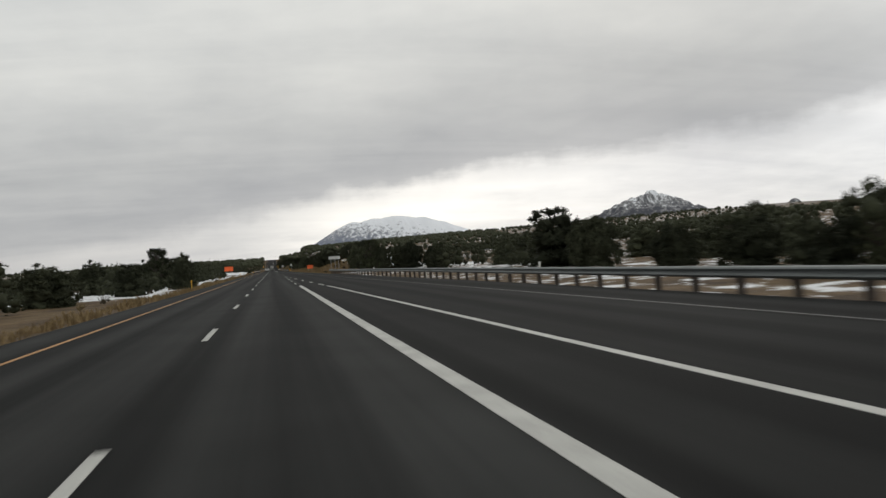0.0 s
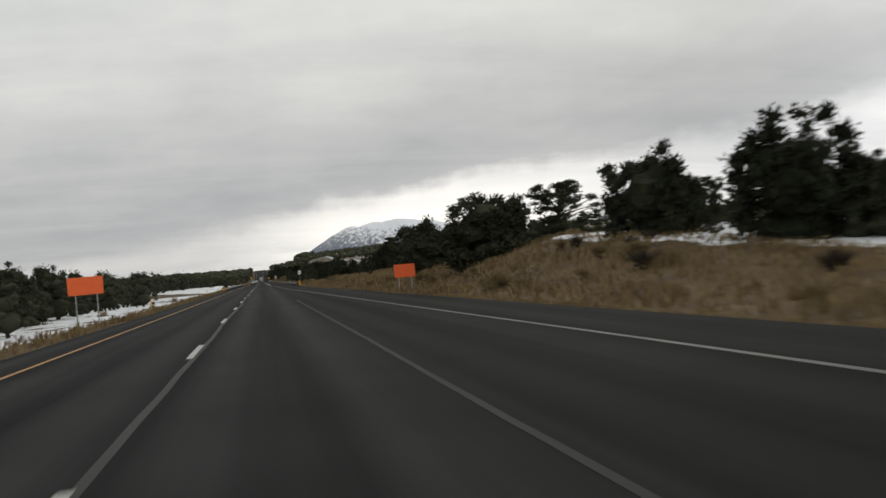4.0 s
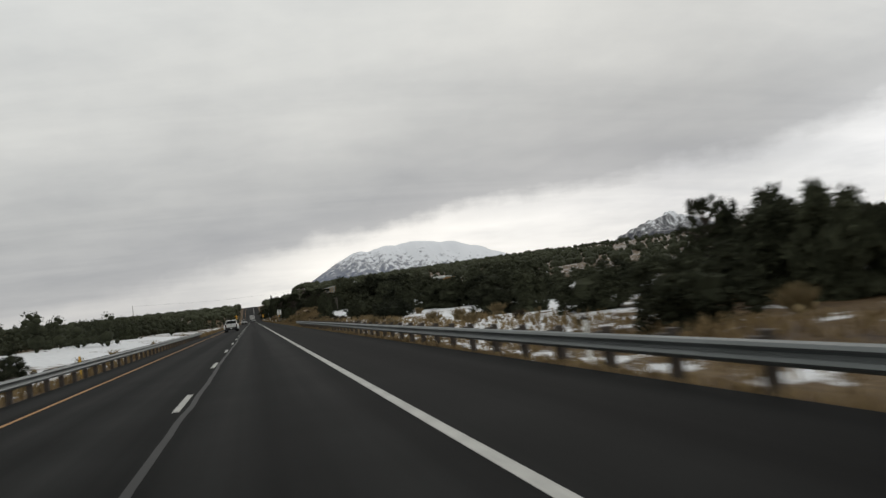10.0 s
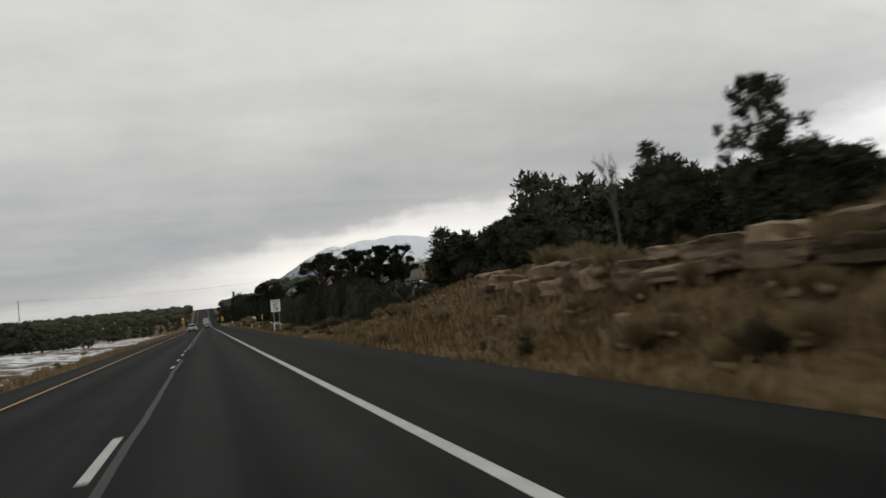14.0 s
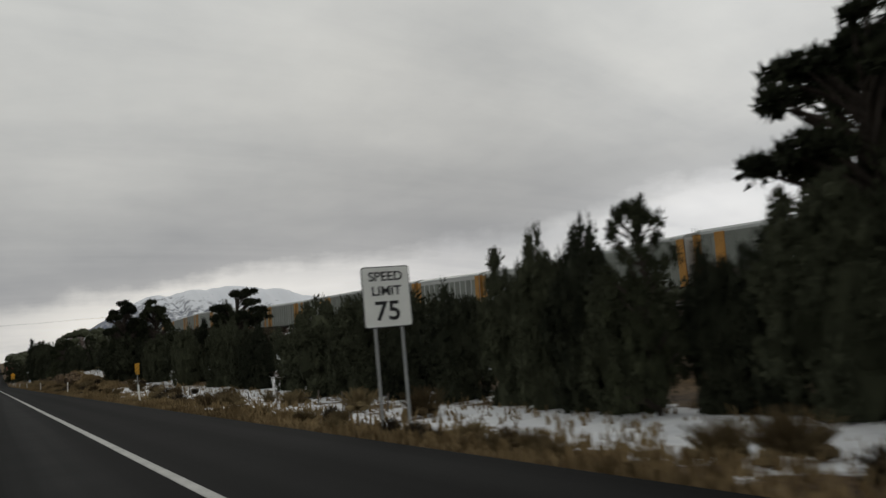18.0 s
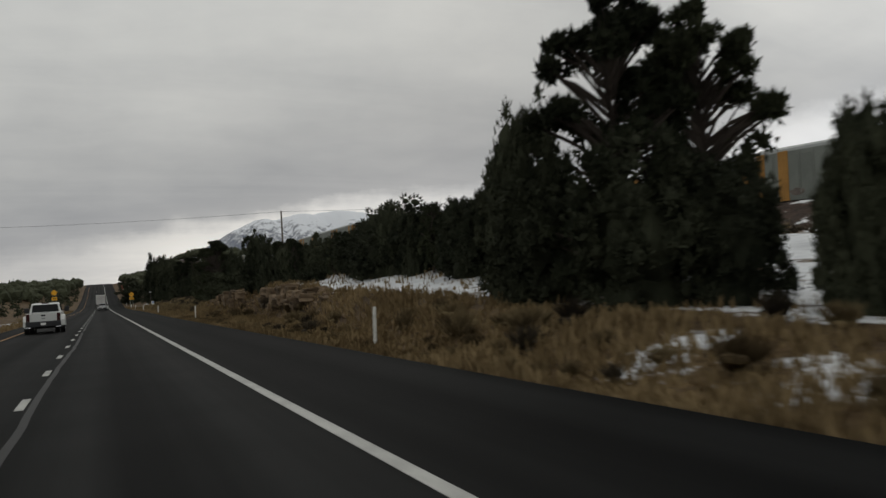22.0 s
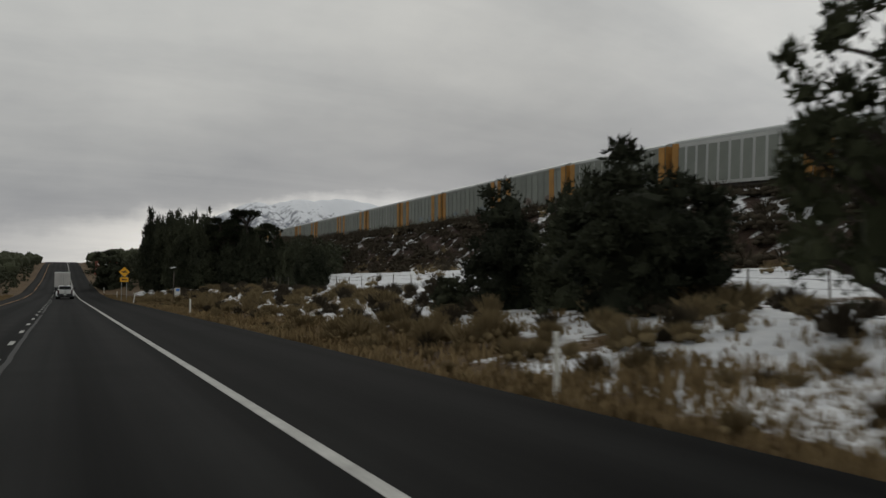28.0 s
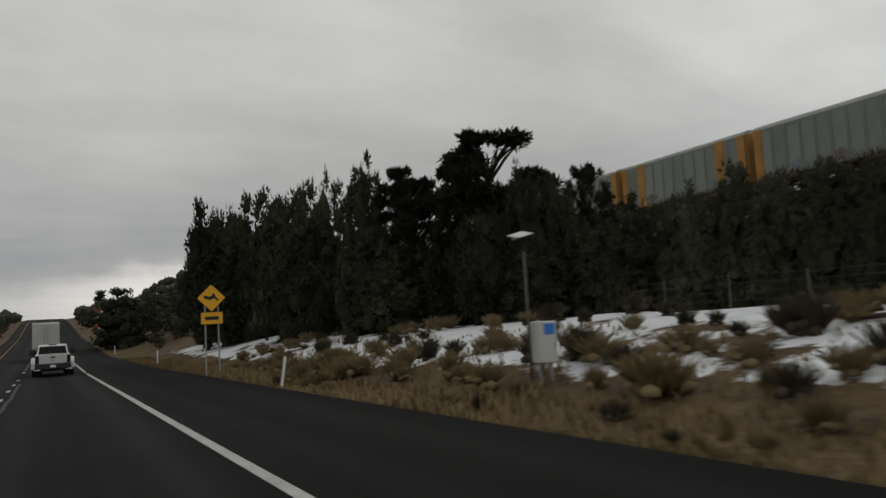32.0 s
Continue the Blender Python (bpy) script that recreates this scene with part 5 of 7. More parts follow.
tree("round", 12.5, 595.8, 3.1, 1.8)
tree("round", 12.5, 597.0, 4.5, 1.8)
tree("round", 12.5, 598.7, 4.6, 1.6)
tree("round", 13.0, 601.1, 4.3, 1.7)
tree("round", 13.5, 604.8, 3.6, 2.2)
tree("round", 13.5, 608.6, 3.8, 2.7)
tree("round", 13.5, 612.9, 4.0, 3.0)
tree("round", 13.5, 617.5, 4.4, 3.4)
tree("round", 16.0, 628.7, 3.5, 2.2)
tree("round", 14.7, 631.7, 3.9, 2.3)
tree("round", 14.7, 633.4, 4.0, 2.4)
tree("round", 14.5, 635.7, 3.9, 1.9)
tree("juniper", 14.0, 637.0, 4.6, 1.9)
tree("round", 14.0, 638.7, 4.2, 2.1)
tree("round", 16.0, 643.3, 5.1, 2.1)
tree("round", 17.0, 645.6, 4.6, 2.0)
tree("round", 14.0, 649.1, 4.9, 2.4)
tree("umbrella", 18.5, 649.3, 8.0, 5.1)
tree("round", 18.0, 650.5, 5.9, 3.0)
tree("round", 18.5, 652.5, 7.1, 2.4)
tree("round", 16.0, 652.7, 5.6, 2.2)
tree("round", 15.0, 654.0, 4.8, 2.2)
tree("round", 13.0, 656.2, 4.7, 2.4)
tree("round", 13.0, 658.9, 4.4, 1.9)
tree("round", 13.8, 659.4, 4.9, 1.8)
tree("round", 14.0, 660.3, 4.1, 1.3)
tree("round", 13.0, 662.7, 4.4, 2.6)
tree("round", 11.4, 663.8, 5.0, 3.2)
tree("pine", 12.5, 664.7, 7.0, 2.9)
tree("umbrella", 14.4, 664.7, 8.7, 3.7)
tree("umbrella", 11.5, 664.8, 8.7, 3.7)
tree("round", 11.2, 667.7, 4.9, 3.1)
tree("juniper", 11.5, 668.3, 7.2, 1.9)
tree("juniper", 11.5, 670.1, 7.2, 2.5)
tree("round", 15.0, 676.1, 7.9, 2.1)
tree("round", 15.5, 677.6, 7.4, 2.1)
tree("round", 14.0, 678.7, 5.2, 2.8)
tree("round", 16.0, 679.3, 6.5, 2.2)
tree("round", 16.0, 681.1, 5.9, 1.8)
tree("round", 15.0, 681.6, 5.6, 1.9)
tree("pine", 14.0, 682.3, 5.5, 1.4)
tree("juniper", 13.5, 683.8, 5.3, 1.2)
tree("round", 14.5, 684.3, 5.7, 3.3)
tree("juniper", 13.5, 685.2, 5.8, 1.3)
tree("juniper", 13.0, 685.9, 5.8, 1.4)
tree("round", 13.0, 686.8, 4.9, 3.0)
tree("juniper", 13.0, 688.1, 5.9, 1.6)
tree("round", 14.5, 689.2, 5.9, 2.9)
tree("round", 13.5, 691.4, 5.0, 3.2)
tree("round", 16.0, 693.2, 5.1, 1.5)
tree("round", 15.0, 693.7, 5.8, 2.3)
tree("round", 11.2, 694.5, 3.4, 1.7)
tree("round", 15.0, 694.8, 5.5, 1.4)
tree("pine", 13.0, 695.1, 5.3, 1.3)
tree("round", 14.0, 697.7, 5.2, 2.2)
tree("round", 16.0, 697.7, 6.3, 3.3)
tree("round", 14.0, 699.6, 5.3, 1.9)
tree("round", 13.5, 701.0, 5.7, 2.0)
tree("juniper", 9.8, 701.5, 5.7, 1.5)
tree("pine", 12.0, 702.2, 5.3, 1.2)
tree("round", 13.0, 702.5, 5.1, 1.6)
tree("round", 10.0, 703.7, 4.6, 2.6)
tree("juniper", 9.8, 704.3, 6.3, 2.1)
tree("juniper", 10.0, 706.3, 5.5, 1.8)
tree("juniper", 13.0, 710.2, 5.4, 1.8)
tree("juniper", 13.0, 711.0, 5.0, 1.2)
tree("round", 13.5, 711.9, 3.6, 2.0)
tree("juniper", 13.0, 712.1, 5.0, 1.3)
tree("juniper", 13.0, 713.1, 4.7, 1.3)
tree("round", 10.6, 713.3, 2.8, 2.0)
tree("juniper", 13.0, 714.0, 4.4, 1.3)
tree("round", 17.0, 725.0, 4.3, 3.0)
tree("round", 19.0, 730.3, 6.0, 1.8)
tree("round", 18.5, 731.7, 5.4, 3.2)
tree("pine", 19.4, 731.9, 7.1, 2.4)
tree("pine", 19.4, 733.9, 7.5, 2.5)
tree("umbrella", 19.4, 736.4, 7.8, 3.3)
tree("round", 18.5, 737.3, 4.7, 3.6)
tree("umbrella", 19.0, 738.6, 7.8, 3.8)
tree("round", 16.0, 738.7, 5.0, 2.0)
tree("pine", 16.0, 740.5, 6.2, 1.7)
tree("round", 16.0, 743.1, 6.5, 1.9)
tree("round", 15.0, 748.2, 7.4, 3.3)
tree("round", 14.0, 748.9, 5.2, 6.0)
tree("pine", 17.5, 749.1, 9.4, 3.1)
tree("umbrella", 13.0, 749.3, 8.8, 4.8)
tree("pine", 13.4, 757.0, 8.8, 4.7)
tree("round", 14.5, 765.7, 5.9, 4.7)
tree("round", 28.0, 785.9, 8.7, 5.0)
tree("round", 20.0, 816.5, 4.9, 3.4)
tree("round", 25.0, 831.7, 6.4, 2.5)
tree("round", 25.0, 833.6, 6.8, 3.3)
tree("round", 25.0, 835.6, 7.0, 2.8)
tree("round", 25.0, 837.8, 7.7, 3.0)
tree("round", 24.0, 839.1, 7.0, 3.1)
tree("round", 24.0, 841.9, 7.1, 3.0)
tree("round", 22.0, 842.1, 5.7, 4.0)
tree("round", 22.0, 845.5, 8.5, 2.7)
tree("pine", 24.0, 845.8, 9.5, 3.1)
tree("round", 21.0, 845.8, 6.2, 4.4)
tree("round", 20.5, 846.2, 9.1, 2.9)
tree("round", 19.5, 848.0, 7.6, 4.3)
tree("umbrella", 21.5, 851.4, 12.0, 7.7)
tree("round", 20.0, 853.0, 8.8, 3.5)
tree("umbrella", 19.0, 856.6, 11.4, 4.4)
tree("round", 18.0, 856.7, 6.4, 4.9)
tree("round", 18.0, 858.2, 8.3, 5.5)
tree("juniper", 18.0, 861.3, 13.1, 3.6)
tree("juniper", 17.0, 866.5, 12.9, 3.4)
tree("round", 16.5, 866.7, 9.4, 6.0)
tree("round", 16.5, 871.7, 13.3, 5.6)
tree("round", 16.0, 882.0, 14.5, 6.4)
tree("round", 15.3, 883.8, 10.9, 8.7)
tree("round", 15.5, 895.6, 15.9, 7.2)


def small_crown(seed, fine=True):
    """A lighter crown for the woods behind the front row, as plain arrays."""
    rnd = random.Random(seed)
    vs, fs = [], []
    clumps = [(0, 0, 0.28, 0.34), (0, 0, 0.58, 0.27)]
    for _ in range(24 if fine else 13):
        a, h = rnd.uniform(0, 6.283), rnd.random()
        rr = 0.42 * math.sqrt(max(0.08, 1 - (1.6 * h - 0.62) ** 2)) * rnd.uniform(0.5, 1.05)
        clumps.append((rr * math.cos(a), rr * math.sin(a), 0.10 + 0.78 * h, rnd.uniform(0.075, 0.125) if fine else rnd.uniform(0.11, 0.16)))
    for x, y, z, r in clumps:
        base, k = len(vs), rnd.uniform(0, 90)
        for c in ICO_V:
            q = r * 0.58 * (1 + 0.55 * noise.noise((c.x * 1.9 + k, c.y * 1.9, c.z * 1.9)))
            vs.append((x + c.x * q, y + c.y * q, z + c.z * q * 0.9))
        fs += [tuple(base + i for i in f) for f in ICO_F]
        for _ in range(34 if fine else 16):
            d = Vector((rnd.gauss(0, 1), rnd.gauss(0, 1), rnd.gauss(0.3, 1))).normalized()
            p = Vector((x, y, z)) + d * r * 0.8
            out = (d + Vector((0, 0, 0.5))).normalized()
            side = out.cross(Vector((rnd.uniform(-1, 1), rnd.uniform(-1, 1), rnd.uniform(-1, 1)))).normalized() * rnd.uniform(0.010, 0.018)
            b = len(vs)
            vs += [tuple(p - side), tuple(p + side), tuple(p + out * rnd.uniform(0.03, 0.075))]
            fs.append((b, b + 1, b + 2))
    for i in range(5):
        a = 6.2832 * i / 5
        vs.append((0.04 * math.cos(a), 0.04 * math.sin(a), -0.05))
    for i in range(5):
        a = 6.2832 * i / 5
        vs.append((0.03 * math.cos(a), 0.03 * math.sin(a), 0.3))
    m = len(vs) - 10
    for i in range(5):
        j = (i + 1) % 5
        fs += [(m + i, m + j, m + 5 + j), (m + i, m + 5 + j, m + 5 + i)]
    return np.array(vs, dtype=np.float32), np.array(fs, dtype=np.int32)


SMALL_CROWNS = [small_crown(i) for i in range(5)]
FAR_CROWNS = [small_crown(i, False) for i in range(5)]


def joined(name, label, category, pieces, material):
    """Many copies of small triangle meshes in one object of kind stuff. pieces: (verts, tris, matrix)."""
    allv, allf, base = [], [], 0
    for v, f, m in pieces:
        mm = np.array(m)
        allv.append(v @ mm[:3, :3].T + mm[:3, 3])
        allf.append(f + base)
        base += len(v)
    v, f = np.concatenate(allv).astype(np.float32), np.concatenate(allf).astype(np.int32)
    me = bpy.data.meshes.new(name)
    me.vertices.add(len(v))
    me.vertices.foreach_set("co", v.ravel())
    me.loops.add(f.size)
    me.loops.foreach_set("vertex_index", f.ravel())
    me.polygons.add(len(f))
    me.polygons.foreach_set("loop_start", np.arange(0, f.size, 3, dtype=np.int32))
    me.update(calc_edges=True)
    me.materials.append(material)
    thing(name, label, category, kind="stuff", data=me)


WOODS = []
# open lanes through the trees: y where the lane leaves x = 11, its slope, its half width
CLEARINGS = [(659.2, 0.92, 3.2), (625.0, 0.83, 2.6), (810.6, 1.03, 3.0)]


def belt(count, seed, x0, x1, y0, y1, h0, h1, kinds, group):
    rnd = random.Random(seed)
    for _ in range(count):
        x, y = rnd.uniform(x0, x1), rnd.uniform(y0, y1)
        if any(abs(y - (yc + slope * (x - 11))) < half for yc, slope, half in CLEARINGS if 11 < x < 48):
            continue
        h = rnd.uniform(h0, h1)
        w = h * rnd.uniform(0.8, 1.2)
        v, f = rnd.choice(SMALL_CROWNS if 0 < x < 36 else FAR_CROWNS)
        WOODS.append((v, f, pose(x, y, ground_z(x, y) - 0.1, 0, 0, rnd.uniform(0, 360)) @ Matrix.Diagonal((w, w, h, 1))))


BOTH = ("juniper", "round", "round")
belt(70, 1, 22, 60, -10, 112, 2.6, 4.0, BOTH, "woods beyond the ramp")
belt(90, 2, 60, 130, 0, 300, 3.8, 6.0, BOTH, "woods beyond the ramp")
belt(46, 3, 30, 80, 150, 330, 3.0, 5.0, BOTH, "woods on the bank")
belt(24, 21, 21, 32, 190, 330, 2.0, 3.8, BOTH, "woods on the bank")
belt(60, 4, 32, 120, 330, 480, 2.6, 4.2, BOTH, "scattered junipers in the snow field")
belt(34, 5, 34, 80, 484, 550, 3.0, 4.6, BOTH, "scattered junipers in the snow field")
belt(30, 29, 78, 90, 574, 617, 7.8, 9.6, BOTH, "woods beyond the railway")
belt(60, 6, 14.5, 34, 566, 640, 3.0, 5.0, BOTH, "woods below the railway")
belt(44, 7, 15, 36, 640, 720, 3.0, 4.8, BOTH, "woods below the railway")
belt(16, 8, 20, 40, 720, 756, 2.6, 4.2, BOTH, "woods below the railway")
belt(40, 9, 14, 50, 866, 1000, 5.0, 8.0, BOTH, "woods ahead")
belt(16, 23, 20, 34, 846, 870, 4.0, 7.0, BOTH, "woods ahead")
belt(110, 28, -38, -15, 90, 260, 2.4, 4.6, BOTH, "woods in the median")
belt(170, 10, -70, -19, -10, 290, 2.6, 5.0, BOTH, "woods in the median")
belt(150, 14, -80, -24, 270, 480, 4.2, 7.2, BOTH, "woods in the median")
belt(110, 15, -80, -20, 480, 860, 4.0, 6.5, BOTH, "woods in the median")
belt(60, 16, -60, -11, 860, 1010, 2.6, 4.6, BOTH, "woods in the median")
belt(46, 24, 9.0, 16, 905, 1180, 1.4, 3.0, BOTH, "woods ahead")
belt(46, 25, -17, -9.5, 900, 1180, 1.4, 3.0, BOTH, "woods ahead")
belt(44, 26, -56, -29, 505, 570, 3.6, 5.6, BOTH, "woods in the median")
belt(30, 27, -60, -20, 570, 700, 4.0, 6.5, BOTH, "woods in the median")
belt(60, 17, -60, -9.5, 1000, 1180, 2.0, 4.0, BOTH, "woods ahead")
belt(60, 18, 13, 60, 1000, 1180, 2.0, 4.6, BOTH, "woods ahead")
joined("background_junipers", "scattered dark junipers behind the front row of trees", "woods", WOODS, M_JUNIPER)


# ---- brush and grass ----
def brush_mesh(seed, material, stems=300):
    """A shrub one unit high: fine stems fanning from the root over a noisy core."""
    rnd = random.Random(seed)
    vs, fs = [], []
    for _ in range(7):
        a, rr = rnd.uniform(0, 6.283), rnd.uniform(0.05, 0.42)
        cx, cy, cz, r = rr * math.cos(a), rr * math.sin(a), rnd.uniform(0.15, 0.45), rnd.uniform(0.10, 0.20)
        base, k = len(vs), rnd.uniform(0, 90)
        for c in ICO_V:
            q = r * (1 + 0.5 * noise.noise((c.x * 2 + k, c.y * 2, c.z * 2)))
            vs.append((cx + c.x * q, cy + c.y * q, max(-0.1, cz + c.z * q * 0.9)))
        fs += [tuple(base + i for i in f) for f in ICO_F]
    for _ in range(stems):
        a, lean = rnd.uniform(0, 6.283), rnd.uniform(0.05, 0.95)
        ln = rnd.uniform(0.65, 1.08)
        d = Vector((math.cos(a) * lean, math.sin(a) * lean, 1.0)).normalized()
        p0 = d * ln * rnd.uniform(0.3, 0.6)
        p1 = d * ln
        s = d.cross(Vector((rnd.uniform(-1, 1), rnd.uniform(-1, 1), 0.3))).normalized() * rnd.uniform(0.008, 0.022)
        b = len(vs)
        vs += [p0 - s, p0 + s, p1 + s * 0.5, p1 - s * 0.5]
        fs.append((b, b + 1, b + 2, b + 3))
    return mesh_from("shrub", vs, fs, material)


SHRUBS = [brush_mesh(i, M_SAGE) for i in range(4)] + [brush_mesh(20 + i, M_DARK_BRUSH) for i in range(3)]


shrub_total = 0
FAR_BRUSH = {True: [], False: []}
SHRUB_ARRAYS = []
FAR_SHRUBS = [brush_mesh(i, M_SAGE, 40) for i in range(4)] + [brush_mesh(20 + i, M_DARK_BRUSH, 40) for i in range(3)]
for me in SHRUBS + FAR_SHRUBS:
    me.calc_loop_triangles()
    va, fa = np.zeros(len(me.vertices) * 3, dtype=np.float32), np.zeros(len(me.loop_triangles) * 3, dtype=np.int32)
    me.vertices.foreach_get("co", va)
    me.loop_triangles.foreach_get("vertices", fa)
    SHRUB_ARRAYS.append((va.reshape(-1, 3), fa.reshape(-1, 3)))


def shrub(x, y, h, w, i, group):
    global shrub_total
    if 715 < y < 726.5 and 6.6 < x < 11:
        return
    if 0 < x < right_edge(y) + 5 and i % 3:
        i = i - i % len(SHRUBS) + i % 4
    if not (y > 548 and x - right_edge(y) < 6.5 and x > 0) or shrub_total >= 290:
        v, f = SHRUB_ARRAYS[i % len(SHRUBS) + (0 if 0 < x < 20 else len(SHRUBS))]
        FAR_BRUSH[i % len(SHRUBS) >= 4].append((v, f, pose(x, y, ground_z(x, y) - 0.04, 0, 0, (i * 67) % 360) @ Matrix.Diagonal((w, w, h, 1))))
        return
    shrub_total += 1
    dark = i % len(SHRUBS) >= 4
    thing("shrub", "dark leafless sagebrush in the snow" if dark else "dry tan rabbitbrush beside the road", "shrub",
          pose(x, y, ground_z(x, y) - 0.04, 0, 0, (i * 67) % 360) @ Matrix.Diagonal((w, w, h, 1)), group, data=SHRUBS[i % len(SHRUBS)])


def shrub_strip(count, seed, y0, y1, d0, d1, h0, h1, group):
    rnd = random.Random(seed)
    for i in range(count):
        y = rnd.uniform(y0, y1)
        x = right_edge(y) + d0 + (d1 - d0) * rnd.random() ** 1.3
        h = rnd.uniform(h0, h1) * (0.55 + 0.45 * smooth(0.5, 3.0, x - right_edge(y)))
        shrub(x, y, h, h * rnd.uniform(0.9, 1.5), rnd.randint(0, 999), group)


shrub_strip(26, 31, 116, 170, 1.6, 14, 0.4, 0.9, "brush by the ramp")
shrub_strip(40, 32, 170, 290, 3.0, 16, 0.35, 0.8, "brush on the bank")
shrub_strip(60, 33, 280, 486, 2.2, 12, 0.4, 0.9, "brush behind the rail")
shrub_strip(40, 47, 462, 494, 0.8, 6.5, 0.35, 0.85, "brush on the rocky bank")
shrub_strip(100, 34, 486, 548, 1.0, 7.5, 0.4, 1.0, "brush on the rocky bank")
shrub_strip(70, 35, 548, 612, 1.0, 2.6, 0.4, 0.8, "brush by the speed sign")
shrub_strip(20, 46, 548, 612, 2.6, 8, 0.4, 1.15, "brush by the speed sign")
shrub_strip(60, 36, 610, 660, 1.0, 6, 0.35, 0.8, "brush by the marker")
shrub_strip(150, 37, 660, 728, 0.8, 3.4, 0.3, 0.75, "brush in the cutting")
shrub_strip(46, 38, 726, 770, 1.2, 5.0, 0.3, 0.65, "brush past the cutting")
shrub_strip(290, 39, 760, 866, 0.9, 12, 0.35, 0.85, "brush below the railway")
shrub_strip(170, 48, 758, 850, 3.0, 11, 0.45, 1.0, "brush below the railway")
shrub_strip(90, 40, 765, 890, 14, 40, 0.5, 1.3, "brush below the railway")
shrub_strip(260, 41, 560, 900, 36, 49, 0.6, 1.5, "brush on the railway bank")
for seed in (43, 44, 45):
    rnd = random.Random(seed)
    for _ in range(420):
        y = rnd.uniform(740, 960)
        h = rnd.uniform(0.6, 1.7)
        shrub(54.5 - 12.5 * rnd.random() ** 1.5, y, h, h * rnd.uniform(1.2, 2.0), 4 + 7 * rnd.randint(0, 90), "brush on the railway bank")
rnd = random.Random(42)
for i in range(60):
    y = rnd.uniform(40, 860)
    h = rnd.uniform(0.4, 0.9)
    shrub(-rnd.uniform(9, 16), y, h, h * 1.2, rnd.randint(0, 999), "brush in the median")


joined("tan_brush", "dry tan rabbitbrush scattered over the verge", "brush", FAR_BRUSH[False], M_SAGE)
joined("dark_brush", "dark leafless sagebrush scattered over snow and banks", "brush", FAR_BRUSH[True], M_DARK_BRUSH)


def grass_stuff(label, seed, tufts, place, h0, h1):
    rnd = random.Random(seed)
    vs, fs = [], []
    for _ in range(tufts):
        x, y = place(rnd)
        z = ground_z(x, y)
        clump = 0.5 + 0.9 * max(0.0, noise.noise((x * 0.5, y * 0.25, 2.0)) + 0.3)
        for _ in range(3):
            a = rnd.uniform(0, 6.283)
            h = rnd.uniform(h0, h1) * clump
            lx, ly = math.cos(a) * h * rnd.uniform(0.1, 0.55), math.sin(a) * h * rnd.uniform(0.1, 0.55)
            wx, wy = -math.sin(a) * 0.035, math.cos(a) * 0.035
            bx, by = x + rnd.uniform(-.12, .12), y + rnd.uniform(-.12, .12)
            b = len(vs)
            vs += [(bx - wx, by - wy, z - 0.03), (bx + wx, by + wy, z - 0.03), (bx + lx + wx * 0.4, by + ly + wy * 0.4, z + h), (bx + lx * 1.1 - wx * 0.4, by + ly * 1.1, z + h * 0.92)]
            fs.append((b, b + 1, b + 2, b + 3))
    thing("dry_grass", label, "grass", kind="stuff", data=mesh_from("dry_grass", vs, fs, M_GRASS))


def verge(r):
    y = r.uniform(486, 900)
    return right_edge(y) + 0.25 + 2.6 * r.random() ** 1.5, y


def verge_far(r):
    y = r.uniform(548, 860)
    return right_edge(y) + 2.0 + 7.0 * r.random(), y


def bank_grass(r):
    y = r.uniform(116, 300)
    return right_edge(y) + 0.6 + (lerp(CREST, y) - right_edge(y) + 1.5) * r.random(), y


def rocky_bank_grass(r):
    y = r.uniform(486, 560)
    return right_edge(y) + 0.4 + 6.5 * r.random(), y


def cutting_grass(r):
    y = r.uniform(655, 760)
    return right_edge(y) + 0.4 + 4.2 * r.random(), y


def rail_grass(r):
    y = r.uniform(284, 500)
    return right_edge(y) + 1.2 + 6.0 * r.random(), y


def median_grass(r):
    y = r.uniform(-10, 900)
    return LEFT_EDGE - 0.6 - 3.2 * r.random() ** 1.4, y


grass_stuff("dry tan bunch grass along the right shoulder", 51, 15000, verge, 0.18, 0.42)
grass_stuff("sparse dry grass between the brush", 52, 7000, verge_far, 0.15, 0.35)
grass_stuff("dry brown grass covering the roadside bank", 53, 16000, bank_grass, 0.18, 0.40)
def edge_grass(r):
    y = r.uniform(118, 900)
    return right_edge(y) + 0.10 + 0.95 * r.random() ** 1.3, y


grass_stuff("short ragged grass at the edge of the asphalt", 56, 17000, edge_grass, 0.10, 0.26)
grass_stuff("dry brown grass on the rocky bank", 57, 9000, rocky_bank_grass, 0.15, 0.38)
grass_stuff("dry brown grass on the cutting slope", 58, 8000, cutting_grass, 0.15, 0.40)
grass_stuff("dry grass behind the guard rail", 54, 6000, rail_grass, 0.2, 0.45)
grass_stuff("dry pale grass along the median shoulder", 55, 9000, median_grass, 0.22, 0.5)


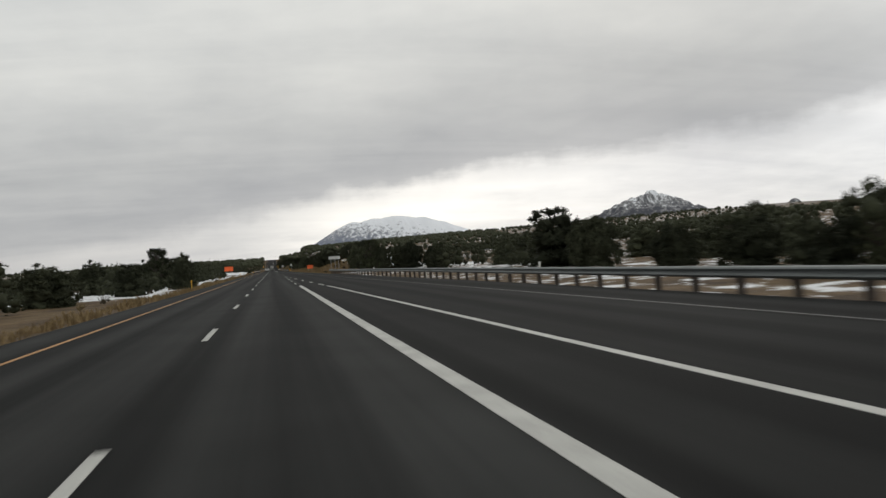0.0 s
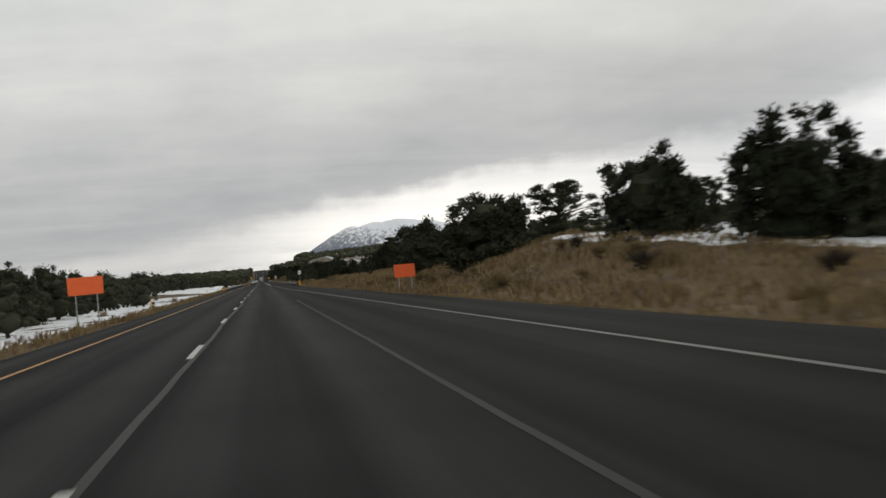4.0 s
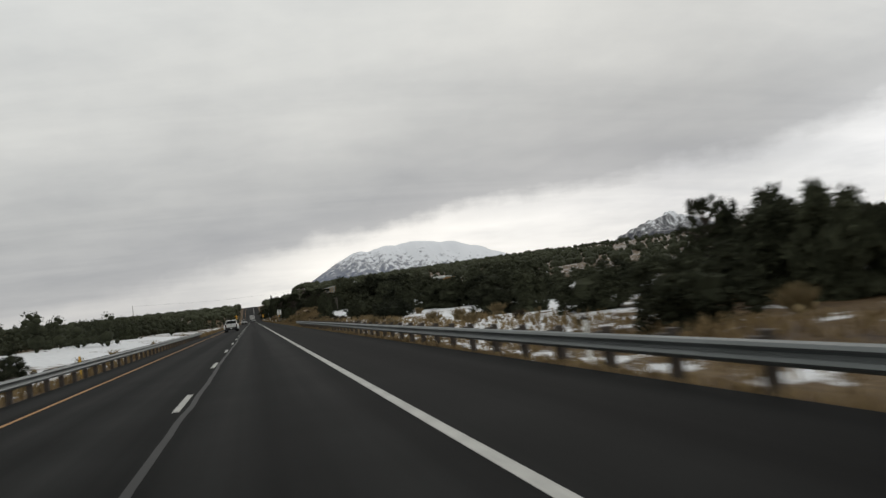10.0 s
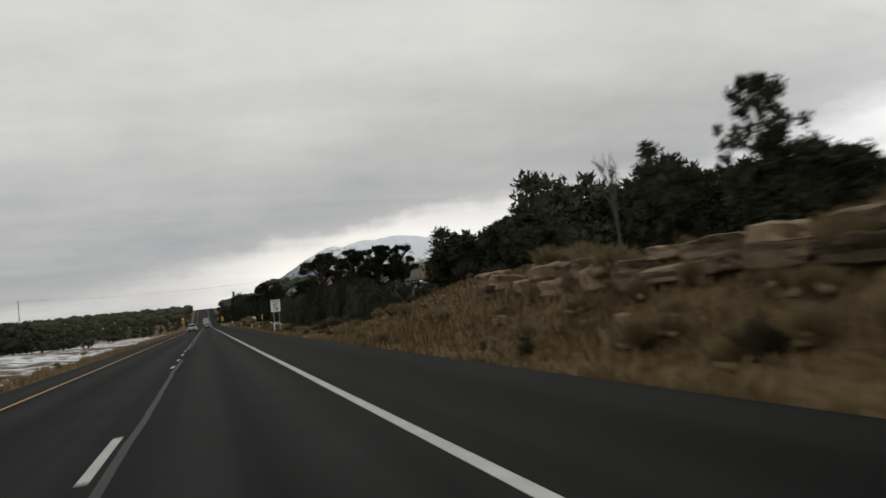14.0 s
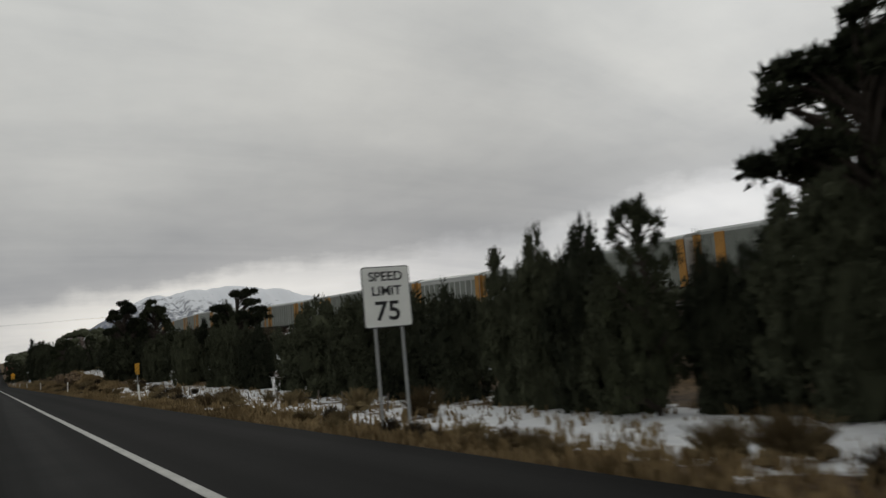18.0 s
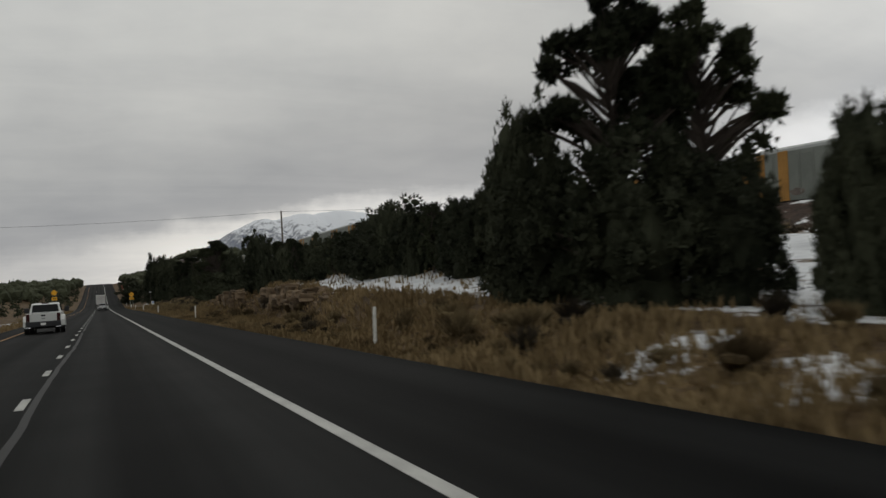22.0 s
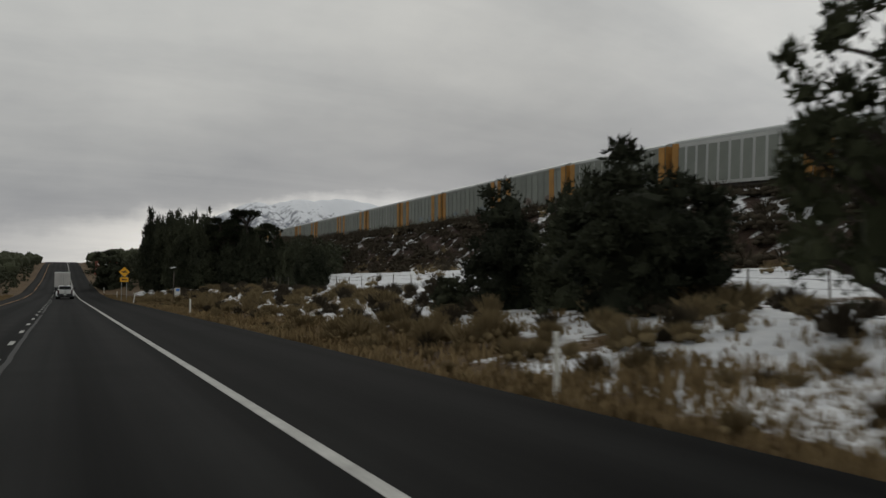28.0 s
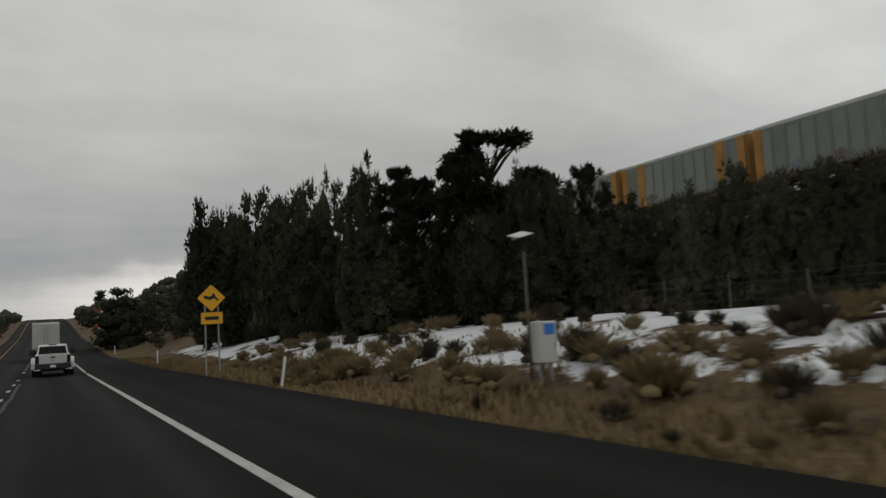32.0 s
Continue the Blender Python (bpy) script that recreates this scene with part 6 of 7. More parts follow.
# ---- rocks ----
def rock_mesh(seed):
    """An angular block: a box with cut corners, split faces and layered steps."""
    rnd = random.Random(seed)
    bm = bmesh.new()
    bmesh.ops.create_cube(bm, size=1.0)
    for _ in range(9):
        d = Vector((rnd.gauss(0, 1), rnd.gauss(0, 1), rnd.gauss(0, 0.8))).normalized()
        cut = bmesh.ops.bisect_plane(bm, geom=bm.verts[:] + bm.edges[:] + bm.faces[:], plane_co=d * rnd.uniform(0.36, 0.56), plane_no=d, clear_outer=True)
        edges = [e for e in cut["geom_cut"] if isinstance(e, bmesh.types.BMEdge)]
        if edges:
            bmesh.ops.contextual_create(bm, geom=edges)
    bmesh.ops.triangulate(bm, faces=bm.faces[:])
    bmesh.ops.subdivide_edges(bm, edges=bm.edges[:], cuts=2, use_grid_fill=True)
    for v in bm.verts:
        v.co += Vector((noise.noise(v.co * 3.1 + Vector((seed, 0, 0))), noise.noise(v.co * 3.1 + Vector((0, seed, 5))), noise.noise(v.co * 3.7 + Vector((4, 0, seed))))) * 0.11
        v.co *= 1 + 0.07 * noise.noise(v.co * 9.0 + Vector((seed, 2, 0))) + 0.05 * math.floor(2.0 * noise.noise(Vector((seed, 0, v.co.z * 7.0))))
    return bm_mesh("rock", bm, M_ROCK)


ROCKS = [rock_mesh(i) for i in range(6)]


def rock(x, y, z, sx, sy, sz, turn, i, group):
    thing("rock", "tan weathered limestone block in the bank", "rock", pose(x, y, z, 4 * math.sin(i), 5 * math.cos(i), turn) @ Matrix.Diagonal((sx, sy, sz, 1)), group, data=ROCKS[i % 6])


def block_mesh(seed):
    """A squared ledge block with rounded, split faces and level bedding."""
    bm = bmesh.new()
    bmesh.ops.create_cube(bm, size=1)
    bmesh.ops.bevel(bm, geom=bm.edges[:], offset=0.10, segments=2, affect="EDGES", profile=0.6)
    bmesh.ops.subdivide_edges(bm, edges=bm.edges[:], cuts=2, use_grid_fill=True)
    for v in bm.verts:
        p = v.co.copy()
        n1 = Vector((noise.noise(p * 2.2 + Vector((seed, 0, 0))), noise.noise(p * 2.2 + Vector((0, seed, 5))), noise.noise(p * 2.2 + Vector((4, 0, seed)))))
        v.co += n1 * 0.13
        split = 0.05 if (noise.noise((p.y * 5.0 + seed, 0, 1)) > 0.15) else 0.0
        bed = 0.035 * math.floor(3.0 * noise.noise((seed, 2.0, p.z * 5.0)))
        v.co.x *= 1 + bed - split
        v.co.y *= 1 + bed
        v.co += Vector((noise.noise(p * 8 + Vector((seed, 3, 0))), noise.noise(p * 8 + Vector((1, seed, 0))), noise.noise(p * 8))) * 0.035
    return bm_mesh("ledge_block", bm, M_ROCK)


BLOCKS = [block_mesh(3.7 * i + 1) for i in range(6)]
LEDGE_TOP = [(686, 1.75), (691, 1.85), (692, 2.05), (697, 2.05), (706, 2.05), (711, 2.0), (716, 1.85), (718, 1.55), (726, 1.25)]
rnd = random.Random(61)
y = 687.0
i = 0
while y < 726.0:
    ln = rnd.choice((0.5, 0.7, 0.9, 1.2, 1.5)) * rnd.uniform(0.85, 1.15)
    yc = y + ln / 2
    y += ln * rnd.uniform(0.75, 1.1)
    patch = noise.noise((yc * 0.30, 8.0, 0.0))
    if patch < -0.18 and yc < 718 or 698 < yc < 706.5:
        continue
    top = lerp(LEDGE_TOP, yc) + 0.30 * patch + rnd.uniform(-0.22, 0.06)
    x = 9.25 + 0.55 * noise.noise((yc * 0.5, 2.0, 4.0))
    for course in range(rnd.choice((2, 2, 3)) if 691.5 < yc < 698 else 2):
        i += 1
        tall = rnd.uniform(0.4, 0.75) if 691.5 < yc < 717 else rnd.uniform(0.3, 0.55)
        m = pose(x - 0.12 * course + rnd.uniform(-0.2, 0.2), yc + rnd.uniform(-0.25, 0.25), top - tall / 2, rnd.uniform(-4, 4), rnd.uniform(-5, 5), rnd.uniform(-14, 14))
        thing("rock", "squared tan limestone block in the rock ledge", "rock", m @ Matrix.Diagonal((rnd.uniform(0.7, 1.2), ln * rnd.uniform(0.8, 1.15), tall, 1)), "ledge rocks in the cutting", data=BLOCKS[i % 6])
        top -= tall * rnd.uniform(0.8, 1.15)
rnd = random.Random(62)
for i in range(34):
    # weathered outcrop near the top of the brown bank before the speed sign
    y = 502.5 + 26.0 * (i / 34) ** 1.3 + rnd.uniform(-0.5, 0.5)
    tall = rnd.uniform(0.3, 0.62)
    x = 9.3 + 0.5 * (i % 2) + rnd.uniform(-0.25, 0.25)
    m = pose(x, y, ground_z(x, y) + 0.12 + 0.1 * (i % 2), rnd.uniform(-5, 5), rnd.uniform(-8, 8), rnd.uniform(-20, 20))
    thing("rock", "weathered orange-tan rock in the crest of the brown bank", "rock", m @ Matrix.Diagonal((rnd.uniform(0.7, 1.1), rnd.uniform(0.8, 1.6), tall, 1)), "outcrop on the brown bank", data=BLOCKS[i % 6])
rnd = random.Random(60)
for i in range(130):
    # broken courses of ledge stone under the crest, their faces proud of the slope
    course = i % 4
    y = 684.5 + 39.0 * (i / 130) + rnd.uniform(-0.35, 0.35)
    if noise.noise((y * 0.13, 3.0, 0.0)) < -0.15:
        continue
    s = rnd.uniform(0.34, 0.70)
    x = 9.25 + 0.16 * course + rnd.uniform(-0.12, 0.12) + 0.45 * noise.noise((y * 0.22, 0, 9.0))
    z = ground_z(9.9, y) - 0.95 + 0.28 * course + rnd.uniform(-0.08, 0.08)
    rock(x, y, z, s * 1.2, s * rnd.uniform(1.1, 2.1), s * rnd.uniform(0.55, 0.85), rnd.uniform(-14, 14), i, "ledge rocks in the cutting")
for i in range(36):
    y = rnd.uniform(662, 728)
    x = rnd.uniform(7.4, 8.9)
    s = rnd.uniform(0.12, 0.42)
    rock(x, y, ground_z(x, y), s, s, s * 0.7, rnd.uniform(0, 360), i, "loose rocks in the cutting")
for i in range(54):
    y = rnd.uniform(494, 556)
    x = rnd.uniform(7.5, 11.2)
    s = rnd.uniform(0.2, 0.65)
    rock(x, y, ground_z(x, y) - 0.05, s * 1.2, s, s * 0.7, rnd.uniform(0, 360), i, "rocks in the brown bank")
for i in range(14):
    y = rnd.uniform(728, 752)
    x = rnd.uniform(8.5, 13)
    s = rnd.uniform(0.2, 0.5)
    rock(x, y, ground_z(x, y), s * 1.3, s, s * 0.6, rnd.uniform(0, 360), i, "rocks past the cutting")


# ---- railway ----
def track_z(y):
    return lerp(TRACK_Z, y) + 0.15


def railway():
    ys = spaced((440, 1200, 6))
    bed = [(-2.6, -0.9), (-1.7, 0.0), (1.7, 0.0), (2.6, -0.9)]
    thing("railway_bed", "red-brown ballast bed of the railway", "railway", kind="structure",
          data=profile_sweep("railway_bed", bed, [(TRACK_X, y, track_z(y)) for y in ys], M_BALLAST))
    rail = [(-0.07, 0), (0.07, 0), (0.03, 0.05), (0.037, 0.17), (-0.037, 0.17), (-0.03, 0.05)]
    track = thing("railway_track", "pair of rusty steel rails", "railway", kind="structure")
    for dx in (-0.72, 0.72):
        part("rail", profile_sweep("rail", rail, [(TRACK_X + dx, y, track_z(y)) for y in ys], M_STEEL), track)


railway()


def rack_car(y0, length, side_mat, variant):
    """A long covered auto rack wagon with ribbed sides, arched roof and yellow ends."""
    yc = y0 + length / 2
    z = track_z(yc) + 0.17
    slope = math.degrees(math.atan2(track_z(y0 + length) - track_z(y0), length))
    label = ("white covered auto rack wagon with ribbed panels on the railway" if side_mat is M_CAR_WHITE
             else "grey covered auto rack wagon with yellow end posts and graffiti")
    car = thing("rail_wagon", label, "rail wagon", pose(TRACK_X, yc, z, slope, 0, 0), "wagons of the train")
    ln, w, h0, h1 = length - 1.0, 3.1, 0.95, 5.45
    box_part("underframe", car, M_CAR_DARK, (2.7, ln, 0.42), (0, 0, 0.80), 0.04, "dark sooty underframe")
    box_part("body", car, side_mat, (w, ln - 0.1, h1 - h0), (0, 0, (h0 + h1) / 2), 0.03, "ribbed panel sides")
    roof = [(-w / 2 - 0.02, h1 - 0.05), (w / 2 + 0.02, h1 - 0.05), (w / 2 - 0.05, h1 + 0.22), (w / 2 - 0.6, h1 + 0.46), (0, h1 + 0.56), (-w / 2 + 0.6, h1 + 0.46), (-w / 2 + 0.05, h1 + 0.22)]
    part("roof", profile_sweep("roof", roof, [(0, -ln / 2, 0), (0, ln / 2, 0)], M_CAR_ROOF), car, "arched pale metal roof")
    k = 11
    rib = bm_mesh("rib", box_bm(0.05, 0.07, h1 - h0 - 0.3, (0, 0, 0), 0.01), M_CAR_RIB if variant != 1 else M_CAR_WHITE)
    panel = bm_mesh("panel", box_bm(0.03, ln / k - 0.42, h1 - h0 - 0.75, (0, 0, 0), 0.008), M_CAR_GREY)
    for i in range(k + 1):
        y = -ln / 2 + 0.5 + i * (ln - 1.0) / k
        part("rib", rib, car, "", pose(-w / 2 - 0.03, y, (h0 + h1) / 2 - 0.05))
        if i < k:
            part("panel", panel, car, "", pose(-w / 2 - 0.012, y + (ln - 1.0) / k / 2, (h0 + h1) / 2 - 0.05))
    bands = ((-ln / 2 + 0.45, 0.9), (ln / 2 - 0.45, 0.9)) + (((-ln / 2 + 3.0, 1.1), (ln / 2 - 3.0, 1.1)) if variant == 0 else ())
    for y, ww in bands:
        if side_mat is M_CAR_WHITE and abs(y) < ln / 2 - 0.6:
            continue
        box_part("end_post", car, M_CAR_YELLOW, (0.10, ww, h1 - h0 + 0.02), (-w / 2 - 0.03, y, (h0 + h1) / 2), 0.02, "faded yellow-orange post")
    for s in (-1, 1):
        box_part("end_door", car, M_CAR_WHITE if variant == 2 else M_CAR_YELLOW, (w - 0.25, 0.14, h1 - h0 + 0.2), (0, s * (ln / 2 + 0.02), (h0 + h1) / 2), 0.03, "end door")
        box_part("coupler", car, M_CAR_DARK, (0.3, 0.8, 0.3), (0, s * (ln / 2 + 0.35), 0.8), 0.04)
        bogie = box_part("bogie", car, M_CAR_DARK, (2.3, 2.4, 0.35), (0, s * (ln / 2 - 2.6), 0.48), 0.05)
        for wy in (-0.85, 0.85):
            me = bm_mesh("wheel", cyl_bm(0.42, 0.42, 1.6, 18, pose(0, s * (ln / 2 - 2.6) + wy, 0.42, 0, 90, 0)), M_STEEL)
            part("wheel", me, bogie)
    if variant != 1:
        rnd = random.Random(int(y0))
        for k in range(3):
            yy, ww, hh = (k - 1) * ln * 0.26 + rnd.uniform(-0.6, 0.6), rnd.uniform(0.6, 1.5), rnd.uniform(0.25, 0.55)
            pts, m = [], 14
            for i in range(m):
                a = 6.2832 * i / m
                q = 1 + 0.35 * noise.noise((math.cos(a) * 2 + yy, math.sin(a) * 2, 0))
                pts.append((yy + ww * q * math.cos(a), 1.7 + hh * q * math.sin(a)))
            vs = [(-w / 2 - 0.045, u, v) for u, v in pts] + [(-w / 2 - 0.02, u, v) for u, v in pts]
            fs = [tuple(range(m)), tuple(range(m, 2 * m))[::-1]] + [(i, i + m, (i + 1) % m + m, (i + 1) % m) for i in range(m)]
            part("graffiti", mesh_from("graffiti", vs, fs, rnd.choice((M_GRAFFITI, M_GRAFFITI_B))), car, "smeared spray paint tag")


CAR = 17.8
for i in range(-14, 16):
    y0 = 827.2 + i * CAR
    variant = (0, 2, 0, 1)[i % 4] if i not in (-2, -9) else 1
    rack_car(y0, CAR, M_CAR_WHITE if i in (-2, -9, -10) else M_CAR_GREY, variant)


# ---- fence and power line ----
def wire_fence(label, y0, y1, line, step, tall=1.27):
    fence = thing("wire_fence", label, "fence")
    post = bm_mesh("post", box_bm(0.05, 0.05, tall + 0.18, (0, 0, (tall - 0.18) / 2), 0.006), M_UTIL)
    pts = []
    k = int((y1 - y0) / step)
    for i in range(k + 1):
        y = y0 + i * step
        x = line(y)
        z = ground_z(x, y)
        pts.append((x, y, z))
        part("post", post, fence, "", pose(x, y, z, 2 / tall * math.sin(i * 1.7), 4 / tall * math.cos(i * 2.3), 0))
    sq = [(-0.006, -0.006), (0.006, -0.006), (0.006, 0.006), (-0.006, 0.006)]
    for hh in (0.35, 0.65, 0.95, 1.2) if tall > 1 else (0.34,):
        part("wire", profile_sweep("wire", sq, [(x, y, z + hh) for x, y, z in pts], M_WIRE), fence)


wire_fence("low broken wire fence on short posts crossing the snow", 604, 642, lambda y: 10.4 + 0.25 * math.sin(y * 2.1), 2.2, 0.62)
wire_fence("thin wire fence on slim posts below the railway bank", 758, 868, lambda y: 21.0, 3.2)


def cable(a, b, sag, r=0.02):
    a, b = Vector(a), Vector(b)
    vs, fs = [], []
    n = 24
    pts = [a.lerp(b, i / n) - Vector((0, 0, sag * 4 * (i / n) * (1 - i / n))) for i in range(n + 1)]
    for p in pts:
        vs += [(p.x + 0.3 * r * math.cos(q * 1.2566), p.y + r * math.cos(q * 1.2566), p.z + r * math.sin(q * 1.2566)) for q in range(5)]
    fs = [(5 * i + q, 5 * i + (q + 1) % 5, 5 * i + 5 + (q + 1) % 5, 5 * i + 5 + q) for i in range(n) for q in range(5)]
    return mesh_from("cable", vs, fs, M_WIRE)


def utility_pole(x, y, top):
    g = ground_z(x, y)
    ob = thing("utility_pole", "weathered timber utility pole above the junipers", "utility pole", pose(x, y, g))
    part("pole", bm_mesh("pole", cyl_bm(0.17, 0.11, top - g + 0.5, 10, pose(0, 0, (top - g - 0.5) / 2)), M_UTIL, True), ob)
    part("insulator", bm_mesh("insulator", cyl_bm(0.05, 0.04, 0.22, 8, pose(0, 0, top - g + 0.08)), M_POST), ob, "small insulator")
    return ob


utility_pole(24.8, 763.2, 13.9)
utility_pole(-62, 800, 17.0)
utility_pole(120, 748, 17.0)
thing("power_cable", "single dark cable strung across the road", "cable", data=cable((24.8, 763.2, 13.85), (-62, 800, 16.9), 1.2))
thing("power_cable", "single dark cable strung towards the railway", "cable", data=cable((24.8, 763.2, 13.85), (120, 748, 16.9), 1.2))


# ---- vehicles ----
def wheel(parent, x, y, r=0.39, w=0.26):
    tyre = part("wheel", bm_mesh("wheel", cyl_bm(r, r, w, 26, pose(x, y, r, 0, 90, 0)), M_TYRE, False), parent, "black tyre")
    part("rim", bm_mesh("rim", cyl_bm(r * 0.58, r * 0.52, w + 0.02, 18, pose(x, y, r, 0, 90, 0)), M_CHROME), tyre, "bright steel rim")
    return tyre


def pickup(x, y_rear, group=""):
    """White crew-cab pickup with dual rear wheels, seen from behind; y runs forward from the rear bumper."""
    ob = thing("pickup_truck", "white crew-cab pickup truck with dark rear bumper in its lane", "pickup truck", pose(x, y_rear, road_z(y_rear)), group)
    hw = 0.97
    # sides by lengthwise outline
    lower = [(0.10, 0.62), (0.10, 1.32), (2.15, 1.32), (2.15, 1.36), (4.55, 1.34), (5.75, 1.20), (5.95, 0.95), (5.95, 0.52), (5.35, 0.46), (4.35, 0.46), (1.9, 0.46), (0.9, 0.52)]
    vs = [(-hw, u, v) for u, v in lower] + [(hw, u, v) for u, v in lower]
    n = len(lower)
    fs = [tuple(range(n))[::-1], tuple(range(n, 2 * n))] + [(i, (i + 1) % n, (i + 1) % n + n, i + n) for i in range(n)]
    bm = bmesh.new()
    bv = [bm.verts.new(v) for v in vs]
    for f in fs:
        bm.faces.new([bv[i] for i in f])
    bmesh.ops.recalc_face_normals(bm, faces=bm.faces)
    bmesh.ops.bevel(bm, geom=bm.edges[:], offset=0.045, segments=2, affect="EDGES", profile=0.5)
    part("body", bm_mesh("body", bm, M_TRUCK_WHITE, False), ob, "white painted body")
    # cab
    cabin = [(2.20, 1.30), (2.38, 1.86), (2.62, 1.95), (3.75, 1.95), (4.65, 1.34)]
    vs, hws = [], 0.93
    for s in (-1, 1):
        for u, v in cabin:
            k = 1 - 0.16 * (v - 1.3) / 0.65
            vs.append((s * hws * k, u, v))
    n = len(cabin)
    fs = [tuple(range(n))[::-1], tuple(range(n, 2 * n))] + [(i, (i + 1) % n, (i + 1) % n + n, i + n) for i in range(n)]
    bm = bmesh.new()
    bv = [bm.verts.new(v) for v in vs]
    for f in fs:
        bm.faces.new([bv[i] for i in f])
    bmesh.ops.recalc_face_normals(bm, faces=bm.faces)
    bmesh.ops.bevel(bm, geom=bm.edges[:], offset=0.05, segments=2, affect="EDGES", profile=0.5)
    cab = part("cab", bm_mesh("cab", bm, M_TRUCK_WHITE), ob, "white cab roof and pillars")
    part("rear_window", mesh_from("rear_window", [(-0.80, 2.215, 1.365), (0.80, 2.215, 1.365), (0.72, 2.345, 1.84), (-0.72, 2.345, 1.84), (-0.80, 2.26, 1.365), (0.80, 2.26, 1.365), (0.72, 2.39, 1.84), (-0.72, 2.39, 1.84)],
                                  [(0, 1, 2, 3), (7, 6, 5, 4), (0, 4, 5, 1), (1, 5, 6, 2), (2, 6, 7, 3), (3, 7, 4, 0)], M_TINT), cab, "dark tinted rear window")
    for s in (-1, 1):
        for a, b in ((2.62, 3.15), (3.25, 4.1)):
            vs = []
            for off in (0.012, -0.02):
                vs += [(s * (0.925 + off), a, 1.40), (s * (0.925 + off), b, 1.40), (s * (0.80 + off), min(b, 3.72), 1.84), (s * (0.80 + off), a + 0.05, 1.84)]
            part("side_window", mesh_from("side_window", vs, [(0, 1, 2, 3), (7, 6, 5, 4), (0, 4, 5, 1), (1, 5, 6, 2), (2, 6, 7, 3), (3, 7, 4, 0)], M_TINT), cab, "dark side window")
        mir = box_part("mirror", ob, M_BUMPER, (0.30, 0.16, 0.34), (s * 1.20, 3.85, 1.50), 0.04, "large black towing mirror", 2)
        box_part("mirror_arm", mir, M_BUMPER, (0.24, 0.05, 0.05), (s * 1.03, 3.88, 1.45), 0.01)
        box_part("tail_lamp", ob, M_LAMP, (0.20, 0.07, 0.52), (s * 0.86, 0.085, 1.02), 0.025, "dark red tail lamp")
        # flared rear wing over the dual wheels
        arch = [(0.75, 0.50), (0.80, 0.85), (1.05, 1.10), (1.45, 1.18), (1.85, 1.10), (2.10, 0.85), (2.15, 0.50)]
        vs = [(s * 0.94, u, v) for u, v in arch] + [(s * 1.19, u, v - 0.04) for u, v in arch]
        n = len(arch)
        fs = [(i, i + 1, i + 1 + n, i + n) for i in range(n - 1)] + [tuple(range(n)), tuple(range(n, 2 * n))[::-1], (0, n, 2 * n - 1, n - 1)]
        part("rear_wing", mesh_from("rear_wing", vs, fs, M_TRUCK_WHITE), ob, "flared white wing over the dual wheels")
        wheel(ob, s * 1.03, 1.45)
        wheel(ob, s * 0.72, 1.45)
        wheel(ob, s * 0.86, 5.05)
        box_part("side_step", ob, M_CHROME, (0.14, 1.9, 0.06), (s * 1.0, 3.2, 0.44), 0.02)
    gate = box_part("tailgate", ob, M_TRUCK_WHITE, (1.50, 0.07, 0.56), (0, 0.075, 1.03), 0.02, "white tailgate", 2)
    box_part("handle", gate, M_BUMPER, (0.24, 0.03, 0.10), (0, 0.035, 1.16), 0.015, "dark tailgate handle")
    box_part("emblem", gate, M_POST, (0.22, 0.02, 0.07), (0, 0.035, 0.98), 0.008)
    bump = box_part("rear_bumper", ob, M_BUMPER, (1.98, 0.24, 0.36), (0, -0.02, 0.62), 0.05, "dark rear bumper", 2)
    box_part("number_plate", bump, M_SIGN_WHITE, (0.30, 0.015, 0.15), (0, -0.135, 0.63), 0.004, "pale blank plate")
    for s in (-1, 1):
        box_part("bumper_step", bump, M_CHROME, (0.36, 0.12, 0.07), (s * 0.86, -0.11, 0.42), 0.02, "bright bumper step")
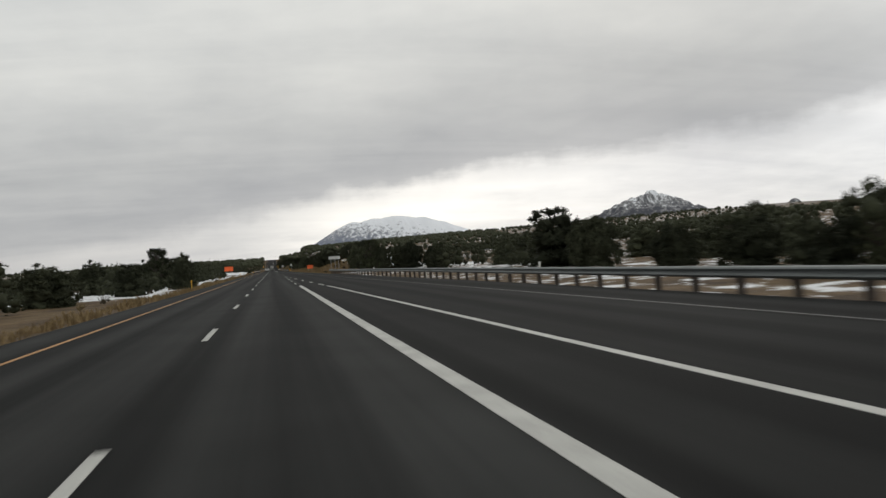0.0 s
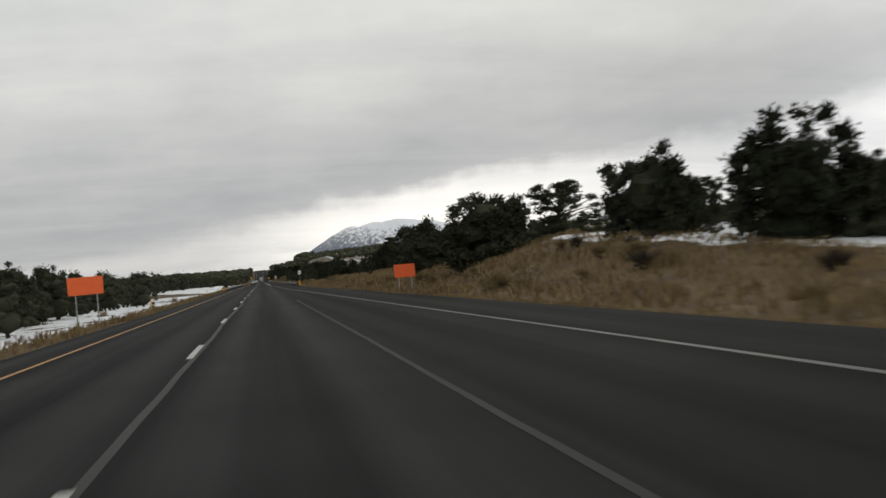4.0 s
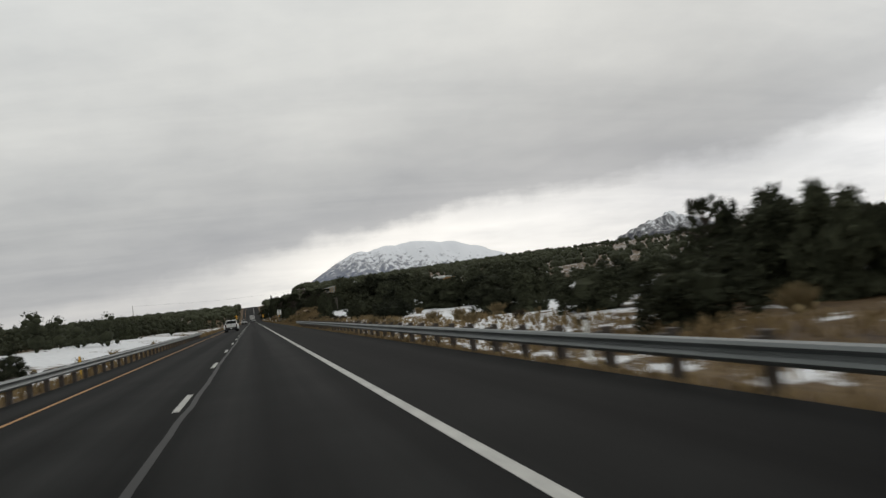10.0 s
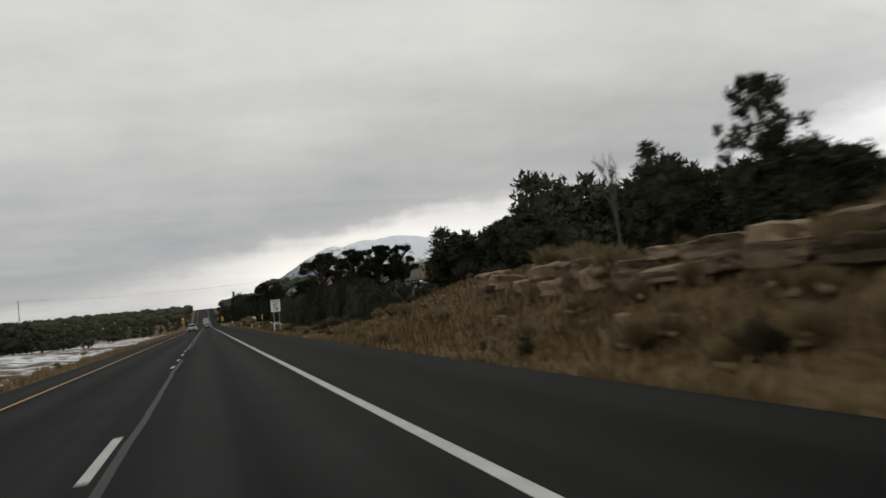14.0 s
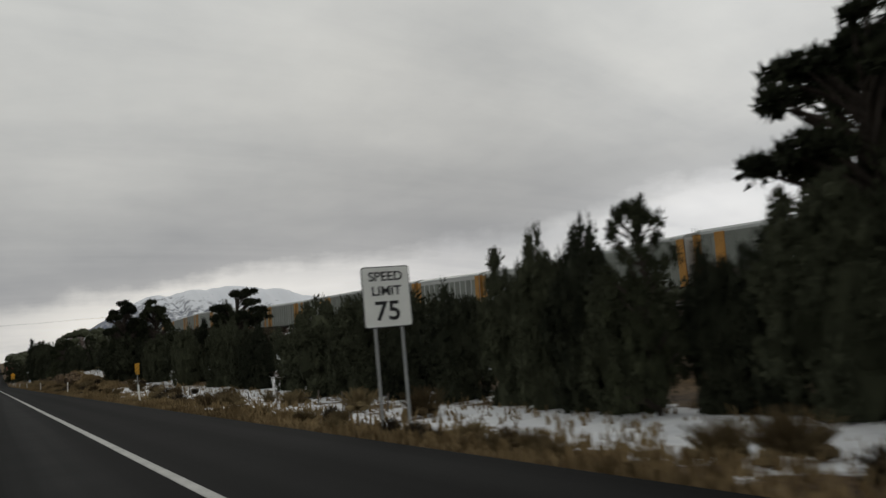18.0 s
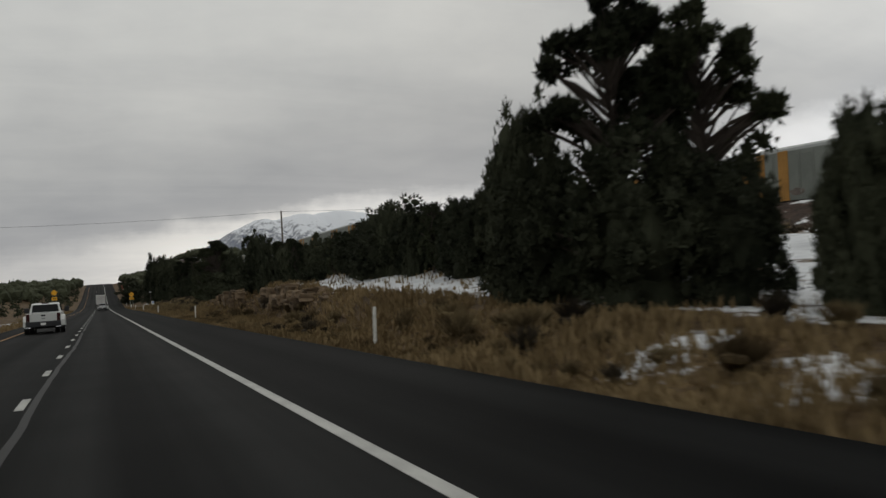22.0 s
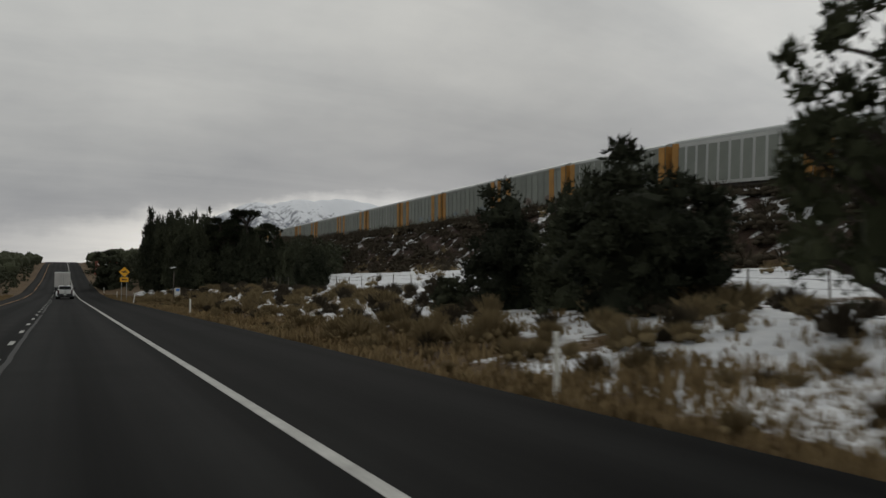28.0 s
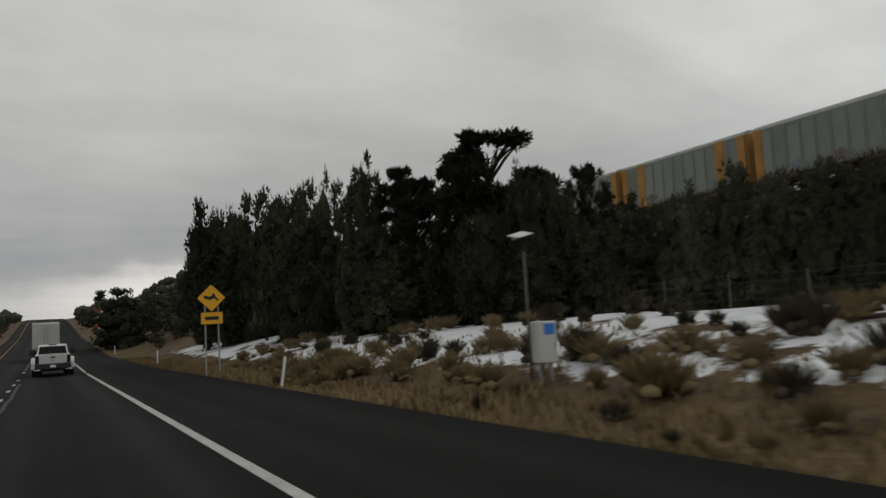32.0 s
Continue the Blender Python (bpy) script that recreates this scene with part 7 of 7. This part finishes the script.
    box_part("bed_floor", ob, M_BUMPER, (1.6, 2.0, 0.03), (0, 1.15, 1.325), 0.005, "dark bed liner")
    box_part("high_brake_lamp", ob, M_LAMP, (0.42, 0.05, 0.05), (0, 2.40, 1.93), 0.012, "red high brake lamp")
    box_part("axle", ob, M_TYRE, (1.7, 0.14, 0.14), (0, 1.45, 0.39), 0.03)
    return ob


pickup(-3.72, 488.2)
pickup(-3.85, 703.0)
pickup(-0.05, 868.0)


def trailer_truck(x, y):
    ob = thing("semi_trailer", "tall grey-white box trailer seen from behind", "truck", pose(x, y, road_z(y), math.degrees(math.atan2(road_z(y + 12) - road_z(y), 12)), 0, 0))
    box_part("box_body", ob, M_TRAILER, (2.6, 9.0, 2.75), (0, 4.5, 2.65), 0.04, "grey-white box")
    for s in (-1, 1):
        d = box_part("rear_door", ob, M_TRAILER, (1.22, 0.06, 2.5), (s * 0.63, -0.03, 2.62), 0.01, "pale rear door")
        box_part("lock_rod", d, M_POST, (0.05, 0.05, 2.4), (s * 0.2, -0.075, 2.62), 0.01)
        box_part("tail_lamp", ob, M_LAMP, (0.28, 0.05, 0.12), (s * 0.95, -0.06, 1.12), 0.01)
    box_part("header", ob, M_SIGN_WHITE, (2.6, 0.08, 0.22), (0, -0.03, 3.98), 0.01, "white upper frame")
    box_part("frame", ob, M_CAR_DARK, (1.6, 8.8, 0.3), (0, 4.5, 1.08), 0.03)
    box_part("underrun_bar", ob, M_CAR_DARK, (2.3, 0.1, 0.14), (0, -0.05, 0.55), 0.02)
    for s in (-1, 1):
        box_part("bar_bracket", ob, M_CAR_DARK, (0.1, 0.1, 0.6), (s * 0.7, 0.0, 0.82), 0.01)
        for yy in (1.2, 2.4):
            wheel(ob, s * 1.0, yy, 0.5, 0.5)
    box_part("tractor", ob, M_TRUCK_WHITE, (2.4, 3.4, 2.6), (0, 11.0, 1.9), 0.12, "pale tractor unit", 2)
    for s in (-1, 1):
        wheel(ob, s * 0.95, 10.0, 0.5, 0.5)
        wheel(ob, s * 0.98, 12.1, 0.5, 0.32)


trailer_truck(-0.4, 908.0)
